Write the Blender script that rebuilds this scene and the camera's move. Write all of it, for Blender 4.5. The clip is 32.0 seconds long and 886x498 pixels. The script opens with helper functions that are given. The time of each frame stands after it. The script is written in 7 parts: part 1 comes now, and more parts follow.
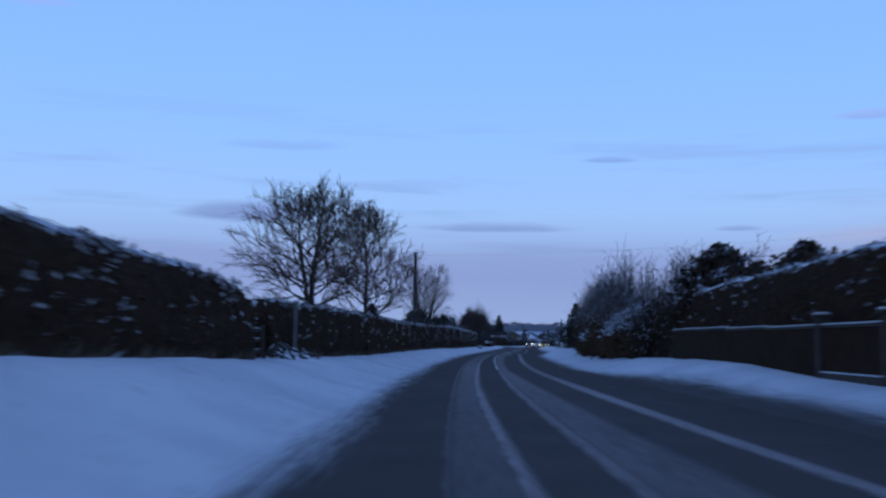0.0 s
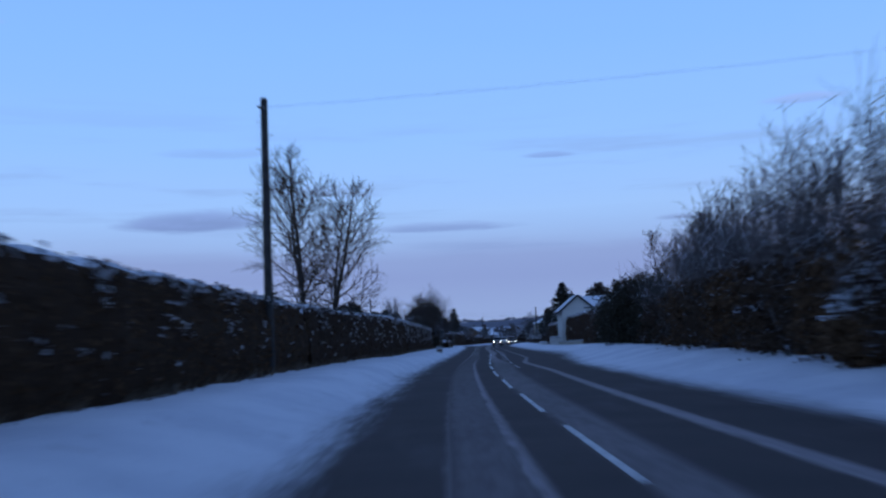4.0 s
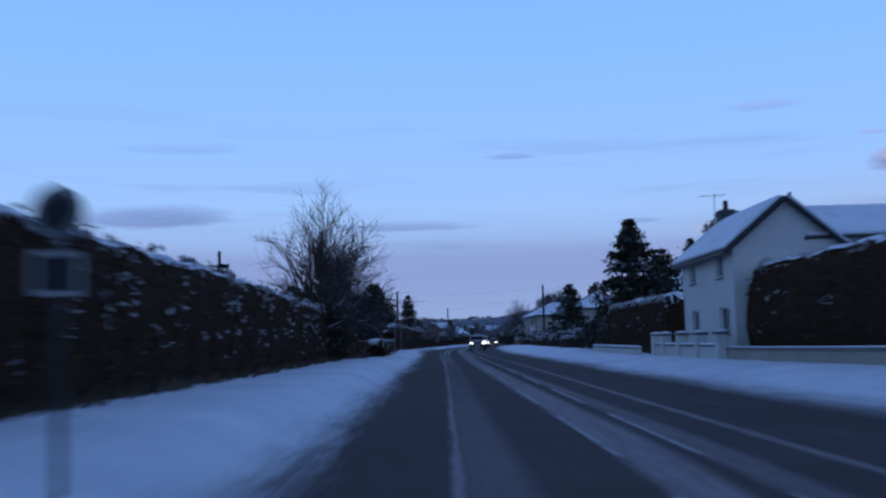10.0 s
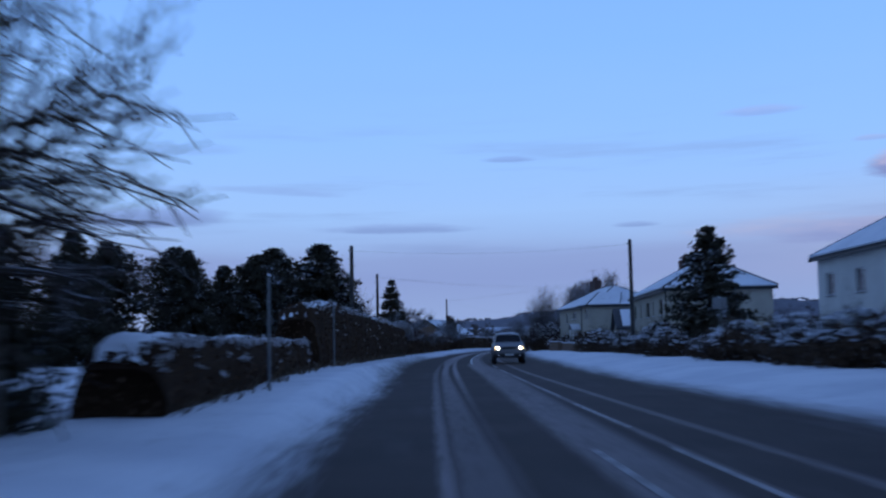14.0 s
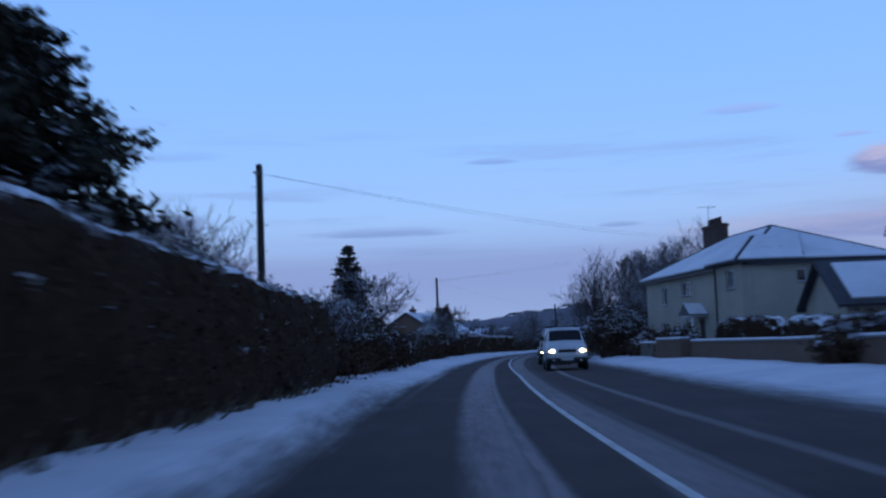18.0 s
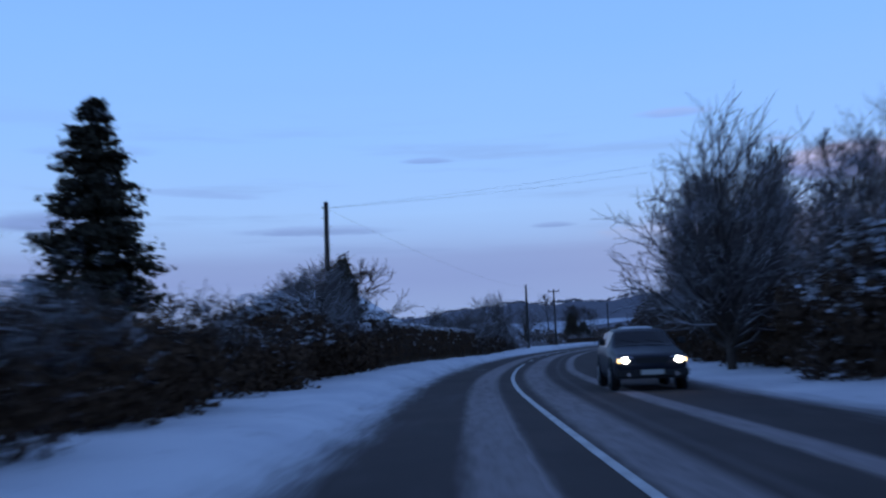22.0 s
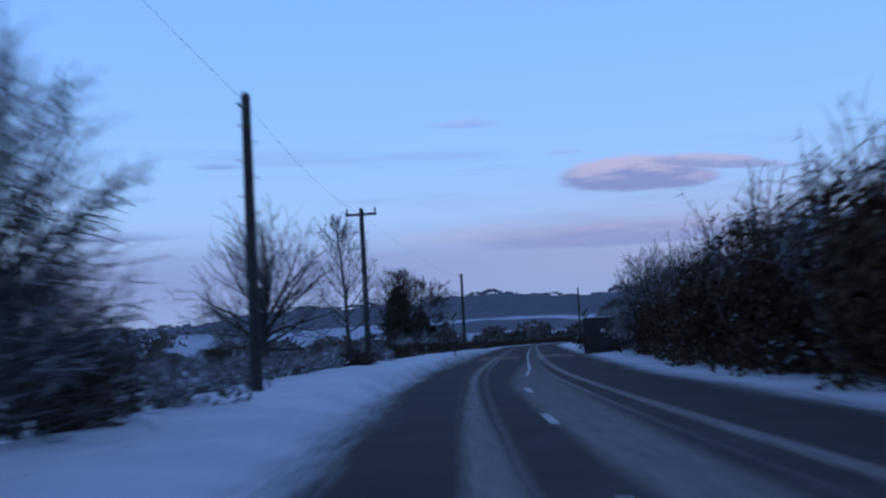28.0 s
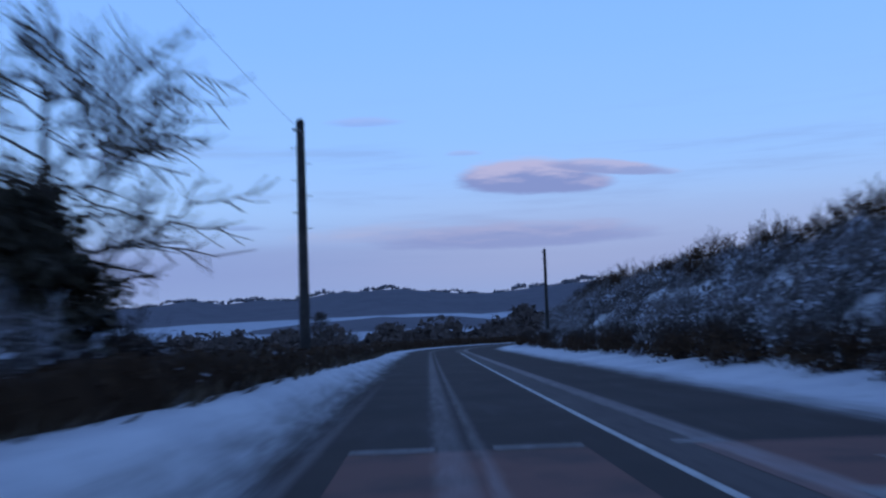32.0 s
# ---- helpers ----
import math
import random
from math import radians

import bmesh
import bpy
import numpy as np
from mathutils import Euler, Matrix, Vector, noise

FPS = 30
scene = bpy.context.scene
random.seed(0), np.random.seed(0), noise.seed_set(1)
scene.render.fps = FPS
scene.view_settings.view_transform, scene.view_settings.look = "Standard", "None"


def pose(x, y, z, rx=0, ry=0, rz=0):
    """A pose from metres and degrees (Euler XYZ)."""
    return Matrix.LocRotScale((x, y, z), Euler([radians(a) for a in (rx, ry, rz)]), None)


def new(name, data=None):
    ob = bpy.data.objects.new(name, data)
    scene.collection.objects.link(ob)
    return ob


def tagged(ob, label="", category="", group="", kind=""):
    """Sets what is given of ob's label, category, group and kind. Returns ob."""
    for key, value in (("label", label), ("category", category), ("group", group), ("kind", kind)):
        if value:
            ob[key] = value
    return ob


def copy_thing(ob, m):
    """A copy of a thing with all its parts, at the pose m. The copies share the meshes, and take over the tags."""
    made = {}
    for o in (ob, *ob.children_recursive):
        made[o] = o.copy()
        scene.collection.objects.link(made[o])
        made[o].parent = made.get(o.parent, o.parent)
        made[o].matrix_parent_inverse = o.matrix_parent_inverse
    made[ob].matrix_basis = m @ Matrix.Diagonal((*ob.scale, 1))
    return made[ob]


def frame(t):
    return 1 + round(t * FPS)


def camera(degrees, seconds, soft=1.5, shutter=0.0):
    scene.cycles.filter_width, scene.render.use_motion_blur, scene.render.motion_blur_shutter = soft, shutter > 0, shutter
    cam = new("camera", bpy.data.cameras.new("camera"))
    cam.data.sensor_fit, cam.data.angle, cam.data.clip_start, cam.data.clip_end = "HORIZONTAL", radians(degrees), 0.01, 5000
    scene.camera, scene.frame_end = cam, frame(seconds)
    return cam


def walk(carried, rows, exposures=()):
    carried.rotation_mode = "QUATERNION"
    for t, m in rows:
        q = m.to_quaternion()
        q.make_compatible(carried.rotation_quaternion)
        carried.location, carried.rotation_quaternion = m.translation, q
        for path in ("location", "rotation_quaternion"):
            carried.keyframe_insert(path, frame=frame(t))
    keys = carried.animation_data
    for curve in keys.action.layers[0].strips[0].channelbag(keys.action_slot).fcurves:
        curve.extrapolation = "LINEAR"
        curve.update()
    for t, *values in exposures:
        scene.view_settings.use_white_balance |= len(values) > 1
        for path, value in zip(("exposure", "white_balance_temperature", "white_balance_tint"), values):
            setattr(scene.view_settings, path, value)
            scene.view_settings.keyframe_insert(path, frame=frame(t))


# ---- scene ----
cam = camera(45.93, 32.0, soft=2.3, shutter=0.9)
PATH = [
    (0.0, pose(-0.000, 0.000, 1.25, 95.07, -0.81, -2.64)),
    (0.5, pose(0.359, 7.278, 1.25, 94.79, -0.63, -2.95)),
    (1.0, pose(0.754, 14.661, 1.25, 94.98, 0.13, -3.26)),
    (1.5, pose(1.168, 21.971, 1.25, 95.25, 0.88, -3.51)),
    (2.0, pose(1.628, 29.261, 1.25, 95.01, 1.84, -3.86)),
    (2.5, pose(2.112, 36.503, 1.25, 94.75, 2.57, -4.29)),
    (3.0, pose(2.630, 43.767, 1.25, 94.86, 1.97, -4.83)),
    (3.5, pose(3.238, 51.058, 1.25, 95.04, 2.02, -5.16)),
    (5.5, pose(6.060, 80.457, 1.25, 95.09, 2.45, -5.97)),
    (6.0, pose(6.806, 87.595, 1.25, 95.01, 2.13, -6.32)),
    (6.5, pose(7.600, 94.701, 1.25, 94.87, 1.64, -6.81)),
    (7.0, pose(8.465, 101.794, 1.25, 95.00, 1.38, -7.17)),
    (7.5, pose(9.395, 108.895, 1.25, 94.84, 1.18, -7.51)),
    (8.0, pose(10.359, 116.009, 1.25, 95.09, 0.80, -7.71)),
    (8.5, pose(11.346, 123.166, 1.25, 94.84, 0.76, -7.72)),
    (9.0, pose(12.330, 130.406, 1.25, 94.99, 0.89, -7.57)),
    (9.5, pose(13.323, 137.774, 1.25, 94.89, 1.27, -7.55)),
    (10.0, pose(14.296, 145.264, 1.25, 95.01, 1.54, -7.59)),
    (10.5, pose(15.278, 152.626, 1.25, 94.91, 1.61, -7.68)),
    (11.0, pose(16.224, 159.824, 1.25, 95.27, 1.38, -7.72)),
    (11.5, pose(17.112, 166.739, 1.25, 95.02, 1.50, -7.80)),
    (12.0, pose(17.997, 173.695, 1.25, 95.07, 1.89, -7.77)),
    (12.5, pose(18.956, 180.836, 1.25, 95.02, 1.77, -7.79)),
    (13.0, pose(19.950, 188.190, 1.25, 94.95, 1.57, -7.81)),
    (13.5, pose(20.936, 195.682, 1.25, 95.07, 0.81, -7.81)),
    (15.5, pose(24.787, 226.133, 1.25, 95.19, 2.60, -7.83)),
    (16.0, pose(25.682, 232.986, 1.25, 95.18, 2.43, -7.80)),
    (16.5, pose(26.564, 239.711, 1.25, 95.21, 2.52, -7.76)),
    (17.0, pose(27.505, 246.487, 1.25, 95.40, 2.46, -7.98)),
    (17.5, pose(28.418, 253.160, 1.25, 95.25, 2.47, -8.27)),
    (18.0, pose(29.369, 259.839, 1.25, 95.29, 2.19, -8.56)),
    (18.5, pose(30.363, 266.503, 1.25, 95.46, 2.46, -8.80)),
    (19.0, pose(31.462, 273.249, 1.25, 95.13, 2.35, -9.40)),
    (19.5, pose(32.612, 279.908, 1.25, 95.40, 2.04, -9.92)),
    (20.0, pose(33.791, 286.508, 1.25, 95.24, 2.01, -10.65)),
    (20.5, pose(35.043, 293.129, 1.25, 95.36, 2.43, -11.21)),
    (21.0, pose(36.361, 299.816, 1.25, 95.16, 2.02, -11.50)),
    (21.5, pose(37.757, 306.606, 1.25, 95.24, 1.67, -11.84)),
    (22.0, pose(39.277, 313.635, 1.25, 95.11, 2.00, -12.16)),
    (22.5, pose(40.922, 320.898, 1.25, 95.21, 2.17, -12.58)),
    (23.0, pose(42.635, 328.234, 1.25, 95.07, 1.70, -13.59)),
    (23.5, pose(44.417, 335.540, 1.25, 95.06, 1.76, -14.69)),
    (24.0, pose(46.375, 342.821, 1.25, 94.81, 2.75, -15.84)),
    (24.5, pose(48.499, 350.069, 1.25, 95.05, 3.40, -16.84)),
    (26.5, pose(58.276, 378.679, 1.25, 95.09, 3.86, -20.83)),
    (27.0, pose(61.092, 385.934, 1.25, 95.25, 3.41, -21.77)),
    (27.5, pose(64.030, 393.172, 1.25, 95.00, 3.17, -22.66)),
    (28.0, pose(67.090, 400.482, 1.25, 95.08, 2.82, -23.42)),
    (28.5, pose(70.358, 407.934, 1.25, 95.12, 3.05, -24.21)),
    (29.0, pose(73.669, 415.362, 1.25, 95.03, 2.94, -24.91)),
    (29.5, pose(76.968, 422.657, 1.25, 95.21, 3.26, -25.74)),
    (30.0, pose(80.333, 429.790, 1.25, 94.95, 3.45, -26.60)),
    (30.5, pose(83.741, 436.735, 1.25, 94.96, 3.05, -27.27)),
    (31.0, pose(87.219, 443.523, 1.25, 95.08, 2.67, -27.81)),
    (31.5, pose(90.776, 450.211, 1.25, 94.80, 2.44, -28.47)),
    (32.0, pose(94.430, 456.886, 1.25, 94.80, 2.01, -29.16)),
]
walk(cam, PATH)


# ---- sky: clear winter dusk, brightest low down, a mauve cloud bank on the horizon ----
def lin(r, g, b, a=1.0):
    f = lambda c: (c / 255 / 12.92) if c <= 10 else ((c / 255 + 0.055) / 1.055) ** 2.4
    return (f(r), f(g), f(b), a)


class Nodes:
    """Short way to lay node trees."""

    def __init__(self, tree):
        self.t = tree
        self.n = tree.nodes
        self.n.clear()

    def add(self, kind, **kw):
        node = self.n.new(kind)
        for k, v in kw.items():
            if k == "op":
                node.operation = v
            elif k == "blend":
                node.blend_type = v
            elif k == "dtype":
                node.data_type = v
        return node

    def put(self, sock, v):
        if hasattr(v, "is_output"):
            self.t.links.new(v, sock)
        elif v is not None:
            sock.default_value = v

    def math(self, op, a, b=None, c=None, clamp=False):
        m = self.add("ShaderNodeMath", op=op)
        m.use_clamp = clamp
        self.put(m.inputs[0], a)
        self.put(m.inputs[1], b)
        self.put(m.inputs[2], c)
        return m.outputs[0]

    def mix(self, f, a, b, blend="MIX"):
        m = self.add("ShaderNodeMix", dtype="RGBA", blend=blend)
        self.put(m.inputs[0], f)
        self.put(m.inputs[6], a)
        self.put(m.inputs[7], b)
        return m.outputs[2]

    def noise(self, vec, scale, detail=3.0, rough=0.55):
        m = self.add("ShaderNodeTexNoise")
        self.put(m.inputs["Vector"], vec)
        m.inputs["Scale"].default_value = scale
        m.inputs["Detail"].default_value = detail
        m.inputs["Roughness"].default_value = rough
        return m.outputs["Fac"]

    def ramp(self, f, stops):
        m = self.add("ShaderNodeValToRGB")
        e = m.color_ramp.elements
        while len(e) > 1:
            e.remove(e[-1])
        e[0].position, e[0].color = stops[0]
        for p, c in stops[1:]:
            q = e.new(p)
            q.color = c
        self.put(m.inputs[0], f)
        return m.outputs[0]

    def scaled(self, vec, x, y, z):
        m = self.add("ShaderNodeMapping")
        self.put(m.inputs["Vector"], vec)
        m.inputs["Scale"].default_value = (x, y, z)
        return m.outputs[0]

    def step(self, v, lo, hi):
        m = self.add("ShaderNodeMapRange")
        m.interpolation_type = "SMOOTHSTEP"
        self.put(m.inputs[0], v)
        m.inputs[1].default_value, m.inputs[2].default_value = lo, hi
        return m.outputs[0]


world = bpy.data.worlds.new("dusk_sky")
scene.world = world
world.use_nodes = True
k = Nodes(world.node_tree)
way = k.add("ShaderNodeTexCoord").outputs["Generated"]
sep = k.add("ShaderNodeSeparateXYZ")
k.put(sep.inputs[0], way)
X, Y, Z = sep.outputs
elev = k.math("MULTIPLY", k.math("ARCSINE", Z), 57.2958)
azim = k.math("MULTIPLY", k.math("ARCTAN2", X, Y), 57.2958)
flat = k.add("ShaderNodeCombineXYZ")
k.put(flat.inputs[0], azim)
k.put(flat.inputs[1], elev)
wob = k.math("MULTIPLY", k.math("SUBTRACT", k.noise(k.scaled(flat.outputs[0], 0.05, 0.35, 1), 1.0, 4), 0.5), 1.5)
height = k.math("DIVIDE", k.math("ADD", elev, wob), 90.0)
sky = k.ramp(height, [
    (0.0, lin(150, 172, 220)), (0.02, lin(146, 168, 218)), (0.04, lin(140, 160, 213)), (0.052, lin(143, 165, 217)), (0.060, lin(153, 183, 235)), (0.078, lin(159, 198, 253)),
    (0.12, lin(149, 196, 262)), (0.18, lin(138, 190, 265)), (0.24, lin(130, 182, 260)), (0.34, lin(119, 164, 244)), (0.45, lin(105, 141, 210)),
    (0.65, lin(85, 112, 167)), (1.0, lin(70, 94, 144))])
# long thin streaks of cloud over the horizon
streak = k.noise(k.scaled(flat.outputs[0], 0.045, 0.55, 1), 1.0, 5, 0.6)
low = k.math("MULTIPLY", k.step(elev, 2.5, 4.5), k.math("SUBTRACT", 1.0, k.step(elev, 8.0, 15.0)))
sky = k.mix(k.math("MULTIPLY", k.math("MULTIPLY", k.step(streak, 0.50, 0.68), low), 0.38), sky, lin(128, 152, 206))
rosy = k.math("MULTIPLY", k.step(azim, 14.0, 36.0), k.math("MULTIPLY", k.step(elev, 1.5, 4.0), k.math("SUBTRACT", 1.0, k.step(elev, 5.0, 9.5))))
sky = k.mix(k.math("MULTIPLY", rosy, 0.55), sky, lin(166, 177, 217))
# single clouds: a soft mauve bank, a lens-shaped one lit rose on top, a faint scrap above
rag = k.noise(k.scaled(flat.outputs[0], 0.30, 1.7, 1), 1.0, 5, 0.6)


def cloud(sky, az0, el0, wide, high, slope_, ragged, soft_, strength, under, over):
    du = k.math("DIVIDE", k.math("SUBTRACT", azim, az0), wide)
    lift = k.math("SUBTRACT", k.math("SUBTRACT", elev, el0), k.math("MULTIPLY", du, slope_))
    dv = k.math("DIVIDE", lift, high)
    dv = k.math("MAXIMUM", dv, k.math("MULTIPLY", dv, -1.9))
    body = k.math("SUBTRACT", 1.0, k.math("ADD", k.math("MULTIPLY", du, du), k.math("MULTIPLY", dv, dv)))
    body = k.math("ADD", body, k.math("MULTIPLY", k.math("SUBTRACT", rag, 0.5), ragged))
    side = k.math("ADD", k.math("DIVIDE", lift, high), k.math("MULTIPLY", k.math("SUBTRACT", rag, 0.5), 2.2))
    tone = k.mix(k.step(side, -0.1, 0.7), under, over)
    return k.mix(k.math("MULTIPLY", k.step(body, 0.0, soft_), strength), sky, tone)


sky = cloud(sky, 33.0, 5.2, 9.5, 1.15, 0.0, 1.2, 0.8, 0.85, lin(138, 152, 204), lin(162, 168, 211))
sky = cloud(sky, 25.5, 5.6, 5.5, 0.9, 0.2, 1.4, 1.2, 0.6, lin(158, 172, 218), lin(172, 180, 219))
sky = cloud(sky, 34.4, 8.25, 4.7, 1.45, -0.2, 1.0, 0.5, 0.95, lin(132, 147, 202), lin(184, 182, 219))
sky = cloud(sky, 38.6, 8.75, 3.9, 0.6, -0.45, 1.1, 0.6, 0.9, lin(142, 156, 208), lin(178, 180, 220))
sky = cloud(sky, 30.6, 9.95, 1.2, 0.25, 0.0, 1.2, 1.0, 0.5, lin(150, 168, 224), lin(166, 178, 228))
sky = cloud(sky, -7.8, 6.75, 4.6, 1.0, 0.1, 1.2, 0.9, 0.85, lin(122, 146, 202), lin(134, 160, 220))
sky = cloud(sky, -6.0, 10.45, 4.2, 0.5, 0.0, 1.9, 1.3, 0.45, lin(130, 162, 224), lin(136, 170, 234))
sky = cloud(sky, -1.0, 8.3, 4.0, 0.4, -0.2, 1.8, 1.2, 0.5, lin(134, 162, 222), lin(142, 172, 234))
sky = cloud(sky, 5.5, 6.2, 5.2, 0.42, 0.0, 1.7, 1.0, 0.7, lin(124, 148, 205), lin(138, 164, 222))
sky = cloud(sky, 11.6, 9.9, 1.8, 0.26, 0.0, 1.2, 1.0, 0.6, lin(124, 152, 214), lin(134, 164, 228))
sky = cloud(sky, 18.5, 6.15, 1.5, 0.24, 0.0, 1.2, 1.0, 0.65, lin(126, 150, 206), lin(138, 164, 220))
sky = cloud(sky, 25.2, 11.75, 2.5, 0.42, 0.0, 1.4, 1.0, 0.5, lin(142, 164, 226), lin(160, 176, 232))
sky = cloud(sky, -19.5, 16.9, 2.4, 0.7, 0.0, 1.4, 1.2, 0.5, lin(160, 176, 236), lin(174, 182, 232))
back = k.add("ShaderNodeBackground")
k.put(back.inputs[0], sky)
back.inputs[1].default_value = 1.0
k.t.links.new(back.outputs[0], k.add("ShaderNodeOutputWorld").inputs[0])


# ---- materials ----
def material(name, rough=0.8, metal=0.0, build=None, bump=None, spec=0.3):
    m = bpy.data.materials.new(name)
    m.use_nodes = True
    q = Nodes(m.node_tree)
    b = q.add("ShaderNodeBsdfPrincipled")
    out = q.add("ShaderNodeOutputMaterial")
    q.t.links.new(b.outputs[0], out.inputs[0])
    b.inputs["Roughness"].default_value = rough
    b.inputs["Metallic"].default_value = metal
    b.inputs["Specular IOR Level"].default_value = spec
    col = build(q, b)
    if col is not None:
        q.put(b.inputs["Base Color"], col)
    if bump:
        n = q.noise(q.add("ShaderNodeTexCoord").outputs["Object"], bump[0], 4)
        bn = q.add("ShaderNodeBump")
        bn.inputs["Strength"].default_value = bump[1]
        bn.inputs["Distance"].default_value = bump[2]
        q.put(bn.inputs["Height"], n)
        q.t.links.new(bn.outputs[0], b.inputs["Normal"])
    return m


def spot(q):
    return q.add("ShaderNodeNewGeometry").outputs["Position"]


def two(a, b, scale, lo=0.35, hi=0.65, fine=None):
    """Two colours in patches, with a finer grain on top."""
    def f(q, bs):
        p = spot(q)
        c = q.mix(q.step(q.noise(p, scale), lo, hi), (*a, 1), (*b, 1))
        return q.mix(q.noise(p, fine or scale * 13, 4), c, (*[x * 0.72 for x in a], 1))
    return f


def up_of(q):
    s = q.add("ShaderNodeSeparateXYZ")
    q.put(s.inputs[0], q.add("ShaderNodeNewGeometry").outputs["Normal"])
    return s.outputs[2]


def snowed(a, b, scale, lo=0.45, hi=0.8, amount=1.0, patch=1.2, cover=0.45):
    """Bark or leaves in two tones, with snow lying on what faces up."""
    def f(q, bs):
        p = spot(q)
        isl = q.add("ShaderNodeNewGeometry").outputs["Random Per Island"]
        c = q.mix(q.math("ADD", q.math("MULTIPLY", isl, 0.6), q.math("MULTIPLY", q.noise(p, scale), 0.4)), (*a, 1), (*b, 1))
        s = q.math("MULTIPLY", q.step(up_of(q), lo, hi), q.step(q.noise(p, patch, 3), cover, cover + 0.12))
        return q.mix(q.math("MULTIPLY", s, amount), c, (0.62, 0.66, 0.74, 1))
    return f


def snow_col(q, p):
    c = q.mix(q.step(q.noise(p, 0.35, 4), 0.35, 0.7), (0.76, 0.775, 0.80, 1), (0.63, 0.65, 0.69, 1))
    c = q.mix(q.math("MULTIPLY", q.step(q.noise(p, 2.2, 5), 0.58, 0.72), 0.35), c, (0.36, 0.355, 0.36, 1))
    return q.mix(q.math("MULTIPLY", q.noise(p, 14, 3), 0.14), c, (0.36, 0.38, 0.42, 1))


def snow_build(q, b):
    return snow_col(q, spot(q))


def edge_mask(q, uv, d):
    """How much of the road and its edge lies under snow: ragged, dirty, thinning towards the wheel tracks."""
    fine = q.noise(q.scaled(uv, 5.0, 0.5, 1), 1.0, 5, 0.65)
    broad = q.noise(q.scaled(uv, 0.9, 0.10, 1), 1.0, 4)
    dd = q.math("ADD", d, q.math("ADD", q.math("MULTIPLY", q.math("SUBTRACT", fine, 0.5), 0.9), q.math("MULTIPLY", q.math("SUBTRACT", broad, 0.5), 0.9)))
    sv = q.add("ShaderNodeSeparateXYZ")
    q.put(sv.inputs[0], uv)
    bare = q.ramp(q.math("DIVIDE", sv.outputs[1], 560.0), [(s / 560.0, (v, v, v, 1)) for s, v in ((0, 0.0), (240, 0.0), (258, 0.45), (294, 0.45), (304, 0.0), (430, 0.0), (450, 0.2), (560, 0.2))])
    left = q.math("SUBTRACT", 1.0, q.step(q.math("ADD", dd, bare), -2.55, -0.62))
    wider = q.ramp(q.math("DIVIDE", sv.outputs[1], 560.0), [(s / 560.0, (v, v, v, 1)) for s, v in ((0, 0.8), (30, 0.8), (50, 0.1), (110, 0.1), (132, 0.6), (145, 0.6), (165, 0.45), (195, 0.4), (240, 0.35), (275, 0.55), (310, 0.5), (350, 0.15), (430, 0.25), (560, 0.3))])
    right = q.step(q.math("SUBTRACT", dd, q.math("MULTIPLY", wider, 2.0)), 4.5, 6.7)
    return q.math("MAXIMUM", left, right), fine


def split_uv(q):
    uv = q.add("ShaderNodeUVMap").outputs[0]
    s = q.add("ShaderNodeSeparateXYZ")
    q.put(s.inputs[0], uv)
    return uv, s.outputs[0]


def tar_col(q, p, uv):
    tar = q.mix(q.step(q.noise(p, 0.5, 4), 0.3, 0.7), (0.029, 0.0165, 0.0112, 1), (0.043, 0.0265, 0.0190, 1))
    tar = q.mix(q.math("MULTIPLY", q.noise(p, 55, 2), 0.4), tar, (0.056, 0.038, 0.030, 1))
    film = q.step(q.noise(q.scaled(uv, 1.2, 0.22, 1), 1.0, 5), 0.50, 0.78)
    return q.mix(q.math("MULTIPLY", film, 0.20), tar, (0.145, 0.122, 0.118, 1))


def verge_build(q, b):
    uv, d = split_uv(q)
    p = spot(q)
    edge, fine = edge_mask(q, uv, d)
    grime = q.math("SUBTRACT", 1.0, q.step(edge, 0.1, 1.0))
    return q.mix(q.math("MULTIPLY", grime, 0.94), snow_col(q, p), tar_col(q, p, uv))


CENTRE_S = [0, 60, 100, 129, 160, 215, 276, 303, 331, 345, 365, 405, 430, 450, 480, 560]
CENTRE_D = [1.75, 1.75, 1.5, 1.6, 1.83, 1.85, 1.88, 1.92, 1.5, 1.22, 1.05, 1.1, 1.6, 2.35, 2.3, 2.6]
ROAD_MAX = 560.0


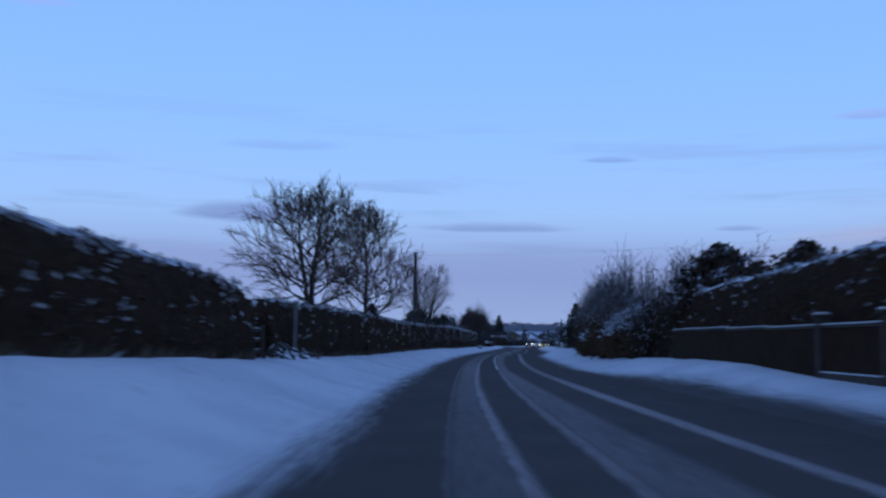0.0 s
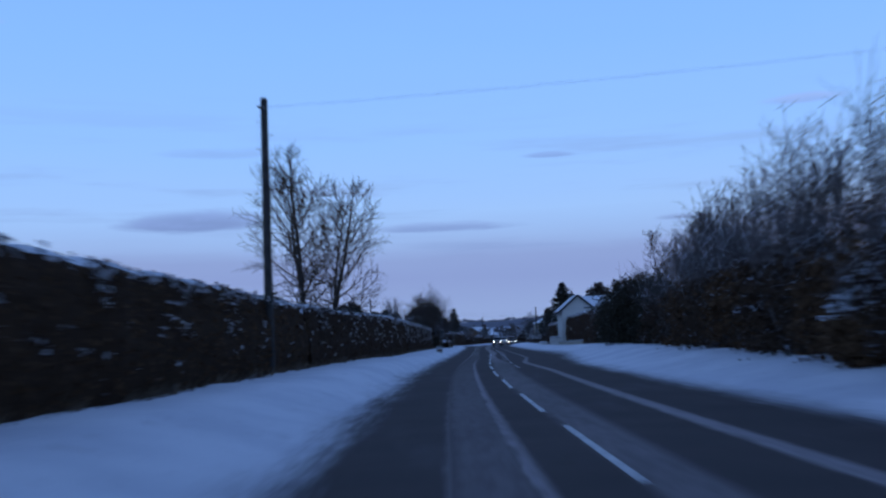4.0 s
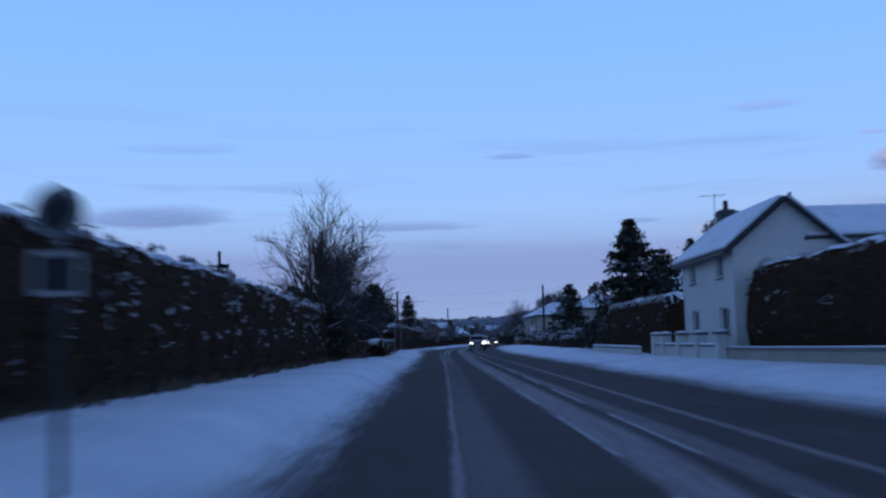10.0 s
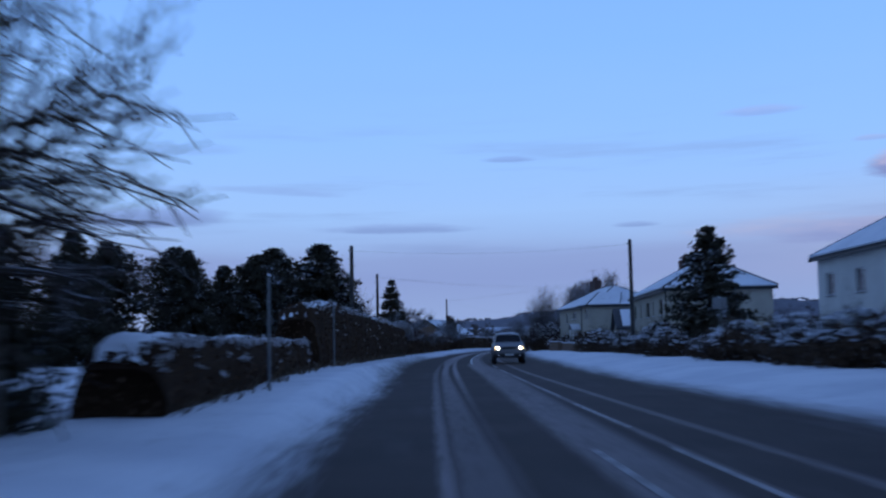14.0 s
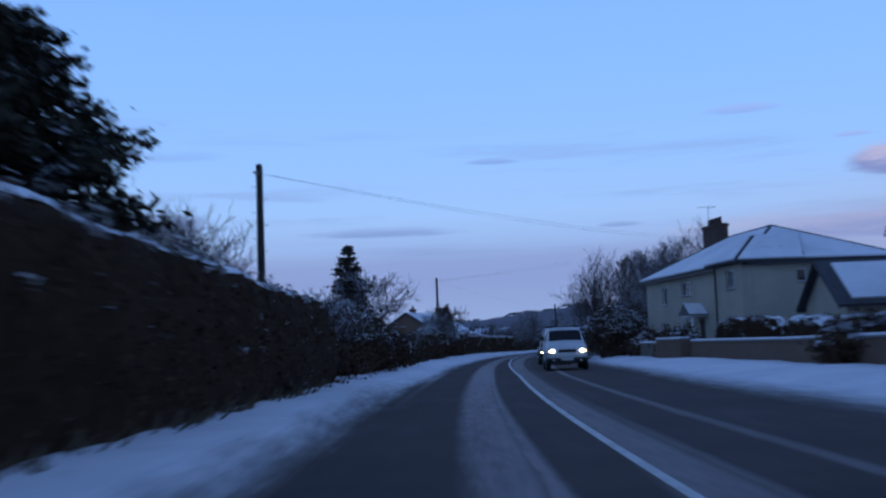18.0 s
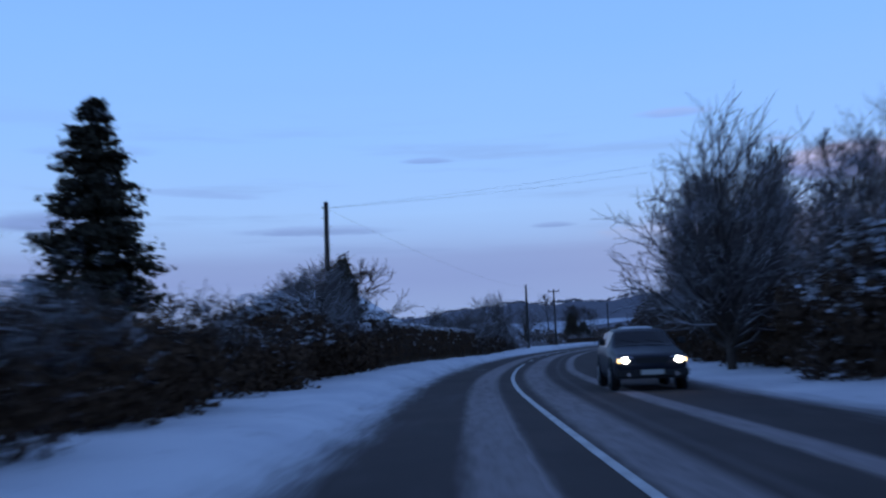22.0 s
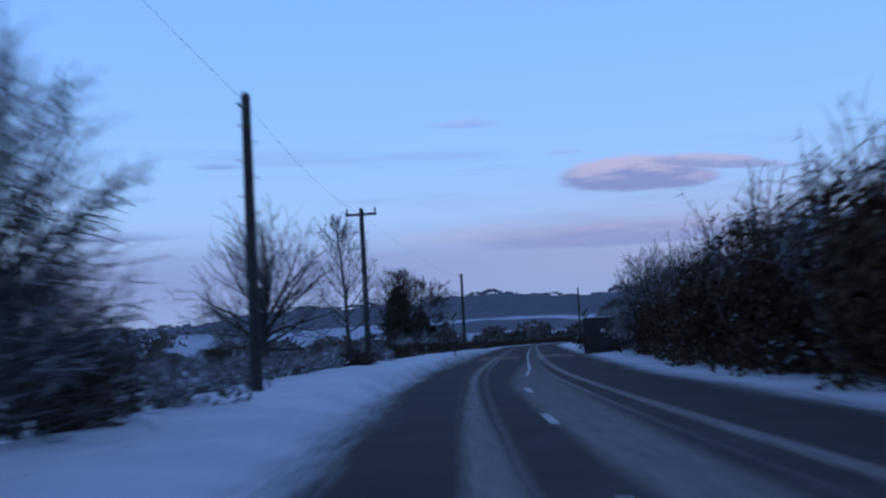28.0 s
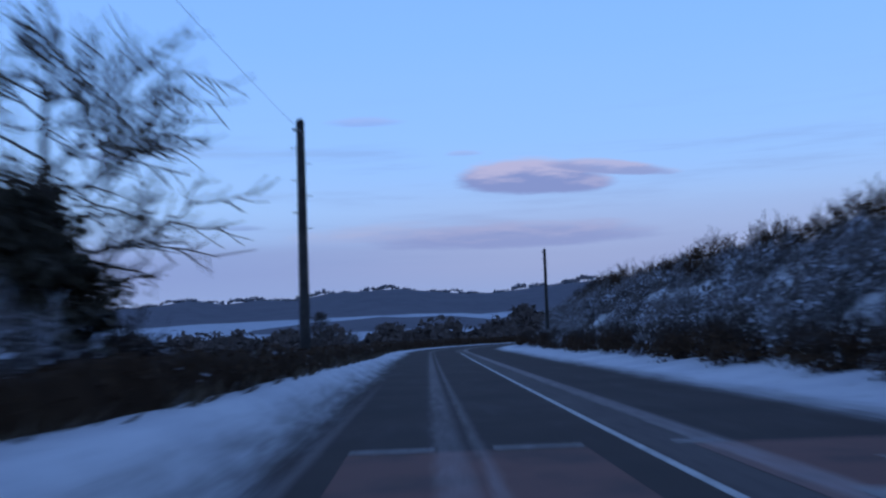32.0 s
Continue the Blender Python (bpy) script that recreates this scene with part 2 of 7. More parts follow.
def ruts():
    """The lines of slush the wheels have left: for each, rows of distance along, offset from the lane's middle, half width, strength."""
    return (
        # ridge between the wheels of the lane
        [(0, 0.4, 0.36, 0.13), (48, 0.5, 0.33, 0.27), (100, 0.35, 0.42, 0.14), (129, 0.55, 0.35, 0.09), (159, 0.45, 0.28, 0.17), (200, 0.5, 0.3, 0.1), (248, 0.42, 0.13, 0.38),
         (262, 0.45, 0.13, 0.38), (276, 0.46, 0.37, 0.44), (303, 0.52, 0.41, 0.48), (331, 0.43, 0.36, 0.40), (360, 0.31, 0.34, 0.42), (405, 0.31, 0.35, 0.44), (436, 0.40, 0.11, 0.36), (467, 0.24, 0.18, 0.38), (520, 0.3, 0.12, 0.25)],
        # its right rim
        [(0, 0.8, 0.08, 0.48), (30, 0.68, 0.09, 0.5), (48, 0.83, 0.09, 0.5), (100, 0.79, 0.07, 0.45), (118, 0.71, 0.06, 0.40), (132, 0.75, 0.06, 0.06), (225, 0.8, 0.06, 0.06),
         (248, 0.87, 0.10, 0.45), (262, 0.86, 0.10, 0.38), (303, 0.90, 0.06, 0.5), (331, 0.76, 0.05, 0.45), (360, 0.62, 0.05, 0.3), (405, 0.6, 0.05, 0.25), (436, 0.76, 0.06, 0.1), (467, 0.60, 0.06, 0.38), (520, 0.6, 0.05, 0.2)],
        # its left rim
        [(0, 0.03, 0.03, 0.12), (59, 0.06, 0.035, 0.32), (100, -0.05, 0.04, 0.03), (129, 0.03, 0.045, 0.36), (171, 0.18, 0.05, 0.42), (200, 0.17, 0.06, 0.42), (248, 0.05, 0.1, 0.22), (276, 0.1, 0.04, 0.1), (520, 0.1, 0.04, 0.05)],
        # bank of slush over the middle of the road
        [(0, 2.3, 0.5, 0.20), (48, 2.0, 0.22, 0.30), (100, 2.0, 0.45, 0.22), (115, 2.15, 0.45, 0.22), (129, 1.85, 0.24, 0.46), (142, 1.75, 0.25, 0.46), (159, 2.16, 0.3, 0.40), (200, 1.85, 0.32, 0.28),
         (248, 2.35, 0.52, 0.34), (265, 2.1, 0.48, 0.32), (276, 2.22, 0.28, 0.34), (303, 2.22, 0.29, 0.36), (331, 2.02, 0.37, 0.40), (360, 1.88, 0.38, 0.42), (405, 2.0, 0.35, 0.42), (436, 2.15, 0.7, 0.28), (467, 2.7, 0.35, 0.12)],
        # its right rim
        [(0, 1.75, 0.09, 0.36), (30, 1.7, 0.1, 0.36), (48, 1.8, 0.07, 0.34), (85, 2.0, 0.05, 0.06), (159, 2.9, 0.22, 0.26), (200, 2.74, 0.05, 0.2), (248, 2.93, 0.08, 0.42), (262, 2.6, 0.07, 0.3), (290, 2.6, 0.1, 0.05), (420, 2.9, 0.05, 0.1), (436, 2.94, 0.06, 0.46), (467, 2.8, 0.05, 0.1)],
        # far lane's ridge
        [(0, 3.95, 0.11, 0.46), (30, 3.6, 0.2, 0.48), (48, 3.44, 0.17, 0.48), (100, 3.76, 0.14, 0.42), (115, 3.4, 0.14, 0.42), (129, 4.03, 0.09, 0.38), (159, 3.85, 0.08, 0.38), (200, 3.8, 0.09, 0.24), (248, 3.72, 0.1, 0.32),
         (276, 3.8, 0.12, 0.2), (303, 3.62, 0.09, 0.4), (331, 3.86, 0.26, 0.44), (360, 3.28, 0.17, 0.42), (405, 3.56, 0.2, 0.42), (436, 3.52, 0.1, 0.42), (467, 3.2, 0.18, 0.38)],
        # nearside line left by turning in
        [(284, -1.3, 0.1, 0.0), (303, -1.3, 0.11, 0.36), (318, -1.35, 0.1, 0.0), (455, -1.5, 0.07, 0.0), (467, -1.44, 0.08, 0.3), (480, -1.26, 0.07, 0.28), (500, -1.2, 0.07, 0.0)],
    )


def road_build(q, b, tar=tar_col):
    uv, d = split_uv(q)
    p = spot(q)
    edge, fine = edge_mask(q, uv, d)
    wide = q.noise(q.scaled(uv, 0.3, 0.03, 1), 1.0, 3)
    ragged = q.noise(q.scaled(uv, 7.0, 1.3, 1), 1.0, 4, 0.6)
    dd = q.math("ADD", d, q.math("ADD", q.math("MULTIPLY", q.math("SUBTRACT", fine, 0.5), 0.10), q.math("MULTIPLY", q.math("SUBTRACT", ragged, 0.5), 0.12)))
    sv = q.add("ShaderNodeSeparateXYZ")
    q.put(sv.inputs[0], uv)
    where = q.math("DIVIDE", sv.outputs[1], ROAD_MAX)
    total = None
    for rows in ruts():
        row = q.add("ShaderNodeSeparateColor")
        q.put(row.inputs[0], q.ramp(where, [(s / ROAD_MAX, ((c + 2) / 8, w, a, 1)) for s, c, w, a in rows]))
        off = q.math("ABSOLUTE", q.math("SUBTRACT", dd, q.math("SUBTRACT", q.math("MULTIPLY", row.outputs[0], 8.0), 2.0)))
        rim = q.math("DIVIDE", q.math("SUBTRACT", off, row.outputs[1]), q.math("ADD", 0.05, q.math("MULTIPLY", row.outputs[1], 0.25)))
        g = q.math("MULTIPLY", q.math("SUBTRACT", 1.0, q.step(rim, -1.0, 1.0)), row.outputs[2])
        total = g if total is None else q.math("MAXIMUM", total, g)
    worn = q.step(q.math("ADD", q.math("MULTIPLY", wide, 0.6), q.math("ADD", q.math("MULTIPLY", fine, 0.35), q.math("MULTIPLY", ragged, 0.3))), 0.40, 0.74)
    total = q.math("MULTIPLY", total, q.math("ADD", 0.35, q.math("MULTIPLY", worn, 0.75)))
    grime = q.math("SUBTRACT", 1.0, q.step(edge, 0.1, 1.0))
    base = q.mix(q.math("MULTIPLY", grime, 0.94), snow_col(q, p), tar(q, p, uv))
    return q.mix(total, base, (0.56, 0.50, 0.50, 1))


def hill_build(q, b):
    p = spot(q)
    s = q.add("ShaderNodeSeparateXYZ")
    q.put(s.inputs[0], p)
    v = q.add("ShaderNodeTexVoronoi")
    v.inputs["Scale"].default_value = 0.0075
    q.put(v.inputs["Vector"], q.scaled(p, 1, 0.7, 2.5))
    field = q.add("ShaderNodeSeparateColor")
    q.put(field.inputs[0], v.outputs["Color"])
    rise = q.math("ADD", s.outputs[2], q.math("MULTIPLY", q.math("SUBTRACT", q.noise(p, 0.011, 4), 0.5), 12.0))
    wood = q.math("MAXIMUM", q.math("MULTIPLY", q.step(field.outputs[0], 0.72, 0.74), q.step(rise, 4, 6)), q.step(rise, 14, 15.5))
    edge = q.add("ShaderNodeTexVoronoi")
    edge.feature = "DISTANCE_TO_EDGE"
    edge.inputs["Scale"].default_value = 0.0075
    q.put(edge.inputs["Vector"], q.scaled(p, 1, 0.7, 2.5))
    hedge = q.math("MULTIPLY", q.math("SUBTRACT", 1.0, q.step(edge.outputs["Distance"], 0.02, 0.05)), q.step(s.outputs[2], -30, -2.0))
    # wood colour raised and blued to carry the distance haze
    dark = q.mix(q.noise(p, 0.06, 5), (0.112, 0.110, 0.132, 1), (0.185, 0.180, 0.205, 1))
    snow = q.mix(q.noise(p, 0.08, 4), (0.60, 0.63, 0.70, 1), (0.40, 0.43, 0.48, 1))
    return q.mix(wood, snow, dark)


def plain(c, v=0.75, scale=1.5):
    return two(c, tuple(x * v for x in c), scale)


M = {}
M["snow"] = material("snow", 0.75, build=snow_build, bump=(3.0, 0.5, 0.06), spec=0.2)
M["road"] = material("road_with_slush", 0.88, build=road_build, bump=(40.0, 0.25, 0.01), spec=0.06)
M["verge"] = material("snowy_verge", 0.85, build=verge_build, bump=(3.0, 0.5, 0.06), spec=0.12)
M["ground"] = material("fields_and_haze_tinted_woods", 0.9, build=hill_build, bump=(0.08, 0.6, 4.0), spec=0.1)
M["bark"] = material("bark", 0.9, build=snowed((0.038, 0.028, 0.022), (0.085, 0.066, 0.054), 6, 0.45, 0.85, 0.75, 1.5, 0.44), spec=0.15)
M["twig"] = material("twigs", 0.9, build=snowed((0.040, 0.028, 0.022), (0.095, 0.070, 0.058), 3, 0.55, 0.9, 0.6, 0.8, 0.50), spec=0.1)
M["frost"] = material("snowy_twigs", 0.9, build=snowed((0.062, 0.049, 0.042), (0.18, 0.155, 0.15), 3, 0.1, 0.6, 0.85, 1.1, 0.44), spec=0.1)
M["crust"] = material("old_snow_among_leaves", 0.85, build=two((0.50, 0.475, 0.47), (0.34, 0.315, 0.31), 3.0), spec=0.15)
M["straw"] = material("dead_grass", 0.9, build=snowed((0.075, 0.050, 0.032), (0.19, 0.145, 0.105), 2.0, 0.5, 0.9, 0.5, 1.2, 0.46), spec=0.1)
M["hedge"] = material("hedge_leaves", 0.85, build=snowed((0.037, 0.019, 0.011), (0.104, 0.060, 0.034), 0.9, 0.55, 0.9, 0.6, 0.9, 0.54), spec=0.15)
M["core"] = material("hedge_twigs", 0.95, build=two((0.036, 0.0195, 0.0115), (0.056, 0.032, 0.018), 2.0), spec=0.05)
M["brown"] = material("brown_beech_leaves", 0.85, build=snowed((0.054, 0.027, 0.014), (0.145, 0.082, 0.042), 0.9, 0.6, 0.92, 0.4, 0.9, 0.56), spec=0.1)
M["conifer"] = material("conifer_needles", 0.85, build=snowed((0.021, 0.018, 0.012), (0.054, 0.047, 0.031), 1.2, 0.5, 0.9, 0.62, 0.9, 0.53), spec=0.1)
M["ivy"] = material("ivy_leaves", 0.6, build=snowed((0.026, 0.019, 0.011), (0.060, 0.047, 0.027), 1.5, 0.75, 0.97, 0.3, 0.9, 0.6), spec=0.3)
M["laden"] = material("snow_laden_leaves", 0.85, build=snowed((0.038, 0.022, 0.013), (0.092, 0.058, 0.038), 1.2, 0.35, 0.8, 0.75, 1.3, 0.51), spec=0.1)
# brown of bare woods, lightened and greyed in colour for valley haze
M["farwood"] = material("far_woods", 0.95, build=two((0.14, 0.108, 0.094), (0.085, 0.070, 0.066), 0.05), spec=0.05)
# distance haze is mixed into this pale blue-grey; the trees themselves are darker
M["crestwood"] = material("haze_tinted_crest_trees", 0.95, build=two((0.26, 0.262, 0.29), (0.20, 0.205, 0.235), 0.02), spec=0.05)
M["rime"] = material("rimed_twigs", 0.9, build=snowed((0.085, 0.066, 0.058), (0.24, 0.215, 0.21), 3, -0.1, 0.5, 0.9, 1.6, 0.42), spec=0.1)
M["pole"] = material("creosoted_pole", 0.8, build=two((0.035, 0.030, 0.027), (0.075, 0.066, 0.060), 3.0), bump=(30, 0.3, 0.01))
M["wire"] = material("wire", 0.6, build=plain((0.16, 0.16, 0.17)))
M["render"] = material("cream_render", 0.9, build=two((0.62, 0.60, 0.55), (0.52, 0.50, 0.46), 0.6), bump=(60, 0.3, 0.01))
M["render2"] = material("weathered_cream_render", 0.9, build=two((0.40, 0.36, 0.29), (0.31, 0.28, 0.23), 0.6), bump=(60, 0.3, 0.01))
M["brickwork"] = material("brown_brickwork", 0.9, build=two((0.17, 0.105, 0.07), (0.11, 0.07, 0.05), 4.0), bump=(25, 0.4, 0.02))
M["brick"] = material("brick", 0.9, build=two((0.095, 0.054, 0.044), (0.058, 0.037, 0.032), 4.0), bump=(25, 0.4, 0.02))
M["slate"] = material("slate", 0.6, build=two((0.05, 0.052, 0.058), (0.085, 0.085, 0.09), 3.0))
M["paint"] = material("white_paint", 0.5, build=plain((0.70, 0.71, 0.72), 0.85))
M["dark"] = material("dark_paint", 0.5, build=plain((0.03, 0.03, 0.033)))
M["stone"] = material("boundary_stone", 0.9, build=two((0.20, 0.185, 0.17), (0.11, 0.10, 0.095), 2.5), bump=(8, 0.6, 0.05))
M["wood"] = material("weathered_wood", 0.85, build=two((0.12, 0.095, 0.075), (0.07, 0.058, 0.05), 4.0), bump=(20, 0.4, 0.01))
M["darkwood"] = material("stained_fence_timber", 0.85, build=two((0.075, 0.050, 0.036), (0.042, 0.029, 0.022), 4.0), bump=(20, 0.4, 0.01))
M["dull"] = material("dull_sign_face", 0.6, build=two((0.36, 0.34, 0.345), (0.24, 0.225, 0.23), 5.0))
M["galv"] = material("galvanised_steel", 0.5, 0.4, build=plain((0.42, 0.43, 0.44)))
M["board"] = material("weathered_sign_back", 0.7, build=two((0.046, 0.036, 0.031), (0.028, 0.023, 0.021), 2.5))
M["grey"] = material("grey_sheet_metal", 0.5, 0.3, build=plain((0.20, 0.205, 0.21)))
M["line"] = material("road_paint", 0.6, build=two((0.62, 0.63, 0.62), (0.30, 0.30, 0.30), 3.0, 0.42, 0.62))
M["worn"] = material("worn_road_paint", 0.7, build=two((0.36, 0.34, 0.34), (0.11, 0.10, 0.10), 2.5, 0.4, 0.6))


def red_col(q, p, uv):
    return q.mix(q.step(q.noise(p, 0.9, 5), 0.46, 0.70), (0.190, 0.080, 0.058, 1), (0.085, 0.046, 0.036, 1))


M["red"] = material("red_road_surfacing", 0.85, build=lambda q, b: road_build(q, b, red_col), bump=(40.0, 0.25, 0.01), spec=0.12)
M["rubber"] = material("tyre_rubber", 0.85, build=plain((0.018, 0.018, 0.019)))
M["alloy"] = material("wheel_metal", 0.35, 0.9, build=plain((0.45, 0.45, 0.46)))
M["trim"] = material("black_plastic", 0.6, build=plain((0.02, 0.02, 0.021)))
M["chrome"] = material("chrome", 0.2, 1.0, build=plain((0.7, 0.7, 0.72)))
M["yellowish"] = material("yellow_plate", 0.5, build=plain((0.55, 0.55, 0.52)))


def car_paint(name, c):
    m = material(name, 0.4, 0.0, build=two(c, tuple(x * 0.8 for x in c), 2.0), spec=0.15)
    m.node_tree.nodes["Principled BSDF"].inputs["Coat Weight"].default_value = 0.06
    return m


def glass_build(q, b):
    b.inputs["Transmission Weight"].default_value = 0.35
    b.inputs["IOR"].default_value = 1.45
    return (0.03, 0.035, 0.045, 1)


M["carglass"] = material("car_glass", 0.12, build=plain((0.012, 0.013, 0.015)), spec=0.25)
M["glass"] = material("window_glass", 0.06, build=glass_build, spec=0.5)


def lamp_material(name, col, power):
    def f(q, b):
        b.inputs["Emission Color"].default_value = (*col, 1)
        b.inputs["Emission Strength"].default_value = power
        return (0.8, 0.8, 0.8, 1)
    return material(name, 0.2, build=f)


M["head"] = lamp_material("lit_headlamp", (1.0, 0.94, 0.80), 14.0)
M["amber"] = lamp_material("lit_sidelamp", (1.0, 0.62, 0.22), 5.0)


# ---- the road's line: left lane, distance s along it, d to the right of it ----
LINE = [
    (-2.6, -60), (0, 0), (1.17, 21.97), (3.24, 51.06), (6.06, 80.46), (9.39, 108.89), (13.32, 137.77), (17.11, 166.74), (20.94, 195.68), (24.79, 226.13), (28.42, 253.16), (32.61, 279.91), (37.76, 306.61), (42.64, 328.23), (48.50, 350.07), (58.28, 378.68), (67.09, 400.48), (80.33, 429.79), (94.43, 456.89),
]
ctrl = np.array(LINE, float)
heading = math.atan2(ctrl[-1][0] - ctrl[-3][0], ctrl[-1][1] - ctrl[-3][1]) + radians(2.1)
tail = [ctrl[-1]]
for step_i in range(34):
    heading += radians(0.05 if step_i < 11 else (2.4 if step_i < 22 else 0.3))
    tail.append(tail[-1] + 8.0 * np.array([math.sin(heading), math.cos(heading)]))
ctrl = np.vstack([ctrl, np.array(tail[1:])])


def spline(pts, n):
    out = []
    for i in range(len(pts) - 1):
        a, b, c, e = pts[max(i - 1, 0)], pts[i], pts[i + 1], pts[min(i + 2, len(pts) - 1)]
        m0 = (c - a) / 2 if i > 0 else c - b
        m1 = (e - b) / 2 if i + 2 < len(pts) else c - b
        if i > 0:
            m0 = m0 * min(1.0, np.linalg.norm(c - b) / max(np.linalg.norm(m0), 1e-6))
        m1 = m1 * min(1.0, np.linalg.norm(c - b) / max(np.linalg.norm(m1), 1e-6))
        for t in np.arange(n) / n:
            out.append((2*t**3 - 3*t**2 + 1) * b + (t**3 - 2*t**2 + t) * m0 + (-2*t**3 + 3*t**2) * c + (t**3 - t**2) * m1)
    out.append(pts[-1])
    return np.array(out)


raw = spline(ctrl, 14)
arc = np.r_[0, np.cumsum(np.hypot(*np.diff(raw, axis=0).T))]
zero = arc[14]
S_ALL = np.arange(-58.0, arc[-1] - zero - 2, 1.0)
AX = np.stack([np.interp(S_ALL + zero, arc, raw[:, i]) for i in (0, 1)], 1)
TAN = np.gradient(AX, axis=0)
TAN = np.stack([np.convolve(np.pad(TAN[:, i], 4, mode="edge"), np.ones(9) / 9, "valid") for i in (0, 1)], 1)
TAN /= np.linalg.norm(TAN, axis=1)[:, None]


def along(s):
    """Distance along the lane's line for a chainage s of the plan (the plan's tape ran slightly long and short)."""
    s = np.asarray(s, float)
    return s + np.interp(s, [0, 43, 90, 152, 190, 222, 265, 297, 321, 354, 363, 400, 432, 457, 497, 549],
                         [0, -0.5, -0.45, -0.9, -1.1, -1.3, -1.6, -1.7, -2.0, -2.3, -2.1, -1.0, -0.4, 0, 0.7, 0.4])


def rd(s, d):
    """World x, y of a place s along the road and d to the right of the lane's middle."""
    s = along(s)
    x, y = np.interp(s, S_ALL, AX[:, 0]), np.interp(s, S_ALL, AX[:, 1])
    tx, ty = np.interp(s, S_ALL, TAN[:, 0]), np.interp(s, S_ALL, TAN[:, 1])
    return np.stack([x + d * ty, y - d * tx], -1)


def turn(s):
    """The road's yaw there, in degrees, as pose() takes it (0 looks along +y)."""
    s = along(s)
    return math.degrees(math.atan2(-np.interp(s, S_ALL, TAN[:, 0]), np.interp(s, S_ALL, TAN[:, 1])))


def smooth(v, a, b):
    t = np.clip((np.asarray(v, float) - a) / (b - a), 0, 1)
    return t * t * (3 - 2 * t)


def lie(s, d):
    """Height of the snow-covered ground at s, d: verges rise from the road, the left falls away to the valley at the end."""
    s, d = np.asarray(s, float), np.asarray(d, float)
    bank = np.interp(s, [10, 18, 28, 40, 56, 77, 100, 118, 130, 145, 160, 174, 200, 210, 217, 237, 246, 257, 290, 341, 350, 358, 366, 378, 390, 399, 415, 428, 436, 447, 455, 464, 474, 483, 496, 515, 530, 560],
                     [1.0, 0.9, 0.68, 0.58, 0.45, 0.46, 0.5, 0.5, 0.38, 0.42, 0.44, 0.42, 0.42, 0.3, 0.15, 0.48, 0.48, 0.38, 0.27, 0.2, 0.32, 0.3, 0.36, 0.28, 0.24, 0.08, 0.12, 0.26, 0.4, 0.38, 0.4, 0.5, 0.55, 0.52, 0.5, 0.35, 0.15, 0.0])
    toe = np.interp(s, [0, 214, 220, 292, 300, 364, 370, 396, 402, 438, 450, 470, 484, 520], [5.3, 5.3, 3.9, 3.7, 4.8, 4.8, 4.3, 4.1, 5.2, 4.9, 4.3, 3.5, 3.0, 3.2])
    foot = np.interp(s, [0, 60, 100], [1.75, 1.65, 1.4])
    left = bank * smooth((-d / toe * 5.0 - foot) / (np.interp(s, [0, 60, 100], [5.0, 4.3, 2.9]) - foot), 0.0, 1.0) * smooth(-d, 1.5, 2.5)
    fall = smooth(s, 392, 425) * (1.25 * smooth(-d, 5.6, 10) - 0.4 * smooth(-d, 14, 30) + 1.2 * smooth(-d, 25, 90))
    right = np.interp(s, [14, 26, 36, 46, 68, 90, 113, 137, 157, 182, 196, 272, 300, 323, 350, 376, 451, 470, 490], [0.35, 0.5, 0.78, 0.7, 0.42, 0.5, 0.68, 0.7, 0.5, 0.32, 0.3, 0.45, 0.25, 0.25, 0.1, 0.03, 0.03, 0.15, 0.3]) * smooth(d, 5.7, 9.6)
    mound = smooth(s, 471, 487) * (1 - smooth(s, 560, 590)) * 3.4 * smooth(d, 8.6, 14.0)
    return left - fall + right + mound


def at(s, d, dz=0.0):
    x, y = rd(s, d)
    return Vector((float(x), float(y), float(lie(s, d)) + dz))


def stand(s, d, dz=0.0, yaw=0.0, scale=1.0):
    p = at(s, d, dz)
    m = pose(p.x, p.y, p.z, 0, 0, turn(s) + yaw)
    return m @ Matrix.Diagonal((scale, scale, scale, 1)) if np.isscalar(scale) else m @ Matrix.Diagonal((*scale, 1))


# ---- mesh helpers ----
def mesh(name, V, F, mat, parent=None, label="", smooth_=False, mats=None, index=None, uv=None):
    me = bpy.data.meshes.new(name)
    me.from_pydata(V if isinstance(V, list) else V.tolist(), [], F if isinstance(F, list) else F.tolist())
    for m in (mats or [mat]):
        me.materials.append(M[m] if isinstance(m, str) else m)
    if index is not None:
        me.polygons.foreach_set("material_index", np.asarray(index, np.int32))
    if smooth_:
        me.polygons.foreach_set("use_smooth", np.ones(len(me.polygons), bool))
    if uv is not None:
        lay = me.uv_layers.new(name="UVMap")
        idx = np.empty(len(me.loops), np.int32)
        me.loops.foreach_get("vertex_index", idx)
        lay.data.foreach_set("uv", np.asarray(uv, np.float32)[idx].ravel())
    me.update()
    ob = new(name, me)
    if parent is not None:
        ob.parent = parent
    if label:
        ob["label"] = label
    return ob


def part(name, bm, mat, parent, label=""):
    me = bpy.data.meshes.new(name)
    bm.to_mesh(me)
    bm.free()
    me.materials.append(M[mat] if isinstance(mat, str) else mat)
    ob = new(name, me)
    ob.parent = parent
    if label:
        ob["label"] = label
    return ob


def thing(name, m, label, category, group="", kind=""):
    e = new(name)
    e.empty_display_size = 0.3
    e.matrix_basis = m
    return tagged(e, label, category, group, kind)


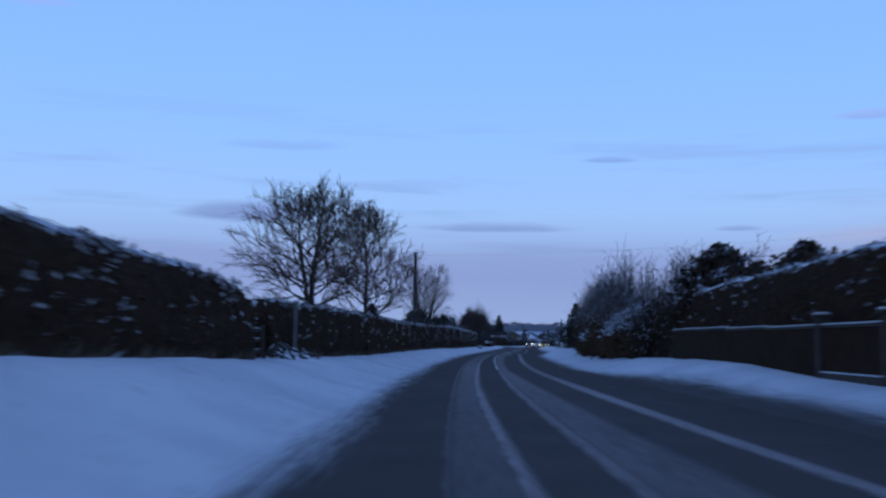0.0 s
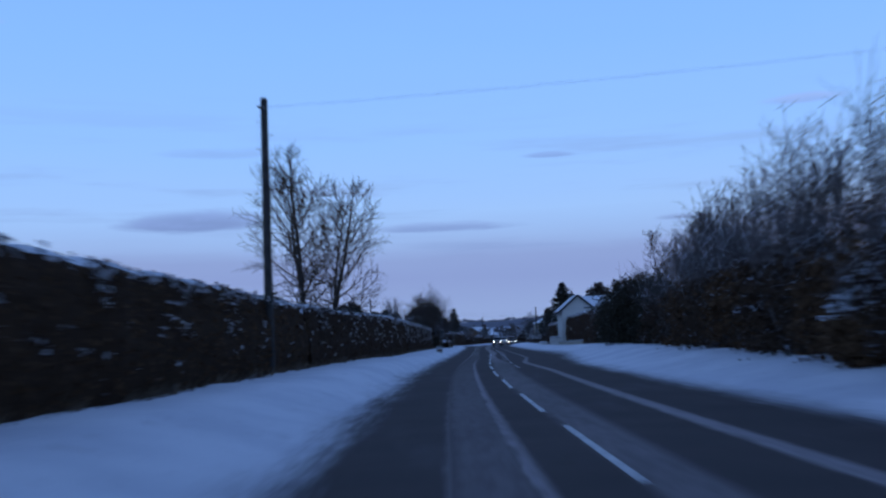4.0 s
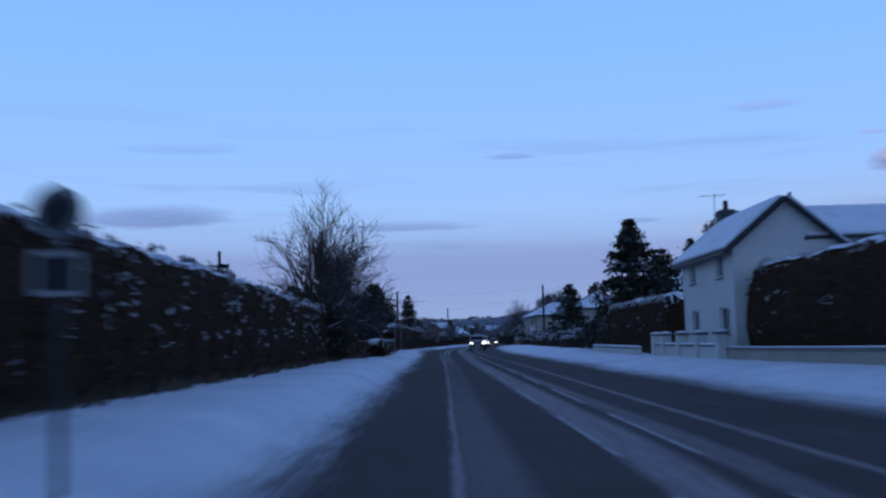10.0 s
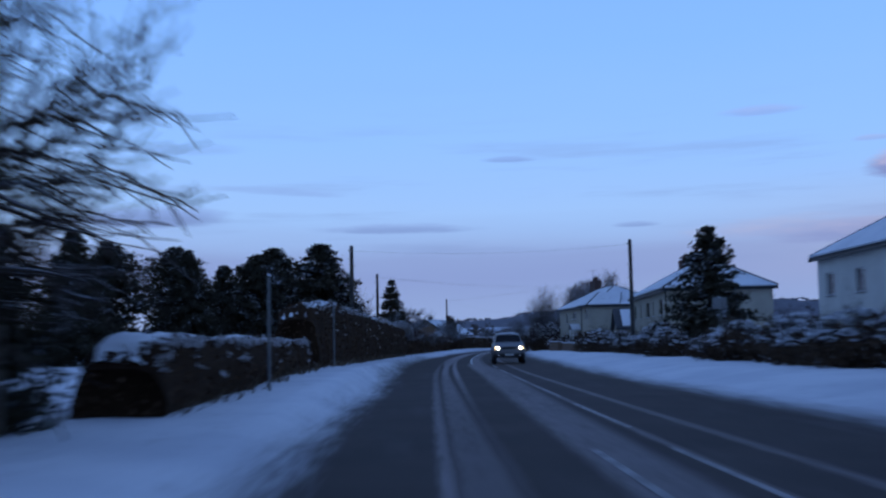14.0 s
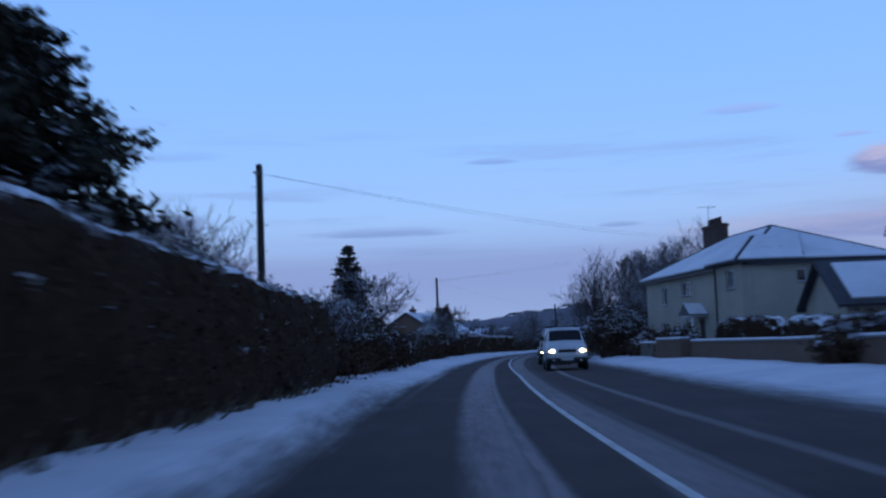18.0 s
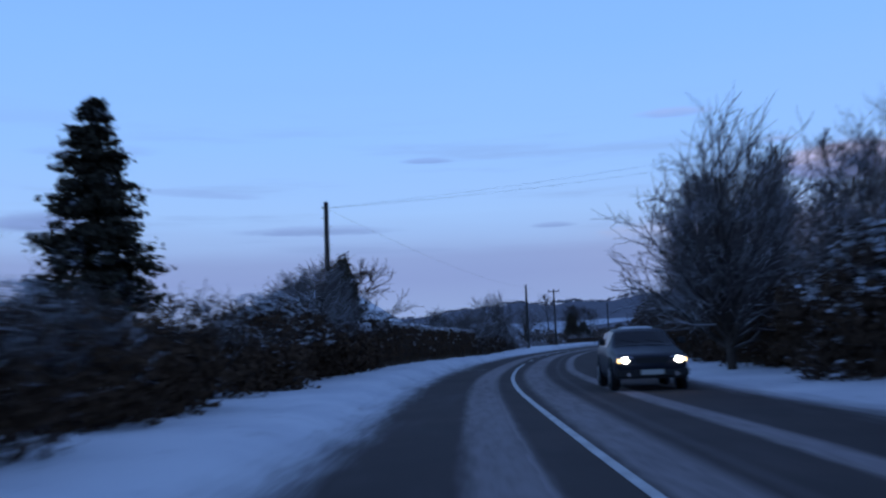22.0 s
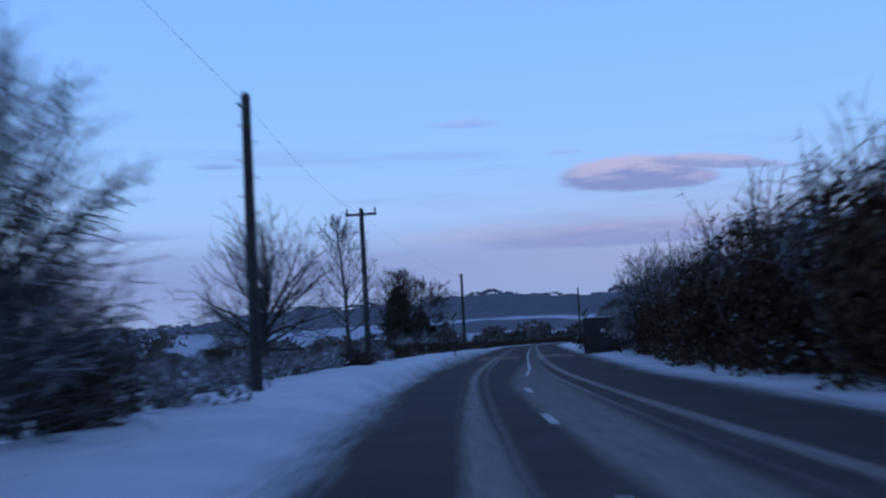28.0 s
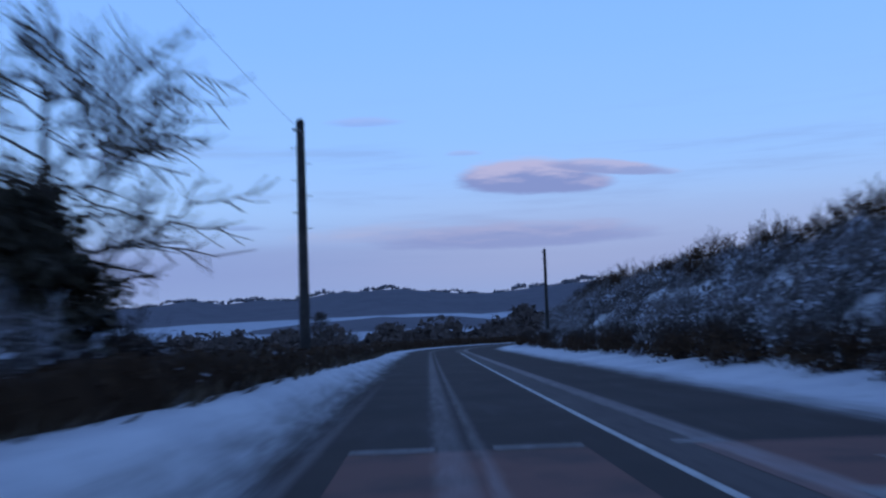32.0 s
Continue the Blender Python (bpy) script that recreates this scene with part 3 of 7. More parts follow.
def box(bm, x0, y0, z0, x1, y1, z1, bevel=0.0):
    g = bmesh.ops.create_cube(bm, size=1, matrix=Matrix.LocRotScale(((x0 + x1) / 2, (y0 + y1) / 2, (z0 + z1) / 2), None, (x1 - x0, y1 - y0, z1 - z0)))
    if bevel:
        bmesh.ops.bevel(bm, geom=list({e for v in g["verts"] for e in v.link_edges}), offset=bevel, segments=1, affect="EDGES")
    return bm


def boxes(*bs, bevel=0.0):
    bm = bmesh.new()
    for b in bs:
        box(bm, *b, bevel=bevel)
    return bm


def rod(bm, a, b, r0, r1, n=8):
    a, b = Vector(a), Vector(b)
    q = (b - a).to_track_quat("Z", "Y").to_matrix().to_4x4()
    bmesh.ops.create_cone(bm, cap_ends=True, segments=n, radius1=r0, radius2=r1, depth=(b - a).length, matrix=Matrix.Translation((a + b) / 2) @ q)
    return bm


def grid_faces(n, m):
    i = np.arange((n - 1) * (m - 1))
    r, c = i // (m - 1), i % (m - 1)
    a = r * m + c
    return np.stack([a, a + 1, a + m + 1, a + m], 1)


def wavy(p, scale, seed=0.0):
    """Cheap smooth noise in -1..1 for arrays of points."""
    x, y, z = (p[..., i] * scale + seed * (i + 1.7) for i in range(3))
    return (np.sin(x * 1.7 + 1.3 * np.sin(y * 1.1)) + np.sin(y * 2.3 + 1.1 * np.sin(z * 1.9 + x)) + np.sin(z * 2.9 + 1.7 * np.sin(x * 0.7))) / 3


def leaves(P, N, size, rng, spread=0.8):
    """Small diamond leaves at points P, facing about N."""
    n = len(P)
    N = N + rng.normal(0, spread, (n, 3))
    N /= np.linalg.norm(N, axis=1)[:, None] + 1e-9
    u = np.cross(N, rng.normal(0, 1, (n, 3)))
    u /= np.linalg.norm(u, axis=1)[:, None] + 1e-9
    v = np.cross(N, u)
    a = size * rng.uniform(0.6, 1.4, (n, 1))
    V = np.stack([P - u * a, P + v * a * 0.55, P + u * a, P - v * a * 0.55], 1).reshape(-1, 3)
    return V, np.arange(4 * n).reshape(-1, 4)


def tubes(A, B, R0, R1, n):
    """Tapered prisms for many segments at once."""
    A, B, R0, R1 = map(np.asarray, (A, B, R0, R1))
    D = B - A
    D = D / (np.linalg.norm(D, axis=1)[:, None] + 1e-9)
    h = np.where(np.abs(D[:, 2:3]) > 0.9, [[1.0, 0, 0]], [[0, 0, 1.0]])
    U = np.cross(D, h)
    U /= np.linalg.norm(U, axis=1)[:, None] + 1e-9
    W = np.cross(D, U)
    an = np.arange(n) * 2 * math.pi / n
    ring = U[:, None] * np.cos(an)[None, :, None] + W[:, None] * np.sin(an)[None, :, None]
    V = np.concatenate([A[:, None] + ring * R0[:, None, None], B[:, None] + ring * R1[:, None, None]], 1).reshape(-1, 3)
    base = (np.arange(len(A)) * 2 * n)[:, None]
    i = np.arange(n)
    f = np.stack([i, (i + 1) % n, (i + 1) % n + n, i + n], 1)
    F = (base[:, :, None] + f[None]).reshape(-1, 4)
    return V, F


# ---- ground, road, verges ----
def terrain(P):
    """Height of the open country at world points P (n, 2), sunk a little under the road and its verges."""
    near = np.argmin(((P[:, None] - AX[None, ::6]) ** 2).sum(2), 1) * 6
    rel = P - AX[near]
    s = S_ALL[near] + (rel * TAN[near]).sum(1)
    d = rel[:, 0] * TAN[near][:, 1] - rel[:, 1] * TAN[near][:, 0]
    z = lie(np.clip(s, -60, 640), np.clip(d, -400, 400)) - 0.9 * (1 - smooth(np.abs(d), 17, 27))
    # the valley and the wooded hills beyond it
    ex, ey = P[:, 0] - 95.0, P[:, 1] - 460.0
    far = np.hypot(ex, ey)
    az = np.degrees(np.arctan2(ex, ey))
    front = smooth(az, -75, -40) * (1 - smooth(az, 75, 110))
    valley = -3.0 * smooth(far, 110, 260) * smooth(az, -70, -10) * (1 - smooth(far, 380, 560))
    crest = np.interp(az, [-90, -60, -30, -5, 5, 10, 16, 22, 27, 32, 36, 50, 70, 110], [16, 18, 20, 22, 26, 31, 37, 42, 43, 40, 42, 50, 44, 24])
    roll = 1 + 0.06 * np.sin(az * 0.55) + 0.04 * np.sin(az * 1.7 + 1) + 0.02 * np.sin(az * 5.3)
    hill = crest * roll * (0.30 * smooth(far, 380, 600) + 0.70 * smooth(far, 600, 900)) * front
    hill += 26 * smooth(far, 1900, 4200) * (1 + 0.3 * np.sin(az * 0.31 + 2))
    z = z + np.where(far > 130, valley, 0) + hill
    return z + np.where(far > 600, 1.5 * np.sin(P[:, 0] * 0.013) * np.sin(P[:, 1] * 0.017), 0)


def build_ground():
    rr = np.r_[np.arange(0, 330, 7.0), np.geomspace(335, 4700, 76)]
    an = np.radians(np.arange(0, 360, 1.5))
    cx, cy = 45.0, 240.0
    R, A = np.meshgrid(rr, an, indexing="ij")
    x, y = cx + R * np.sin(A), cy + R * np.cos(A)
    z = terrain(np.stack([x.ravel(), y.ravel()], 1))
    V = np.stack([x.ravel(), y.ravel(), z], 1)
    n, m = len(rr), len(an)
    i, j = np.meshgrid(np.arange(n - 1), np.arange(m), indexing="ij")
    a, b = (i * m + j).ravel(), (i * m + (j + 1) % m).ravel()
    F = np.stack([a, b, b + m, a + m], 1)
    tagged(mesh("ground", V, F, "ground", smooth_=True), "snow-covered fields and wooded hills reaching the horizon", "ground", kind="structure")


def strip(name, s, ds, zf, mat, uv=True, rough=0.0):
    S, D = np.meshgrid(s, ds, indexing="ij")
    xy = rd(S.ravel(), D.ravel())
    z = zf(S.ravel(), D.ravel())
    V = np.c_[xy, z]
    if rough:
        V[:, 2] += rough * (wavy(np.c_[S.ravel(), D.ravel() * 2.2, S.ravel() * 0], 0.9) + 0.6 * wavy(np.c_[S.ravel(), D.ravel() * 2, D.ravel()], 2.7)) * smooth(np.abs(D.ravel() - 2.05), 4.0, 5.6)
    return mesh(name, V, grid_faces(len(s), len(ds))[:, ::-1], mat, smooth_=True, uv=np.c_[D.ravel(), S.ravel()])


ROAD_END = S_ALL[-1] - 2
build_ground()
tagged(strip("road", np.arange(-56, ROAD_END, 1.5), np.r_[-2.5, -1.8, -1.2, np.arange(-0.6, 5.1, 0.6), 5.6, 6.4, 7.4], lambda s, d: 0.0 * s - 0.004 * (d - 2.2) ** 2 * 0.2, "road"),
       "wet dark asphalt road with lines of slush between the wheel tracks", "road", kind="structure")
tagged(strip("verge_left", np.arange(-56, ROAD_END, 1.2), -np.r_[1.5, 1.9, 2.1, 2.4, 2.8, 3.3, 3.8, 4.4, 5.0, 5.6, 6.4, 7.5, 9, 11, 14, 18, 24, 30], lambda s, d: lie(s, d) - 0.35 * smooth(-d, 24, 30) + 0.006 - 0.06 * (1 - smooth(-d, 1.5, 2.3)), "verge", rough=0.035),
       "wide grass verge under trodden blue-white snow", "verge", kind="structure")
tagged(strip("verge_right", np.arange(-56, ROAD_END, 1.2), np.r_[5.5, 5.9, 6.3, 7.0, 7.6, 8.2, 9, 10, 11, 12, 13, 14, 16, 19, 24, 30], lambda s, d: lie(s, d) - 0.35 * smooth(d, 24, 30) + 0.006 - 0.06 * (1 - smooth(d, 5.5, 6.6)), "verge", rough=0.03),
       "snowy footway and verge with ploughed grey snow at the road edge", "verge", kind="structure")


def ribbon_mark(name, s0, s1, d0, d1, parent, z=0.005, mat="line", ends=None):
    ss = np.linspace(s0, s1, max(2, int((s1 - s0) / 2) + 1))
    n = len(ss)
    a0, a1 = (np.linspace(d0, ends[0], n), np.linspace(d1, ends[1], n)) if ends else (np.full(n, d0), np.full(n, d1))
    V = np.concatenate([np.c_[rd(ss, a0), np.full(n, z)], np.c_[rd(ss, a1), np.full(n, z)]])
    F = [[i, n + i, n + i + 1, i + 1] for i in range(n - 1)]
    uv = np.concatenate([np.c_[a0, ss], np.c_[a1, ss]])
    return mesh(name, V, F, mat, parent, uv=uv)


marks = tagged(new("centre_line"), "worn white broken centre line painted on the asphalt", "road marking", kind="structure")


def centre(s):
    return float(np.interp(s, CENTRE_S, CENTRE_D))


for s0 in np.arange(50, 215, 9.0):
    ribbon_mark("dash", s0, s0 + 6.0, centre(s0 + 3) - 0.05, centre(s0 + 3) + 0.05, marks, mat="line" if s0 < 150 else "worn")
for s0 in np.arange(104, 262, 9.0):
    d0 = 2.68 + 0.25 * float(smooth(s0, 190, 248))
    ribbon_mark("far_dash", s0, s0 + 6.0, d0 - 0.045, d0 + 0.045, marks, mat="worn")
for s0 in np.arange(268, 372, 4.0):
    ribbon_mark("line_length", s0, s0 + 4.0, centre(s0) - 0.06, centre(s0) + 0.06, marks, ends=(centre(s0 + 4) - 0.06, centre(s0 + 4) + 0.06))
for s0 in np.arange(378.4, 441, 9.0):
    ribbon_mark("dash", s0, s0 + 2.0, centre(s0 + 1) - 0.07, centre(s0 + 1) + 0.07, marks)
for s0 in np.arange(443, 545, 4.0):
    ribbon_mark("line_length", s0, s0 + 4.0, centre(s0) - 0.05, centre(s0) + 0.05, marks, ends=(centre(s0 + 4) - 0.05, centre(s0 + 4) + 0.05))
gateway = tagged(new("gateway_surfacing"), "band of red road surfacing edged by broken white bars", "road marking", kind="structure")
ribbon_mark("red_band", 472.6, 481.4, -0.85, 1.75, gateway, 0.004, "red")
ribbon_mark("red_band", 472.6, 481.4, 2.9, 5.2, gateway, 0.004, "red")
for s0, d0, d1 in ((472.0, -0.85, -0.05), (472.0, 0.7, 1.7), (481.5, -0.85, 0.1), (481.5, 0.75, 1.75), (481.5, 2.75, 3.3), (363.8, -1.2, -0.2)):
    ribbon_mark("bar", s0, s0 + 0.28, d0, d1, gateway, 0.007, "worn")
roundel = tagged(new("road_lettering"), "worn white speed lettering on the road, half under slush", "road marking", kind="structure")
for s0, d0, d1 in ((474.0, 3.1, 3.5), (475.6, 3.9, 4.2), (477.2, 3.2, 4.4), (479.0, 4.2, 4.6)):
    ribbon_mark("bar", s0, s0 + 0.7, d0, d1, roundel, 0.009, "worn")


# ---- hedges ----
def hedge(s0, s1, d, top, thick, seed, side=-1, mat="hedge", label="", base=None, end_taper=0.6, snow=1.0, bushy=0.10, dens=55, pads=1.0, name="clipped_hedge"):
    """A hedge along the road from s0 to s1: its face towards the road at d, thick behind it."""
    rng = np.random.default_rng(seed)
    n = max(4, int((s1 - s0) / 0.6))
    m = 12
    ss = np.linspace(s0, s1, n)
    face = np.array([d] * n) if np.isscalar(d) else np.interp(ss, *zip(*d))
    tops = np.array([top] * n) if np.isscalar(top) else np.interp(ss, *zip(*top))
    lead = np.minimum(np.minimum(ss - s0, s1 - ss) / (0.05 if s1 < 197 and side < 0 else end_taper), 1.0)
    tops = tops - 0.5 * (1 - np.clip(lead, 0, 1)) ** 2
    g = lie(ss, face) - 0.1
    off = np.array([0.10, 0.02, 0.0, 0.03, 0.09, 0.16, 0.34, 0.66, 0.84, 0.93, 0.98, 1.0])
    up = np.array([0.0, 0.2, 0.42, 0.64, 0.82, 0.94, 1.0, 1.0, 0.94, 0.7, 0.35, 0.0])
    S = np.repeat(ss, m)
    D = np.repeat(face, m) + side * np.tile(off, n) * thick
    Zb, Zt = np.repeat(g, m), np.repeat(tops, m)
    Z = Zb + (Zt - Zb) * np.tile(up, n)
    xy = rd(S, D)
    V = np.c_[xy, Z]
    V += bushy * np.stack([wavy(V, 1.3, seed), wavy(V, 1.1, seed + 3), wavy(V, 0.9, seed + 5) * np.tile(up, n)], 1) + 0.5 * bushy * np.stack([wavy(V, 4.1, seed), wavy(V, 3.7, seed + 2), wavy(V, 3.3, seed)], 1)
    F = grid_faces(n, m)
    F = F if side < 0 else F[:, ::-1]
    caps = [list(range(m)), list(range((n - 1) * m, n * m))]
    root = thing(name, Matrix.Identity(4), label, "hedge", "roadside hedges")
    mesh("core", V, F.tolist() + caps, "core", root, smooth_=True)
    # leaves over the face, top and ends
    G = V.reshape(n, m, 3)
    a, b, c = G[:-1, :-1], G[1:, :-1], G[:-1, 1:]
    nr = np.cross(b - a, c - a)
    ar = np.linalg.norm(nr, axis=2)
    nr = nr / (ar[..., None] + 1e-9) * (1 if side > 0 else -1)
    w = ar * np.r_[1, 1, 1, 1, 1, 1, 1, 0.7, 0.3, 0.15, 0.1][None, :]
    cnt = int(w.sum() * dens * 2.6)
    pick = rng.choice(w.size, cnt, p=(w / w.sum()).ravel())
    i, j = pick // (m - 1), pick % (m - 1)
    u, v = rng.random((2, cnt, 1))
    P = a[i, j] + (b - a)[i, j] * u + (c - a)[i, j] * v + nr[i, j] * rng.normal(0.03, 0.05, (cnt, 1))
    ends = []
    for e, o in ((0, -1), (n - 1, 1)):
        q = rng.random((int(thick * (tops[e] - g[e]) * dens), 2))
        xyz = np.c_[rd(np.full(len(q), ss[e] + o * 0.06), face[e] + side * q[:, 0] * thick), g[e] + q[:, 1] * (tops[e] - g[e])]
        ends.append((xyz, np.tile(np.r_[TAN[int(np.clip(np.searchsorted(S_ALL, ss[e]), 0, len(TAN) - 1))] * o, 0.2], (len(q), 1))))
    P = np.concatenate([P] + [e[0] for e in ends])
    N = np.concatenate([nr[i, j]] + [e[1] for e in ends])
    LV, LF = leaves(P, N, 0.052, rng)
    tagged(mesh("foliage", LV, LF, mat, root), kind="stuff")
    if snow:
        # a lumpy cap of snow, broken here and there
        mm, n2 = 11, 4 * n
        t = np.linspace(0.20, 0.80, mm)
        fine = np.linspace(s0 + 0.1, s1 - 0.1, n2)
        S2, T2 = np.repeat(fine, mm), np.tile(t, n2)
        F2, H2 = np.interp(S2, ss, face), np.interp(S2, ss, tops)
        q = np.c_[S2, T2 * 3, S2 * 0]
        keep = wavy(q, 0.5, seed) * 0.28 + wavy(q, 1.9, seed + 1) * 0.30 + wavy(q, 5.3, seed + 2) * 0.42 + wavy(q, 11.7, seed + 6) * 0.35
        crown = np.clip(np.sin(np.pi * (T2 - 0.20) / 0.60), 0, 1)
        zz = H2 + (0.03 + 0.04 * snow * (0.5 + keep)) * crown ** 0.4 - 0.10 * (1 - crown) ** 2 - 0.22 * smooth(-keep, 0.02, 0.26)
        xy = rd(S2, F2 + side * (T2 * thick + 0.06 * wavy(q, 1.2, seed + 4) + 0.07 * wavy(q, 6.1, seed + 7)))
        CV = np.c_[xy, zz]
        CV[:, 2] += bushy * wavy(np.c_[xy, H2], 0.9, seed + 5)
        CF = grid_faces(n2, mm)
        mesh("snow_cap", CV, (CF if side < 0 else CF[:, ::-1]), "snow", root, "broken cap of lying snow", smooth_=True)
        # small pads of snow caught on the face
        k2 = int((s1 - s0) * pads * 3.4)
        sp = rng.uniform(s0, s1, k2)
        hh = rng.random(k2) ** 0.36
        f2 = np.interp(sp, ss, face)
        tz = np.interp(sp, ss, tops)
        gz = np.interp(sp, ss, g)
        good = wavy(np.c_[sp, hh * 4, sp * 0], 0.75, seed + 9) + 0.5 * wavy(np.c_[sp, hh * 9, sp * 0], 2.1, seed + 3) > 0.05
        sp, hh, f2, tz, gz = sp[good], hh[good], f2[good], tz[good], gz[good]
        # more of it along the shoulder
        k4 = int((s1 - s0) * 9 * snow)
        sh = rng.uniform(s0 + 0.1, s1 - 0.1, k4)
        sh = sh[wavy(np.c_[sh, sh * 0, sh * 0], 1.7, seed + 21) + rng.normal(0, 0.3, k4) > -0.15]
        sp, hh = np.r_[sp, sh], np.r_[hh, rng.uniform(0.93, 1.07, len(sh))]
        f2, tz, gz = np.interp(sp, ss, face), np.interp(sp, ss, tops), np.interp(sp, ss, g)
        per = 5
        sp = np.repeat(sp, per) + rng.normal(0, 0.11, len(sp) * per)
        hh, f2, tz, gz = (np.repeat(a, per) for a in (hh, f2, tz, gz))
        P = np.c_[rd(sp, f2 - side * 0.06 + side * thick * 0.1 * hh ** 4 + rng.normal(0, 0.03, len(sp))), gz + (tz - gz) * (0.12 + 0.84 * hh) + rng.normal(0, 0.03, len(sp))]
        PV, PF = leaves(P, np.tile([0, 0, 1.0], (len(P), 1)), 0.056, rng, 0.55)
        tagged(mesh("clinging_snow", PV, PF, "crust", root, "small pads of snow caught in the leaves"), kind="stuff")
    # dead grass along the foot, leaning over the snow
    k3 = int((s1 - s0) * 34)
    sp = rng.uniform(s0, s1, k3)
    sp = sp[wavy(np.c_[sp, sp * 0, sp * 0], 1.1, seed + 12) + rng.normal(0, 0.35, k3) > -0.1]
    k3 = len(sp)
    df = np.interp(sp, ss, face) - side * (rng.random(k3) ** 1.6 * 0.42 - 0.08)
    foot = np.c_[rd(sp, df), lie(sp, df) - 0.02]
    tip = np.c_[rd(sp + rng.normal(0, 0.12, k3), df - side * rng.uniform(0.02, 0.28, k3)), foot[:, 2] + rng.uniform(0.08, 0.34, k3)]
    wide = np.c_[rng.normal(0, 0.022, (k3, 2)), np.zeros(k3)]
    GV = np.stack([foot - wide, foot + wide, tip], 1).reshape(-1, 3)
    tagged(mesh("foot_grass", GV, np.arange(3 * k3).reshape(-1, 3), "straw", root, "dead grass leaning out over the snow"), kind="stuff")
    return root


H = "tall clipped hedge, dark and leafy, capped with snow beside the verge"
hedge(4, 31.2, [(4, -5.95), (31, -5.85)], [(4, 3.1), (20, 2.98), (28, 2.9), (31, 2.65)], 1.5, 1, label=H, pads=2.6)
hedge(34.4, 58.3, [(34, -6.0), (39, -5.75), (50, -5.5), (58, -5.38)], [(34.4, 2.35), (35.2, 2.66), (39, 2.6), (44, 2.72), (58, 2.8)], 1.5, 91, label="dark clipped hedge, slightly lower, under a snowy top", end_taper=0.1)
hedge(58.2, 98.1, -5.35, [(58, 2.85), (75, 2.75), (98, 2.85)], 1.4, 2, mat="brown", label="clipped beech hedge with brown leaves and a snowy top", pads=3.4)
hedge(97.9, 151.2, -5.3, [(98, 2.87), (120, 3.08), (136, 3.2), (151, 3.25)], 1.5, 3, label=H, snow=0.8, pads=2.4)
hedge(148.8, 196.1, -5.3, [(148, 3.22), (158, 3.15), (175, 3.15), (196, 3.0)], 1.5, 4, label="tall clipped hedge flecked with snow, capped white along its top", snow=1.3, pads=3.6)
hedge(195.9, 214.5, -5.25, [(196, 2.95), (214, 2.75)], 1.4, 5, label=H)
hedge(221.5, 240, -3.9, 1.42, 1.5, 6, label="low clipped garden hedge under a thick slab of snow", snow=1.6)
hedge(240.6, 294, [(240, -3.8), (262, -3.75), (294, -3.7)], [(240, 2.55), (246, 2.9), (262, 2.96), (278, 2.9), (294, 2.7)], 1.5, 7, label=H, snow=0.9, pads=0.35)
hedge(360, 396, [(360, -4.25), (370, -4.15), (396, -4.0)], [(360, 2.2), (380, 2.15), (396, 2.05)], 1.4, 8, mat="brown", label="brown clipped hedge in front of a bungalow, dusted with snow", snow=1.2, pads=1.5)
hedge(462, 552, [(462, -4.5), (470, -3.95), (482, -3.05), (496, -2.72), (520, -2.9), (552, -3.6)], [(462, 1.0), (470, 1.15), (496, 1.04), (520, 0.9), (552, 0.75)], 0.9, 9, label="low rough field hedge edged with snow", snow=0, bushy=0.12, name="field_hedge")
hedge(552.5, 640, [(552, -3.6), (640, -4.0)], 0.9, 1.0, 19, label="low rough field hedge along the bend", snow=0, bushy=0.2, name="field_hedge")
hedge(352, 397, [(352, 10.2), (397, 9.4)], [(352, 2.0), (370, 2.3), (397, 2.1)], 1.6, 15, side=1, mat="brown", label="dark overgrown hedge under bare trees", snow=0, bushy=0.35, name="overgrown_hedge")
hedge(397.5, 474, [(397, 9.4), (440, 9.0), (474, 9.3)], [(397, 2.1), (410, 2.5), (440, 2.7), (466, 2.4), (474, 1.8)], 1.8, 16, side=1, label="dark overgrown thorn hedge at the foot of a thicket", snow=0, bushy=0.35, name="overgrown_hedge")
hedge(47.5, 68, [(47, 10.6), (68, 10.9)], [(47, 2.3), (60, 2.6), (68, 2.4)], 1.8, 14, side=1, mat="brown", label="overgrown brown hedge behind bare shrubs", snow=0, bushy=0.3, name="overgrown_hedge")
hedge(14, 50.5, 9.9, [(14, 3.95), (30, 3.75), (50, 3.55)], 1.8, 10, side=1, label="tall dark clipped hedge with a snowy top behind a garden fence")
hedge(155, 185.1, 11.1, [(155, 3.75), (175, 3.68), (185, 3.72)], 1.4, 11, side=1, end_taper=0.1, pads=0.4, label="tall dark hedge with a snowy top above a low wall")
GH = "clipped garden hedge, brown below, with a thick uneven lid of snow"
hedge(288, 306, [(288, 12.5), (306, 12.4)], [(288, 1.75), (297, 1.6), (306, 1.7)], 1.3, 17, side=1, mat="laden", label=GH, snow=1.3, bushy=0.22)
hedge(306.6, 314.8, [(306, 12.2), (315, 11.4)], [(306, 1.95), (315, 1.85)], 1.2, 18, side=1, mat="laden", label=GH, snow=1.5, bushy=0.2)
hedge(198.0, 216, [(196, 10.9), (216, 11.0)], [(196, 3.22), (216, 3.2)], 1.6, 12, side=1, label="dark hedge, snowy on top, above a low white wall", snow=2.6)


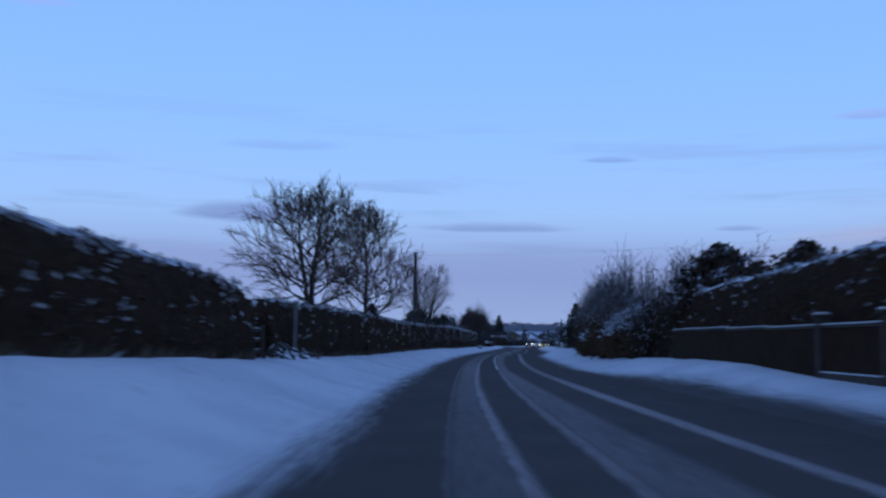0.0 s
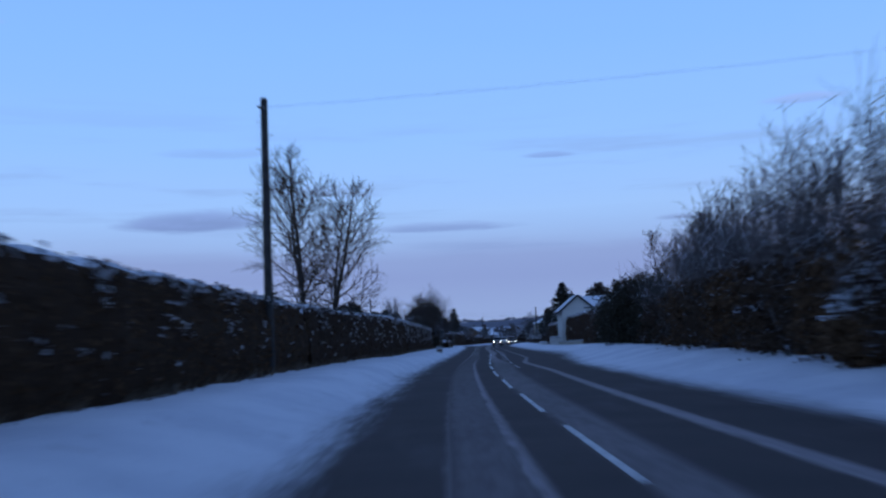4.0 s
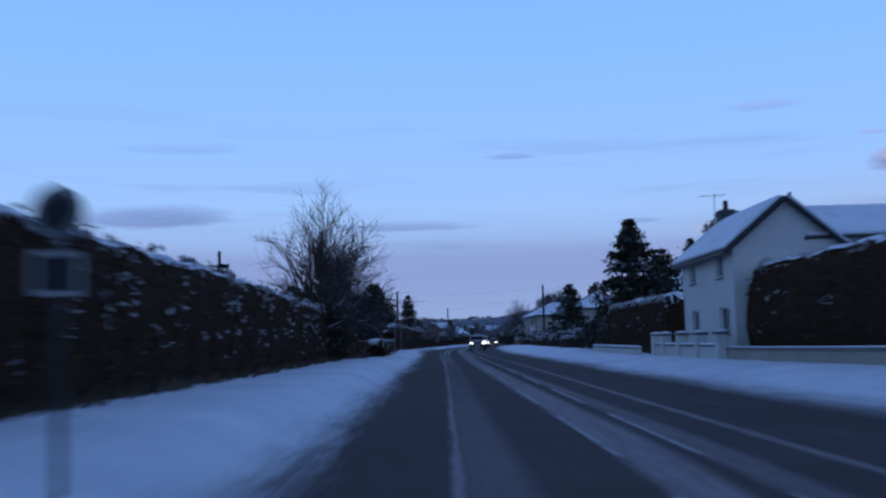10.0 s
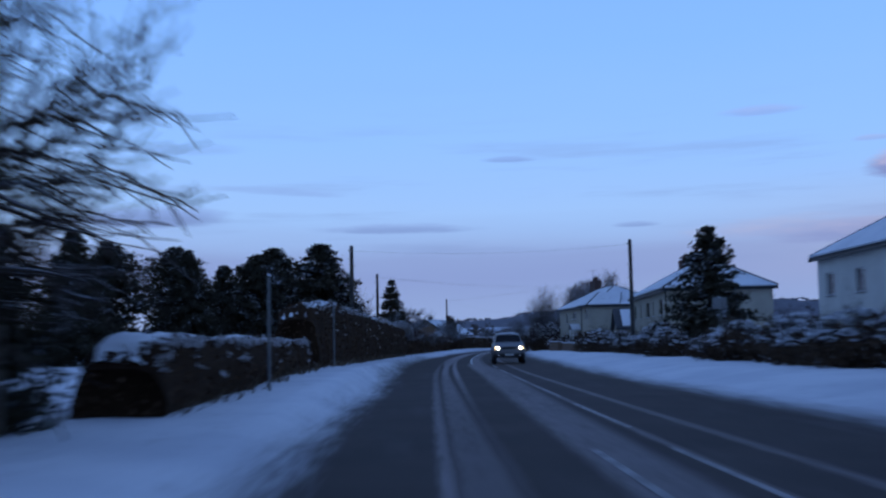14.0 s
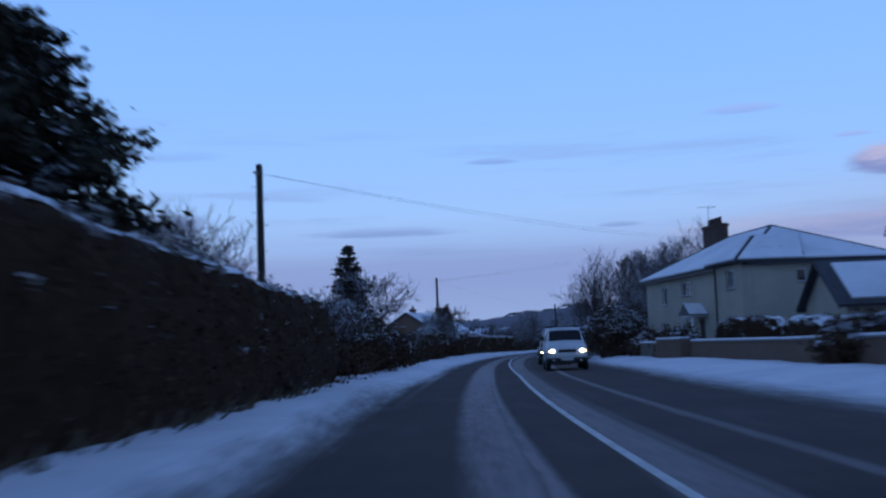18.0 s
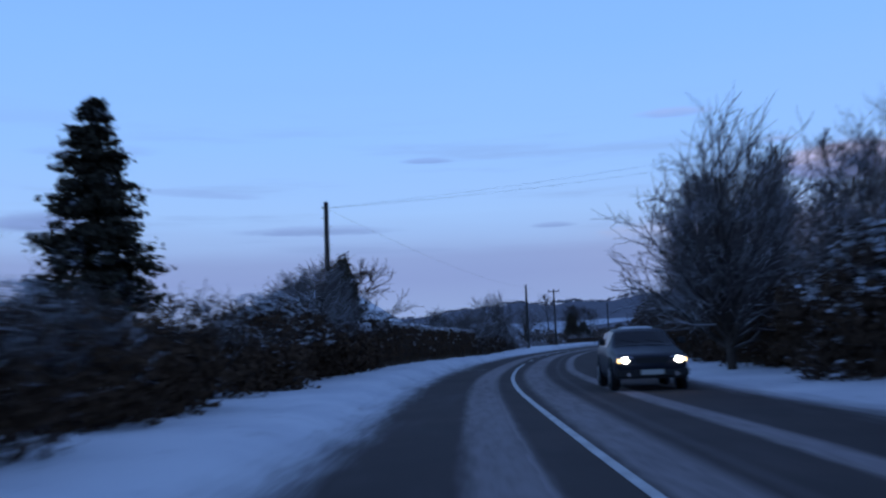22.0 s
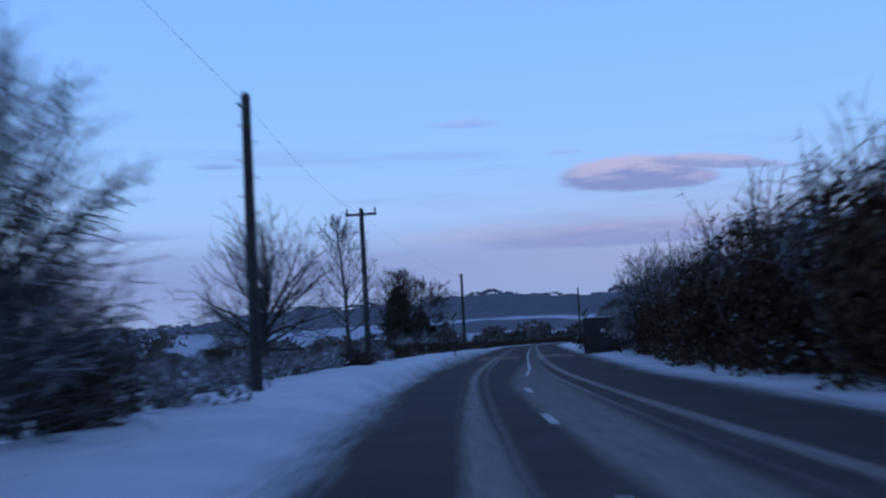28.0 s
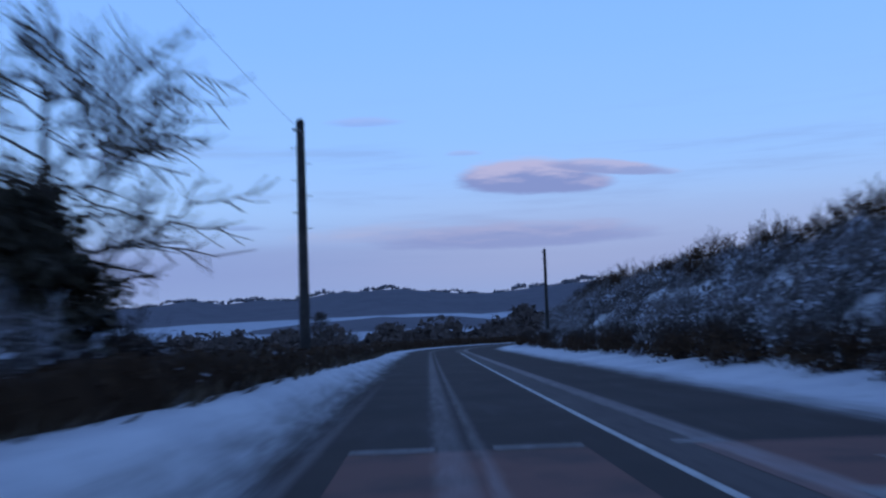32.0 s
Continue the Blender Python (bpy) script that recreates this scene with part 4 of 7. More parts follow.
# ---- bare trees ----
def grow(rng, height, spread, crown, limbs, r, lean=(0, 0), upright=0.5, subs=7, twigs=6, oval=1.0):
    big, small = [], []

    def run(p, dr, length, r0, r1, n, out, lift, wander):
        pts = [(p.copy(), r0)]
        for i in range(n):
            dr = dr + rng.normal(0, wander, 3)
            dr[2] += lift
            dr = dr / np.linalg.norm(dr)
            q = pts[-1][0] + dr * length / n
            rr = r0 + (r1 - r0) * (i + 1) / n
            out.append((pts[-1][0], q, pts[-1][1], rr))
            pts.append((q, rr))
        return pts, dr

    trunk, _ = run(np.zeros(3), np.array([lean[0], lean[1], 1.0]), height * 0.96, r, r * 0.10, 10, big, 0.06, 0.05)
    for i in range(limbs):
        t = crown + (0.96 - crown) * (i + rng.random() * 0.8) / limbs
        kk = min(t * 10, 9.99)
        a, b = trunk[int(kk)], trunk[int(kk) + 1]
        p = a[0] + (b[0] - a[0]) * (kk % 1)
        rr = (a[1] + (b[1] - a[1]) * (kk % 1)) * 0.42
        u = (t - crown) / (1 - crown)
        prof = max(0.16, (math.sin(math.pi * min(1, 0.22 + 0.78 * u) ** (0.8 * oval))) ** 0.7 * 0.95)
        ln = spread * prof * rng.uniform(0.8, 1.15)
        an = i * 2.4 + rng.normal(0, 0.4)
        tilt = (0.25 + 0.75 * u) * upright + 0.12
        dr = np.array([math.cos(an), math.sin(an), tilt * 1.3])
        dr /= np.linalg.norm(dr)
        limb, _ = run(p, dr, ln, max(rr, 0.02), 0.012, 6, big, 0.07 * upright * 2, 0.10)
        for j in range(subs):
            w = 0.2 + 0.8 * (j + rng.random()) / subs
            kk2 = min(w * 6, 5.99)
            a2, b2 = limb[int(kk2)], limb[int(kk2) + 1]
            p2 = a2[0] + (b2[0] - a2[0]) * (kk2 % 1)
            ax = b2[0] - a2[0]
            ax = ax / np.linalg.norm(ax)
            sd = np.cross(ax, rng.normal(0, 1, 3))
            sd /= np.linalg.norm(sd) + 1e-9
            d2 = ax * 0.75 + sd * 0.75
            l2 = (0.30 + 0.25 * (1 - w)) * ln * rng.uniform(0.7, 1.2) + 0.25
            br, _ = run(p2, d2 / np.linalg.norm(d2), l2, max(a2[1] * 0.5, 0.011), 0.007, 4, small, 0.07, 0.16)
            for m in range(twigs):
                w3 = (m + rng.random()) / twigs
                kk3 = min(0.6 + w3 * 3.4, 3.99)
                a3, b3 = br[int(kk3)], br[int(kk3) + 1]
                p3 = a3[0] + (b3[0] - a3[0]) * (kk3 % 1)
                ax3 = b3[0] - a3[0]
                ax3 = ax3 / np.linalg.norm(ax3)
                s3 = np.cross(ax3, rng.normal(0, 1, 3))
                d3 = ax3 * 0.8 + s3 / (np.linalg.norm(s3) + 1e-9) * 0.7
                run(p3, d3 / np.linalg.norm(d3), l2 * 0.42 * rng.uniform(0.6, 1.2), 0.0085, 0.005, 2, small, 0.09, 0.15)
    return big, small


def grow_fan(rng, height, spread, crown, limbs, r, lean, low, subs, twigs):
    """Limbs that rise from a low fork and fan out to a domed crown; the finer wood follows them outwards. low: the flattest limb's rise, in degrees."""
    big, small = [], []
    top = np.array([0.0, 0.0, 1.0])

    def run(p, dr, length, r0, r1, n, out, lift, wander):
        pts = [(p.copy(), r0)]
        for i in range(n):
            dr = dr + rng.normal(0, wander, 3) + top * lift
            dr = dr / np.linalg.norm(dr)
            q = pts[-1][0] + dr * length / n
            rr = r0 + (r1 - r0) * (i + 1) / n
            out.append((pts[-1][0], q, pts[-1][1], rr))
            pts.append((q, rr))
        return pts

    def on(pts, w):
        kk = min(w * (len(pts) - 1), len(pts) - 1.01)
        a, b = pts[int(kk)], pts[int(kk) + 1]
        ax = b[0] - a[0]
        return a[0] + ax * (kk % 1), ax / np.linalg.norm(ax), a[1]

    trunk = run(np.zeros(3), np.array([lean[0], lean[1], 1.0]), height * 0.86, r, r * 0.09, 10, big, 0.05, 0.05)
    mid, half = height * 0.5, np.array([spread, spread, height * 0.52])
    for i in range(limbs):
        u = (i + 0.5) / limbs
        el = radians(low + (84 - low) * u ** 0.85 + rng.normal(0, 4))
        an = i * 2.4 + rng.normal(0, 0.3)
        dr = np.array([math.cos(an) * math.cos(el), math.sin(an) * math.cos(el), math.sin(el)])
        p, _, rr = on(trunk, crown + 0.30 * u * rng.uniform(0.5, 1.0))
        e, o = dr / half, (p - [lean[0] * height * 0.5, lean[1] * height * 0.5, mid]) / half
        a, b, c = e @ e, 2 * e @ o, o @ o - 1
        ln = max(0.8, (-b + math.sqrt(max(b * b - 4 * a * c, 0.01))) / (2 * a)) * rng.uniform(0.84, 1.03)
        limb = run(p, dr - top * 0.10, ln, max(rr * 0.5, 0.025), 0.011, 7, big, 0.015, 0.09)
        for j in range(subs):
            w = 0.16 + 0.84 * (j + rng.random()) / subs
            p2, ax, r2 = on(limb, w)
            sd = np.cross(ax, rng.normal(0, 1, 3))
            d2 = ax * 0.95 + sd / (np.linalg.norm(sd) + 1e-9) * rng.uniform(0.45, 1.0)
            l2 = (0.20 + 0.34 * (1 - w)) * ln * rng.uniform(0.7, 1.25) + 0.3
            br = run(p2, d2 / np.linalg.norm(d2), l2, max(r2 * 0.55, 0.011), 0.007, 4, small, 0.05, 0.12)
            for m in range(twigs):
                p3, ax3, _ = on(br, 0.15 + 0.85 * (m + rng.random()) / twigs)
                s3 = np.cross(ax3, rng.normal(0, 1, 3))
                d3 = ax3 * 0.9 + s3 / (np.linalg.norm(s3) + 1e-9) * 0.75
                run(p3, d3 / np.linalg.norm(d3), l2 * 0.44 * rng.uniform(0.6, 1.25), 0.0085, 0.005, 2, small, 0.06, 0.15)
    return big, small


def wood_mesh(name, segs, n, mat, parent, label="", fat=1.0):
    A, B = np.array([s[0] for s in segs]), np.array([s[1] for s in segs])
    R0, R1 = np.array([s[2] for s in segs]) * fat, np.array([s[3] for s in segs]) * fat
    V, F = tubes(A, B, R0, R1, n)
    return mesh(name, V, F, mat, parent, label, smooth_=True)


def bare_tree(s, d, height, spread, crown, limbs, r, seed, label, mat="twig", lean=(0, 0), upright=0.5, subs=7, twigs=6, forks=1, dz=-0.1, ivy=0.0, oval=1.0, spray=0.28, name="bare_tree", ivy_w=1.0, fat=1.45, fan=None):
    rng = np.random.default_rng(seed)
    root = thing(name, stand(s, d, dz), label, "tree", "bare roadside trees")
    stem, big, small = [], [], []
    for i in range(forks):
        ln = lean if forks == 1 else (lean[0] + rng.normal(0, spray), lean[1] + rng.normal(0, spray))
        b, m = grow_fan(rng, height, spread, crown, limbs, r, ln, fan, subs, twigs) if fan is not None else grow(rng, height * (1 if i == 0 else rng.uniform(0.8, 0.98)), spread, crown, limbs, r * (1 if i == 0 else 0.8), ln, upright, subs, twigs, oval)
        stem += b[:10]
        big += b[10:]
        small += m
    wood_mesh("trunk", stem, 7, "bark", root)
    tagged(wood_mesh("branchwork", big, 5, "bark", root), kind="stuff")
    tagged(wood_mesh("crown", small, 3, mat, root, fat=fat), kind="stuff")
    if ivy:
        n = int(2200 * ivy * ivy_w)
        h = rng.random(n) ** 0.8 * ivy
        rad = ivy_w * (0.25 + 0.55 * np.sin(np.pi * np.clip(h / ivy * 0.9 + 0.1, 0, 1))) * (0.55 + 0.45 * rng.random(n)) * 0.95
        an = rng.random(n) * 2 * math.pi
        lump = 1.0 + 0.20 * np.sin(2 * an + 4.1 * h + seed) + 0.15 * np.sin(3 * an - 7.3 * h) + 0.10 * np.sin(11 * h + an)
        rad = rad * lump * np.where(rng.random(n) < 0.12, 1.0 + 0.45 * rng.random(n), 1.0)
        h = np.maximum(h + 0.30 * rng.normal(0, 1, n) * (h > 0.75 * ivy), 0.0)
        P = np.stack([np.cos(an) * rad + lean[0] * h, np.sin(an) * rad + lean[1] * h, h], 1)
        LV, LF = leaves(P, np.stack([np.cos(an), np.sin(an), 0 * an + 0.3], 1), 0.08, rng)
        tagged(mesh("ivy", LV, LF, "ivy", root, "dark ivy wrapped round the trunk"), kind="stuff")
    return root


def far_copy(src, s, d, yaw=0.0, scale=1.0, dz=-0.1, label=""):
    ob = copy_thing(src, stand(s, d, dz, yaw, scale))
    if label:
        ob["label"] = label
    return ob


bare_tree(43.6, -6.05, 7.4, 3.2, 0.30, 20, 0.19, 21, "bare spreading roadside tree forked low above the hedge", upright=0.5, forks=2, subs=9, twigs=8, spray=0.16)
T2 = bare_tree(62.0, -5.7, 8.9, 3.25, 0.24, 30, 0.18, 22, "bare oval-crowned tree standing in the hedge", upright=0.6, subs=11, twigs=10)
bare_tree(101.7, -6.1, 9.3, 2.5, 0.24, 20, 0.16, 23, "tall bare tree behind the hedge with upswept limbs", upright=0.7, forks=2, subs=8, twigs=7, spray=0.10, fat=1.05)
bare_tree(109.3, -6.0, 9.2, 2.6, 0.24, 20, 0.15, 24, "slim bare tree behind the hedge with level side branches", upright=0.55, forks=2, subs=8, twigs=7, spray=0.10, fat=1.05)
T8 = bare_tree(155.8, -6.9, 4.6, 1.5, 0.25, 26, 0.10, 25, "small round-crowned bare tree behind the hedge", fan=6, subs=9, twigs=8, fat=1.05, mat="frost")
bare_tree(196.3, -5.65, 7.2, 3.3, 0.2, 30, 0.2, 26, "round-crowned bare tree with fine twigs behind the hedge", fan=8, subs=9, twigs=7, fat=1.05)
bare_tree(219.2, -7.4, 7.7, 4.0, 0.34, 34, 0.22, 28, "bare tree with an ivy-clad trunk beside the gate", lean=(0.04, 0.0), fan=0, ivy=5.3, ivy_w=1.7, subs=12, twigs=9, fat=1.6)
T11 = bare_tree(315.2, -5.2, 4.4, 2.4, 0.35, 20, 0.13, 29, "bare arching garden tree over snowy shrubs", upright=0.3, subs=9, twigs=8, mat="frost")
T12 = bare_tree(362.0, -6.1, 4.5, 2.8, 0.3, 18, 0.14, 30, "thorny bare tree with an ivy-covered trunk", upright=0.14, ivy=4.3, subs=8, twigs=8)
far_copy(T11, 352.3, -5.1, 200, 0.72, label="bare arching garden tree over the hedge")
far_copy(T11, 357.5, -6.6, 130, 0.85, label="thorny bare tree with arching twigs")
far_copy(T8, 293, -9.5, 40, 1.0, label="frosted bare garden tree behind the hedge")
far_copy(T8, 298.5, -8.5, 100, 0.85, label="frosted bare garden tree behind the hedge")
# right side
RT1 = bare_tree(352.5, 8.1, 7.7, 2.75, 0.1, 34, 0.16, 31, "bare round-crowned tree with a dense brush of upright twigs", fan=34, subs=10, twigs=8, mat="frost")
far_copy(RT1, 352.8, 13.2, 70, 0.98)
far_copy(RT1, 352.3, 17.3, 160, 1.22)
RT3 = bare_tree(381.0, 11.1, 11.4, 2.9, 0.12, 22, 0.18, 32, "tall bare roadside tree powdered with snow", upright=0.95, forks=3, subs=8, twigs=8, mat="frost", spray=0.16)
for i, (s, d, k1) in enumerate(((389.5, 11.6, 0.92), (373.5, 12.0, 0.9), (367.0, 13.5, 0.85), (377.5, 14.5, 1.05), (385.5, 15.0, 1.15), (394.5, 12.8, 0.74), (362.5, 15.0, 0.9))):
    far_copy(RT3, s, d, 63 * i, k1)
far_copy(RT1, 398.0, 11.5, 150, 0.8)
far_copy(T2, 346.0, 19.0, 120, 0.85, label="bare tree behind the houses")
far_copy(T2, 352.0, 24.0, 50, 0.9, label="bare tree behind the houses")
far_copy(T2, 340.5, 24.0, 20, 0.8, label="bare tree behind the houses")
RB1 = bare_tree(116.0, 13.5, 8.2, 2.2, 0.15, 15, 0.13, 33, "bare birch-like tree behind the roadside shrubs", upright=1.2, forks=2, subs=6)
far_copy(RB1, 122.0, 14.5, 90, 1.0)
far_copy(RB1, 128.5, 14.0, 190, 0.95)
far_copy(RB1, 141.0, 14.0, 33, 0.75)
# valley end
VT1 = bare_tree(422.0, -6.7, 5.6, 2.3, 0.06, 34, 0.15, 34, "bare roadside tree with a dense rounded crown", fan=24, subs=10, twigs=9, fat=1.3, mat="frost")
VT2 = bare_tree(440.8, -6.15, 4.9, 2.3, 0.2, 26, 0.18, 35, "bare round-crowned tree at the edge of the field", fan=4, subs=8, twigs=7, dz=0.1, fat=1.0, mat="frost")
bare_tree(453.0, -5.35, 6.6, 2.0, 0.2, 22, 0.12, 36, "tall narrow bare tree beside a pole", upright=1.0, dz=0.1, subs=7, fat=1.0, mat="frost")
bare_tree(476.2, -6.05, 5.6, 2.2, 0.25, 22, 0.17, 37, "bare tree with a thick column of ivy round its trunk", upright=0.75, ivy=4.2, fat=1.2, subs=9, twigs=8, ivy_w=1.35)
bare_tree(484.8, -5.6, 5.4, 3.0, 0.28, 20, 0.17, 38, "crooked thorn tree with ivy round its base", upright=0.3, ivy=2.8, subs=9, twigs=8, ivy_w=1.6)
far_copy(VT1, 291.4, -8.2, 20, 0.82, label="frosted bare garden tree behind the hedge")
far_copy(VT1, 297.0, -9.2, 110, 0.98, label="frosted bare garden tree behind the hedge")
far_copy(VT2, 428.5, -8.5, 90, 0.85)
far_copy(VT1, 464.0, 9.3, 40, 0.95, label="bare snow-dusted tree above the roadside thicket")
for i, (s, d, k1) in enumerate(((300, -19, 1.0), (520, -26, 0.8), (536, -48, 0.9), (560, -30, 0.7), (600, -20, 0.9), (470, -42, 0.8), (590, -60, 1.1), (640, -36, 1.0))):
    far_copy(VT2 if i % 2 else T2, s, d, 50 * i, k1 * 0.75, dz=0.0, label="bare tree out in the snowy fields")


# ---- shrubs and thickets ----
def shrub(s, d, rx, ry, h, seed, label, mat="hedge", stems=26, leafy=1.0, dz=-0.05, name="shrub", stem_mat="twig", snow=False, low=0.9, group=""):
    """A bush: stems from the base, twigs, and clumps of small leaves with gaps."""
    rng = np.random.default_rng(seed)
    root = thing(name, stand(s, d, dz), label, "shrub", group or label)
    A, B, R0, R1 = [], [], [], []
    tips = []
    for i in range(stems):
        an, rad = rng.random() * 6.283, rng.random() ** 0.6
        tip = np.array([math.cos(an) * rx * rad, math.sin(an) * ry * rad, h * (1.03 - 0.45 * rad ** 2) * rng.uniform(0.75, 1.08)])
        b0 = np.array([math.cos(an) * rx * 0.35 * rad, math.sin(an) * ry * 0.35 * rad, 0])
        mid = b0 * 0.5 + tip * 0.5 + rng.normal(0, 0.12, 3) + [0, 0, h * 0.08]
        for p, q, r0, r1 in ((b0, mid, 0.035, 0.02), (mid, tip, 0.02, 0.008)):
            A.append(p); B.append(q); R0.append(r0); R1.append(r1)
        tips.append(tip)
        for j in range(7):
            w = rng.uniform(0.25, 1.0)
            p = mid + (tip - mid) * w if w > 0.3 else b0 + (mid - b0) * (0.5 + w)
            q = p + rng.normal(0, 0.22, 3) * [1, 1, 0.7] * (0.6 + 0.25 * h) + [0, 0, 0.12 * h]
            A.append(p); B.append(q); R0.append(0.009); R1.append(0.005)
            for _ in range(2):
                p2 = p + (q - p) * rng.uniform(0.4, 1)
                A.append(p2); B.append(p2 + rng.normal(0, 0.12, 3) * (0.6 + 0.2 * h) + [0, 0, 0.1]); R0.append(0.007); R1.append(0.004)
    V, F = tubes(A, B, np.array(R0) * 1.25, np.array(R1) * 1.25, 3)
    tagged(mesh("stemwork", V, F, stem_mat, root), kind="stuff")
    if leafy > 0:
        nc = int(34 * leafy * max(1, rx * ry))
        an, rad, hz = rng.random(nc) * 6.283, rng.random(nc) ** 0.45, rng.random(nc)
        C = np.stack([np.cos(an) * rx * rad, np.sin(an) * ry * rad, h * (0.05 + low * hz) * (1.0 - 0.4 * rad ** 2)], 1)
        per = 36
        P = np.repeat(C, per, 0) + rng.normal(0, 0.20, (nc * per, 3)) * [1, 1, 0.7]
        P[:, 2] = np.maximum(P[:, 2], 0.02)
        N = P - np.array([0, 0, h * 0.35])
        N = N / (np.linalg.norm(N, axis=1)[:, None] + 1e-9)
        LV, LF = leaves(P, N, 0.078, rng, 0.7)
        tagged(mesh("foliage", LV, LF, mat, root), kind="stuff")
    if snow:
        nc = int(46 * max(1, rx * ry))
        an, rad = rng.random(nc) * 6.283, rng.random(nc) ** 0.6
        C = np.stack([np.cos(an) * rx * rad, np.sin(an) * ry * rad, h * (1.0 - 0.48 * rad ** 2) * rng.uniform(0.78, 1.02, nc)], 1)
        wide = rng.uniform(0.04, 0.16, nc)
        P = np.repeat(C, 22, 0) + rng.normal(0, 1, (nc * 22, 3)) * np.repeat(wide, 22)[:, None] * [1, 1, 0.28]
        LV, LF = leaves(P, np.tile([0, 0, 1.0], (len(P), 1)), 0.062, rng, 0.35)
        tagged(mesh("clinging_snow", LV, LF, "snow", root, "small pads of snow on the branches"), kind="stuff")
    return root


G = "bare twiggy roadside shrub with a dark leafy base"
E1 = shrub(49.0, 10.6, 1.6, 1.5, 3.6, 41, "dark evergreen shrub flecked with snow", "laden", 20, 1.3)
far_copy(E1, 44.8, 12.2, 30, 1.25)
B1 = shrub(66.5, 9.9, 2.3, 1.8, 6.2, 42, "tall twiggy shrub, brown and dense below", "brown", 60, 1.3, stem_mat="frost", low=0.58)
far_copy(B1, 60.0, 10.4, 70, 0.8)
far_copy(E1, 63.3, 9.2, 60, 0.85)
far_copy(E1, 69.5, 9.3, 200, 0.9)
far_copy(E1, 54.5, 10.0, 120, 0.95)
far_copy(B1, 72.5, 10.4, 140, 0.85)
FB = shrub(57.5, 9.6, 1.9, 1.6, 2.9, 61, "frosted thorn bush with a brown leafy foot", "brown", 46, 1.7, stem_mat="rime", snow=True, low=0.55)
far_copy(FB, 62.0, 9.4, 80, 1.0)
far_copy(FB, 76.0, 9.5, 160, 0.95)
far_copy(FB, 81.5, 9.6, 250, 0.85)
FT = shrub(53.5, 11.6, 1.7, 1.5, 5.0, 62, "tall spray of fine bare frosted twigs behind the hedge", "laden", 70, 0.4, stem_mat="frost", low=0.5)
far_copy(FT, 58.5, 12.0, 100, 1.05)
far_copy(FT, 93.0, 11.8, 200, 1.0)
far_copy(FT, 104.0, 12.4, 290, 1.05)
B2 = shrub(79.0, 10.3, 2.3, 1.7, 5.6, 43, G, "laden", 60, 1.2, stem_mat="frost", low=0.56)
for i, (s, d, k1) in enumerate(((84, 10.6, 1.0), (89.5, 10.3, 1.08), (95, 10.8, 0.95), (100.5, 10.8, 1.0), (106, 11.0, 0.92), (111.5, 11.0, 0.85))):
    far_copy(B2 if i % 2 else B1, s, d, 67 * i, k1)
shrub(216.2, -6.6, 1.5, 1.3, 2.9, 59, "dense brown bush at the end of the hedge", "brown", 24, 2.4)
HO = shrub(123.5, 11.3, 2.6, 2.0, 4.6, 44, "dense dark holly bush", "conifer", 24, 2.6)
far_copy(HO, 219.6, -6.9, 40, 0.78, label="dark bush under an ivy-clad tree")
far_copy(HO, 203.5, -7.4, 30, 0.95, label="dense brown-black evergreen bush behind the hedge")
for i, (s, d, k1) in enumerate(((286.5, -6.9, 0.78), (290.5, -6.7, 0.72), (295.5, -6.6, 0.62))):
    far_copy(HO, s, d, 80 * i, k1, label="dark evergreen bush rising behind the hedge")
far_copy(HO, 197.0, -6.6, 10, 0.78, label="dark round bush under a bare tree")
far_copy(HO, 118.5, 11.6, 120, 0.85)
far_copy(HO, 130.0, 12.2, 60, 1.0)
far_copy(HO, 134.5, 12.0, 200, 1.1)
B3 = shrub(140.5, 11.8, 2.0, 1.6, 3.4, 45, "snow-laden shrub beside the footway", "laden", 30, 1.0, stem_mat="frost")
for i, (s, d, k1) in enumerate(((146, 11.8, 1.0), (151, 12.2, 1.1), (148.5, 14.2, 1.3), (155, 14.4, 1.35))):
    far_copy(B3, s, d, 77 * i, k1)
# gardens between the houses
for i, (s, d, k1) in enumerate(((218.5, 12.0, 0.75), (223, 11.8, 0.7), (227.5, 12.2, 0.72), (231.5, 12.4, 0.6))):
    far_copy((B3, E1)[i % 2], s, d, 90 * i, k1)
B4 = shrub(234.5, 11.6, 1.5, 1.1, 1.7, 46, "low garden shrub heaped with snow", "laden", 18, 1.4, snow=True)
for i, s in enumerate((238, 241.5, 245, 249, 253, 257, 261, 265, 269.5, 274, 278, 282.5, 287)):
    far_copy(B4, s, 11.7 + 0.5 * math.sin(i * 2.1), 53 * i, 0.85 + 0.22 * math.sin(i * 1.3))
B5 = shrub(294.0, 11.6, 1.3, 1.0, 1.5, 47, "clipped garden bush under a lid of snow", "hedge", 14, 2.2, snow=True)
for i, s in enumerate((317.8, 320.4, 323.2, 325.8)):
    far_copy(B5, s, 10.4 + 0.4 * math.sin(i * 1.7), 61 * i, 0.9 + 0.2 * math.sin(i * 2.3))
B6 = shrub(331.5, 7.8, 1.65, 1.6, 3.3, 48, "broad evergreen bush loaded with snow", "laden", 20, 2.2, snow=True)
far_copy(B6, 337.5, 10.0, 70, 0.95)
far_copy(B6, 342.5, 9.5, 170, 1.1)
far_copy(B6, 326.5, 10.8, 20, 0.45, label="small clipped bush under snow")
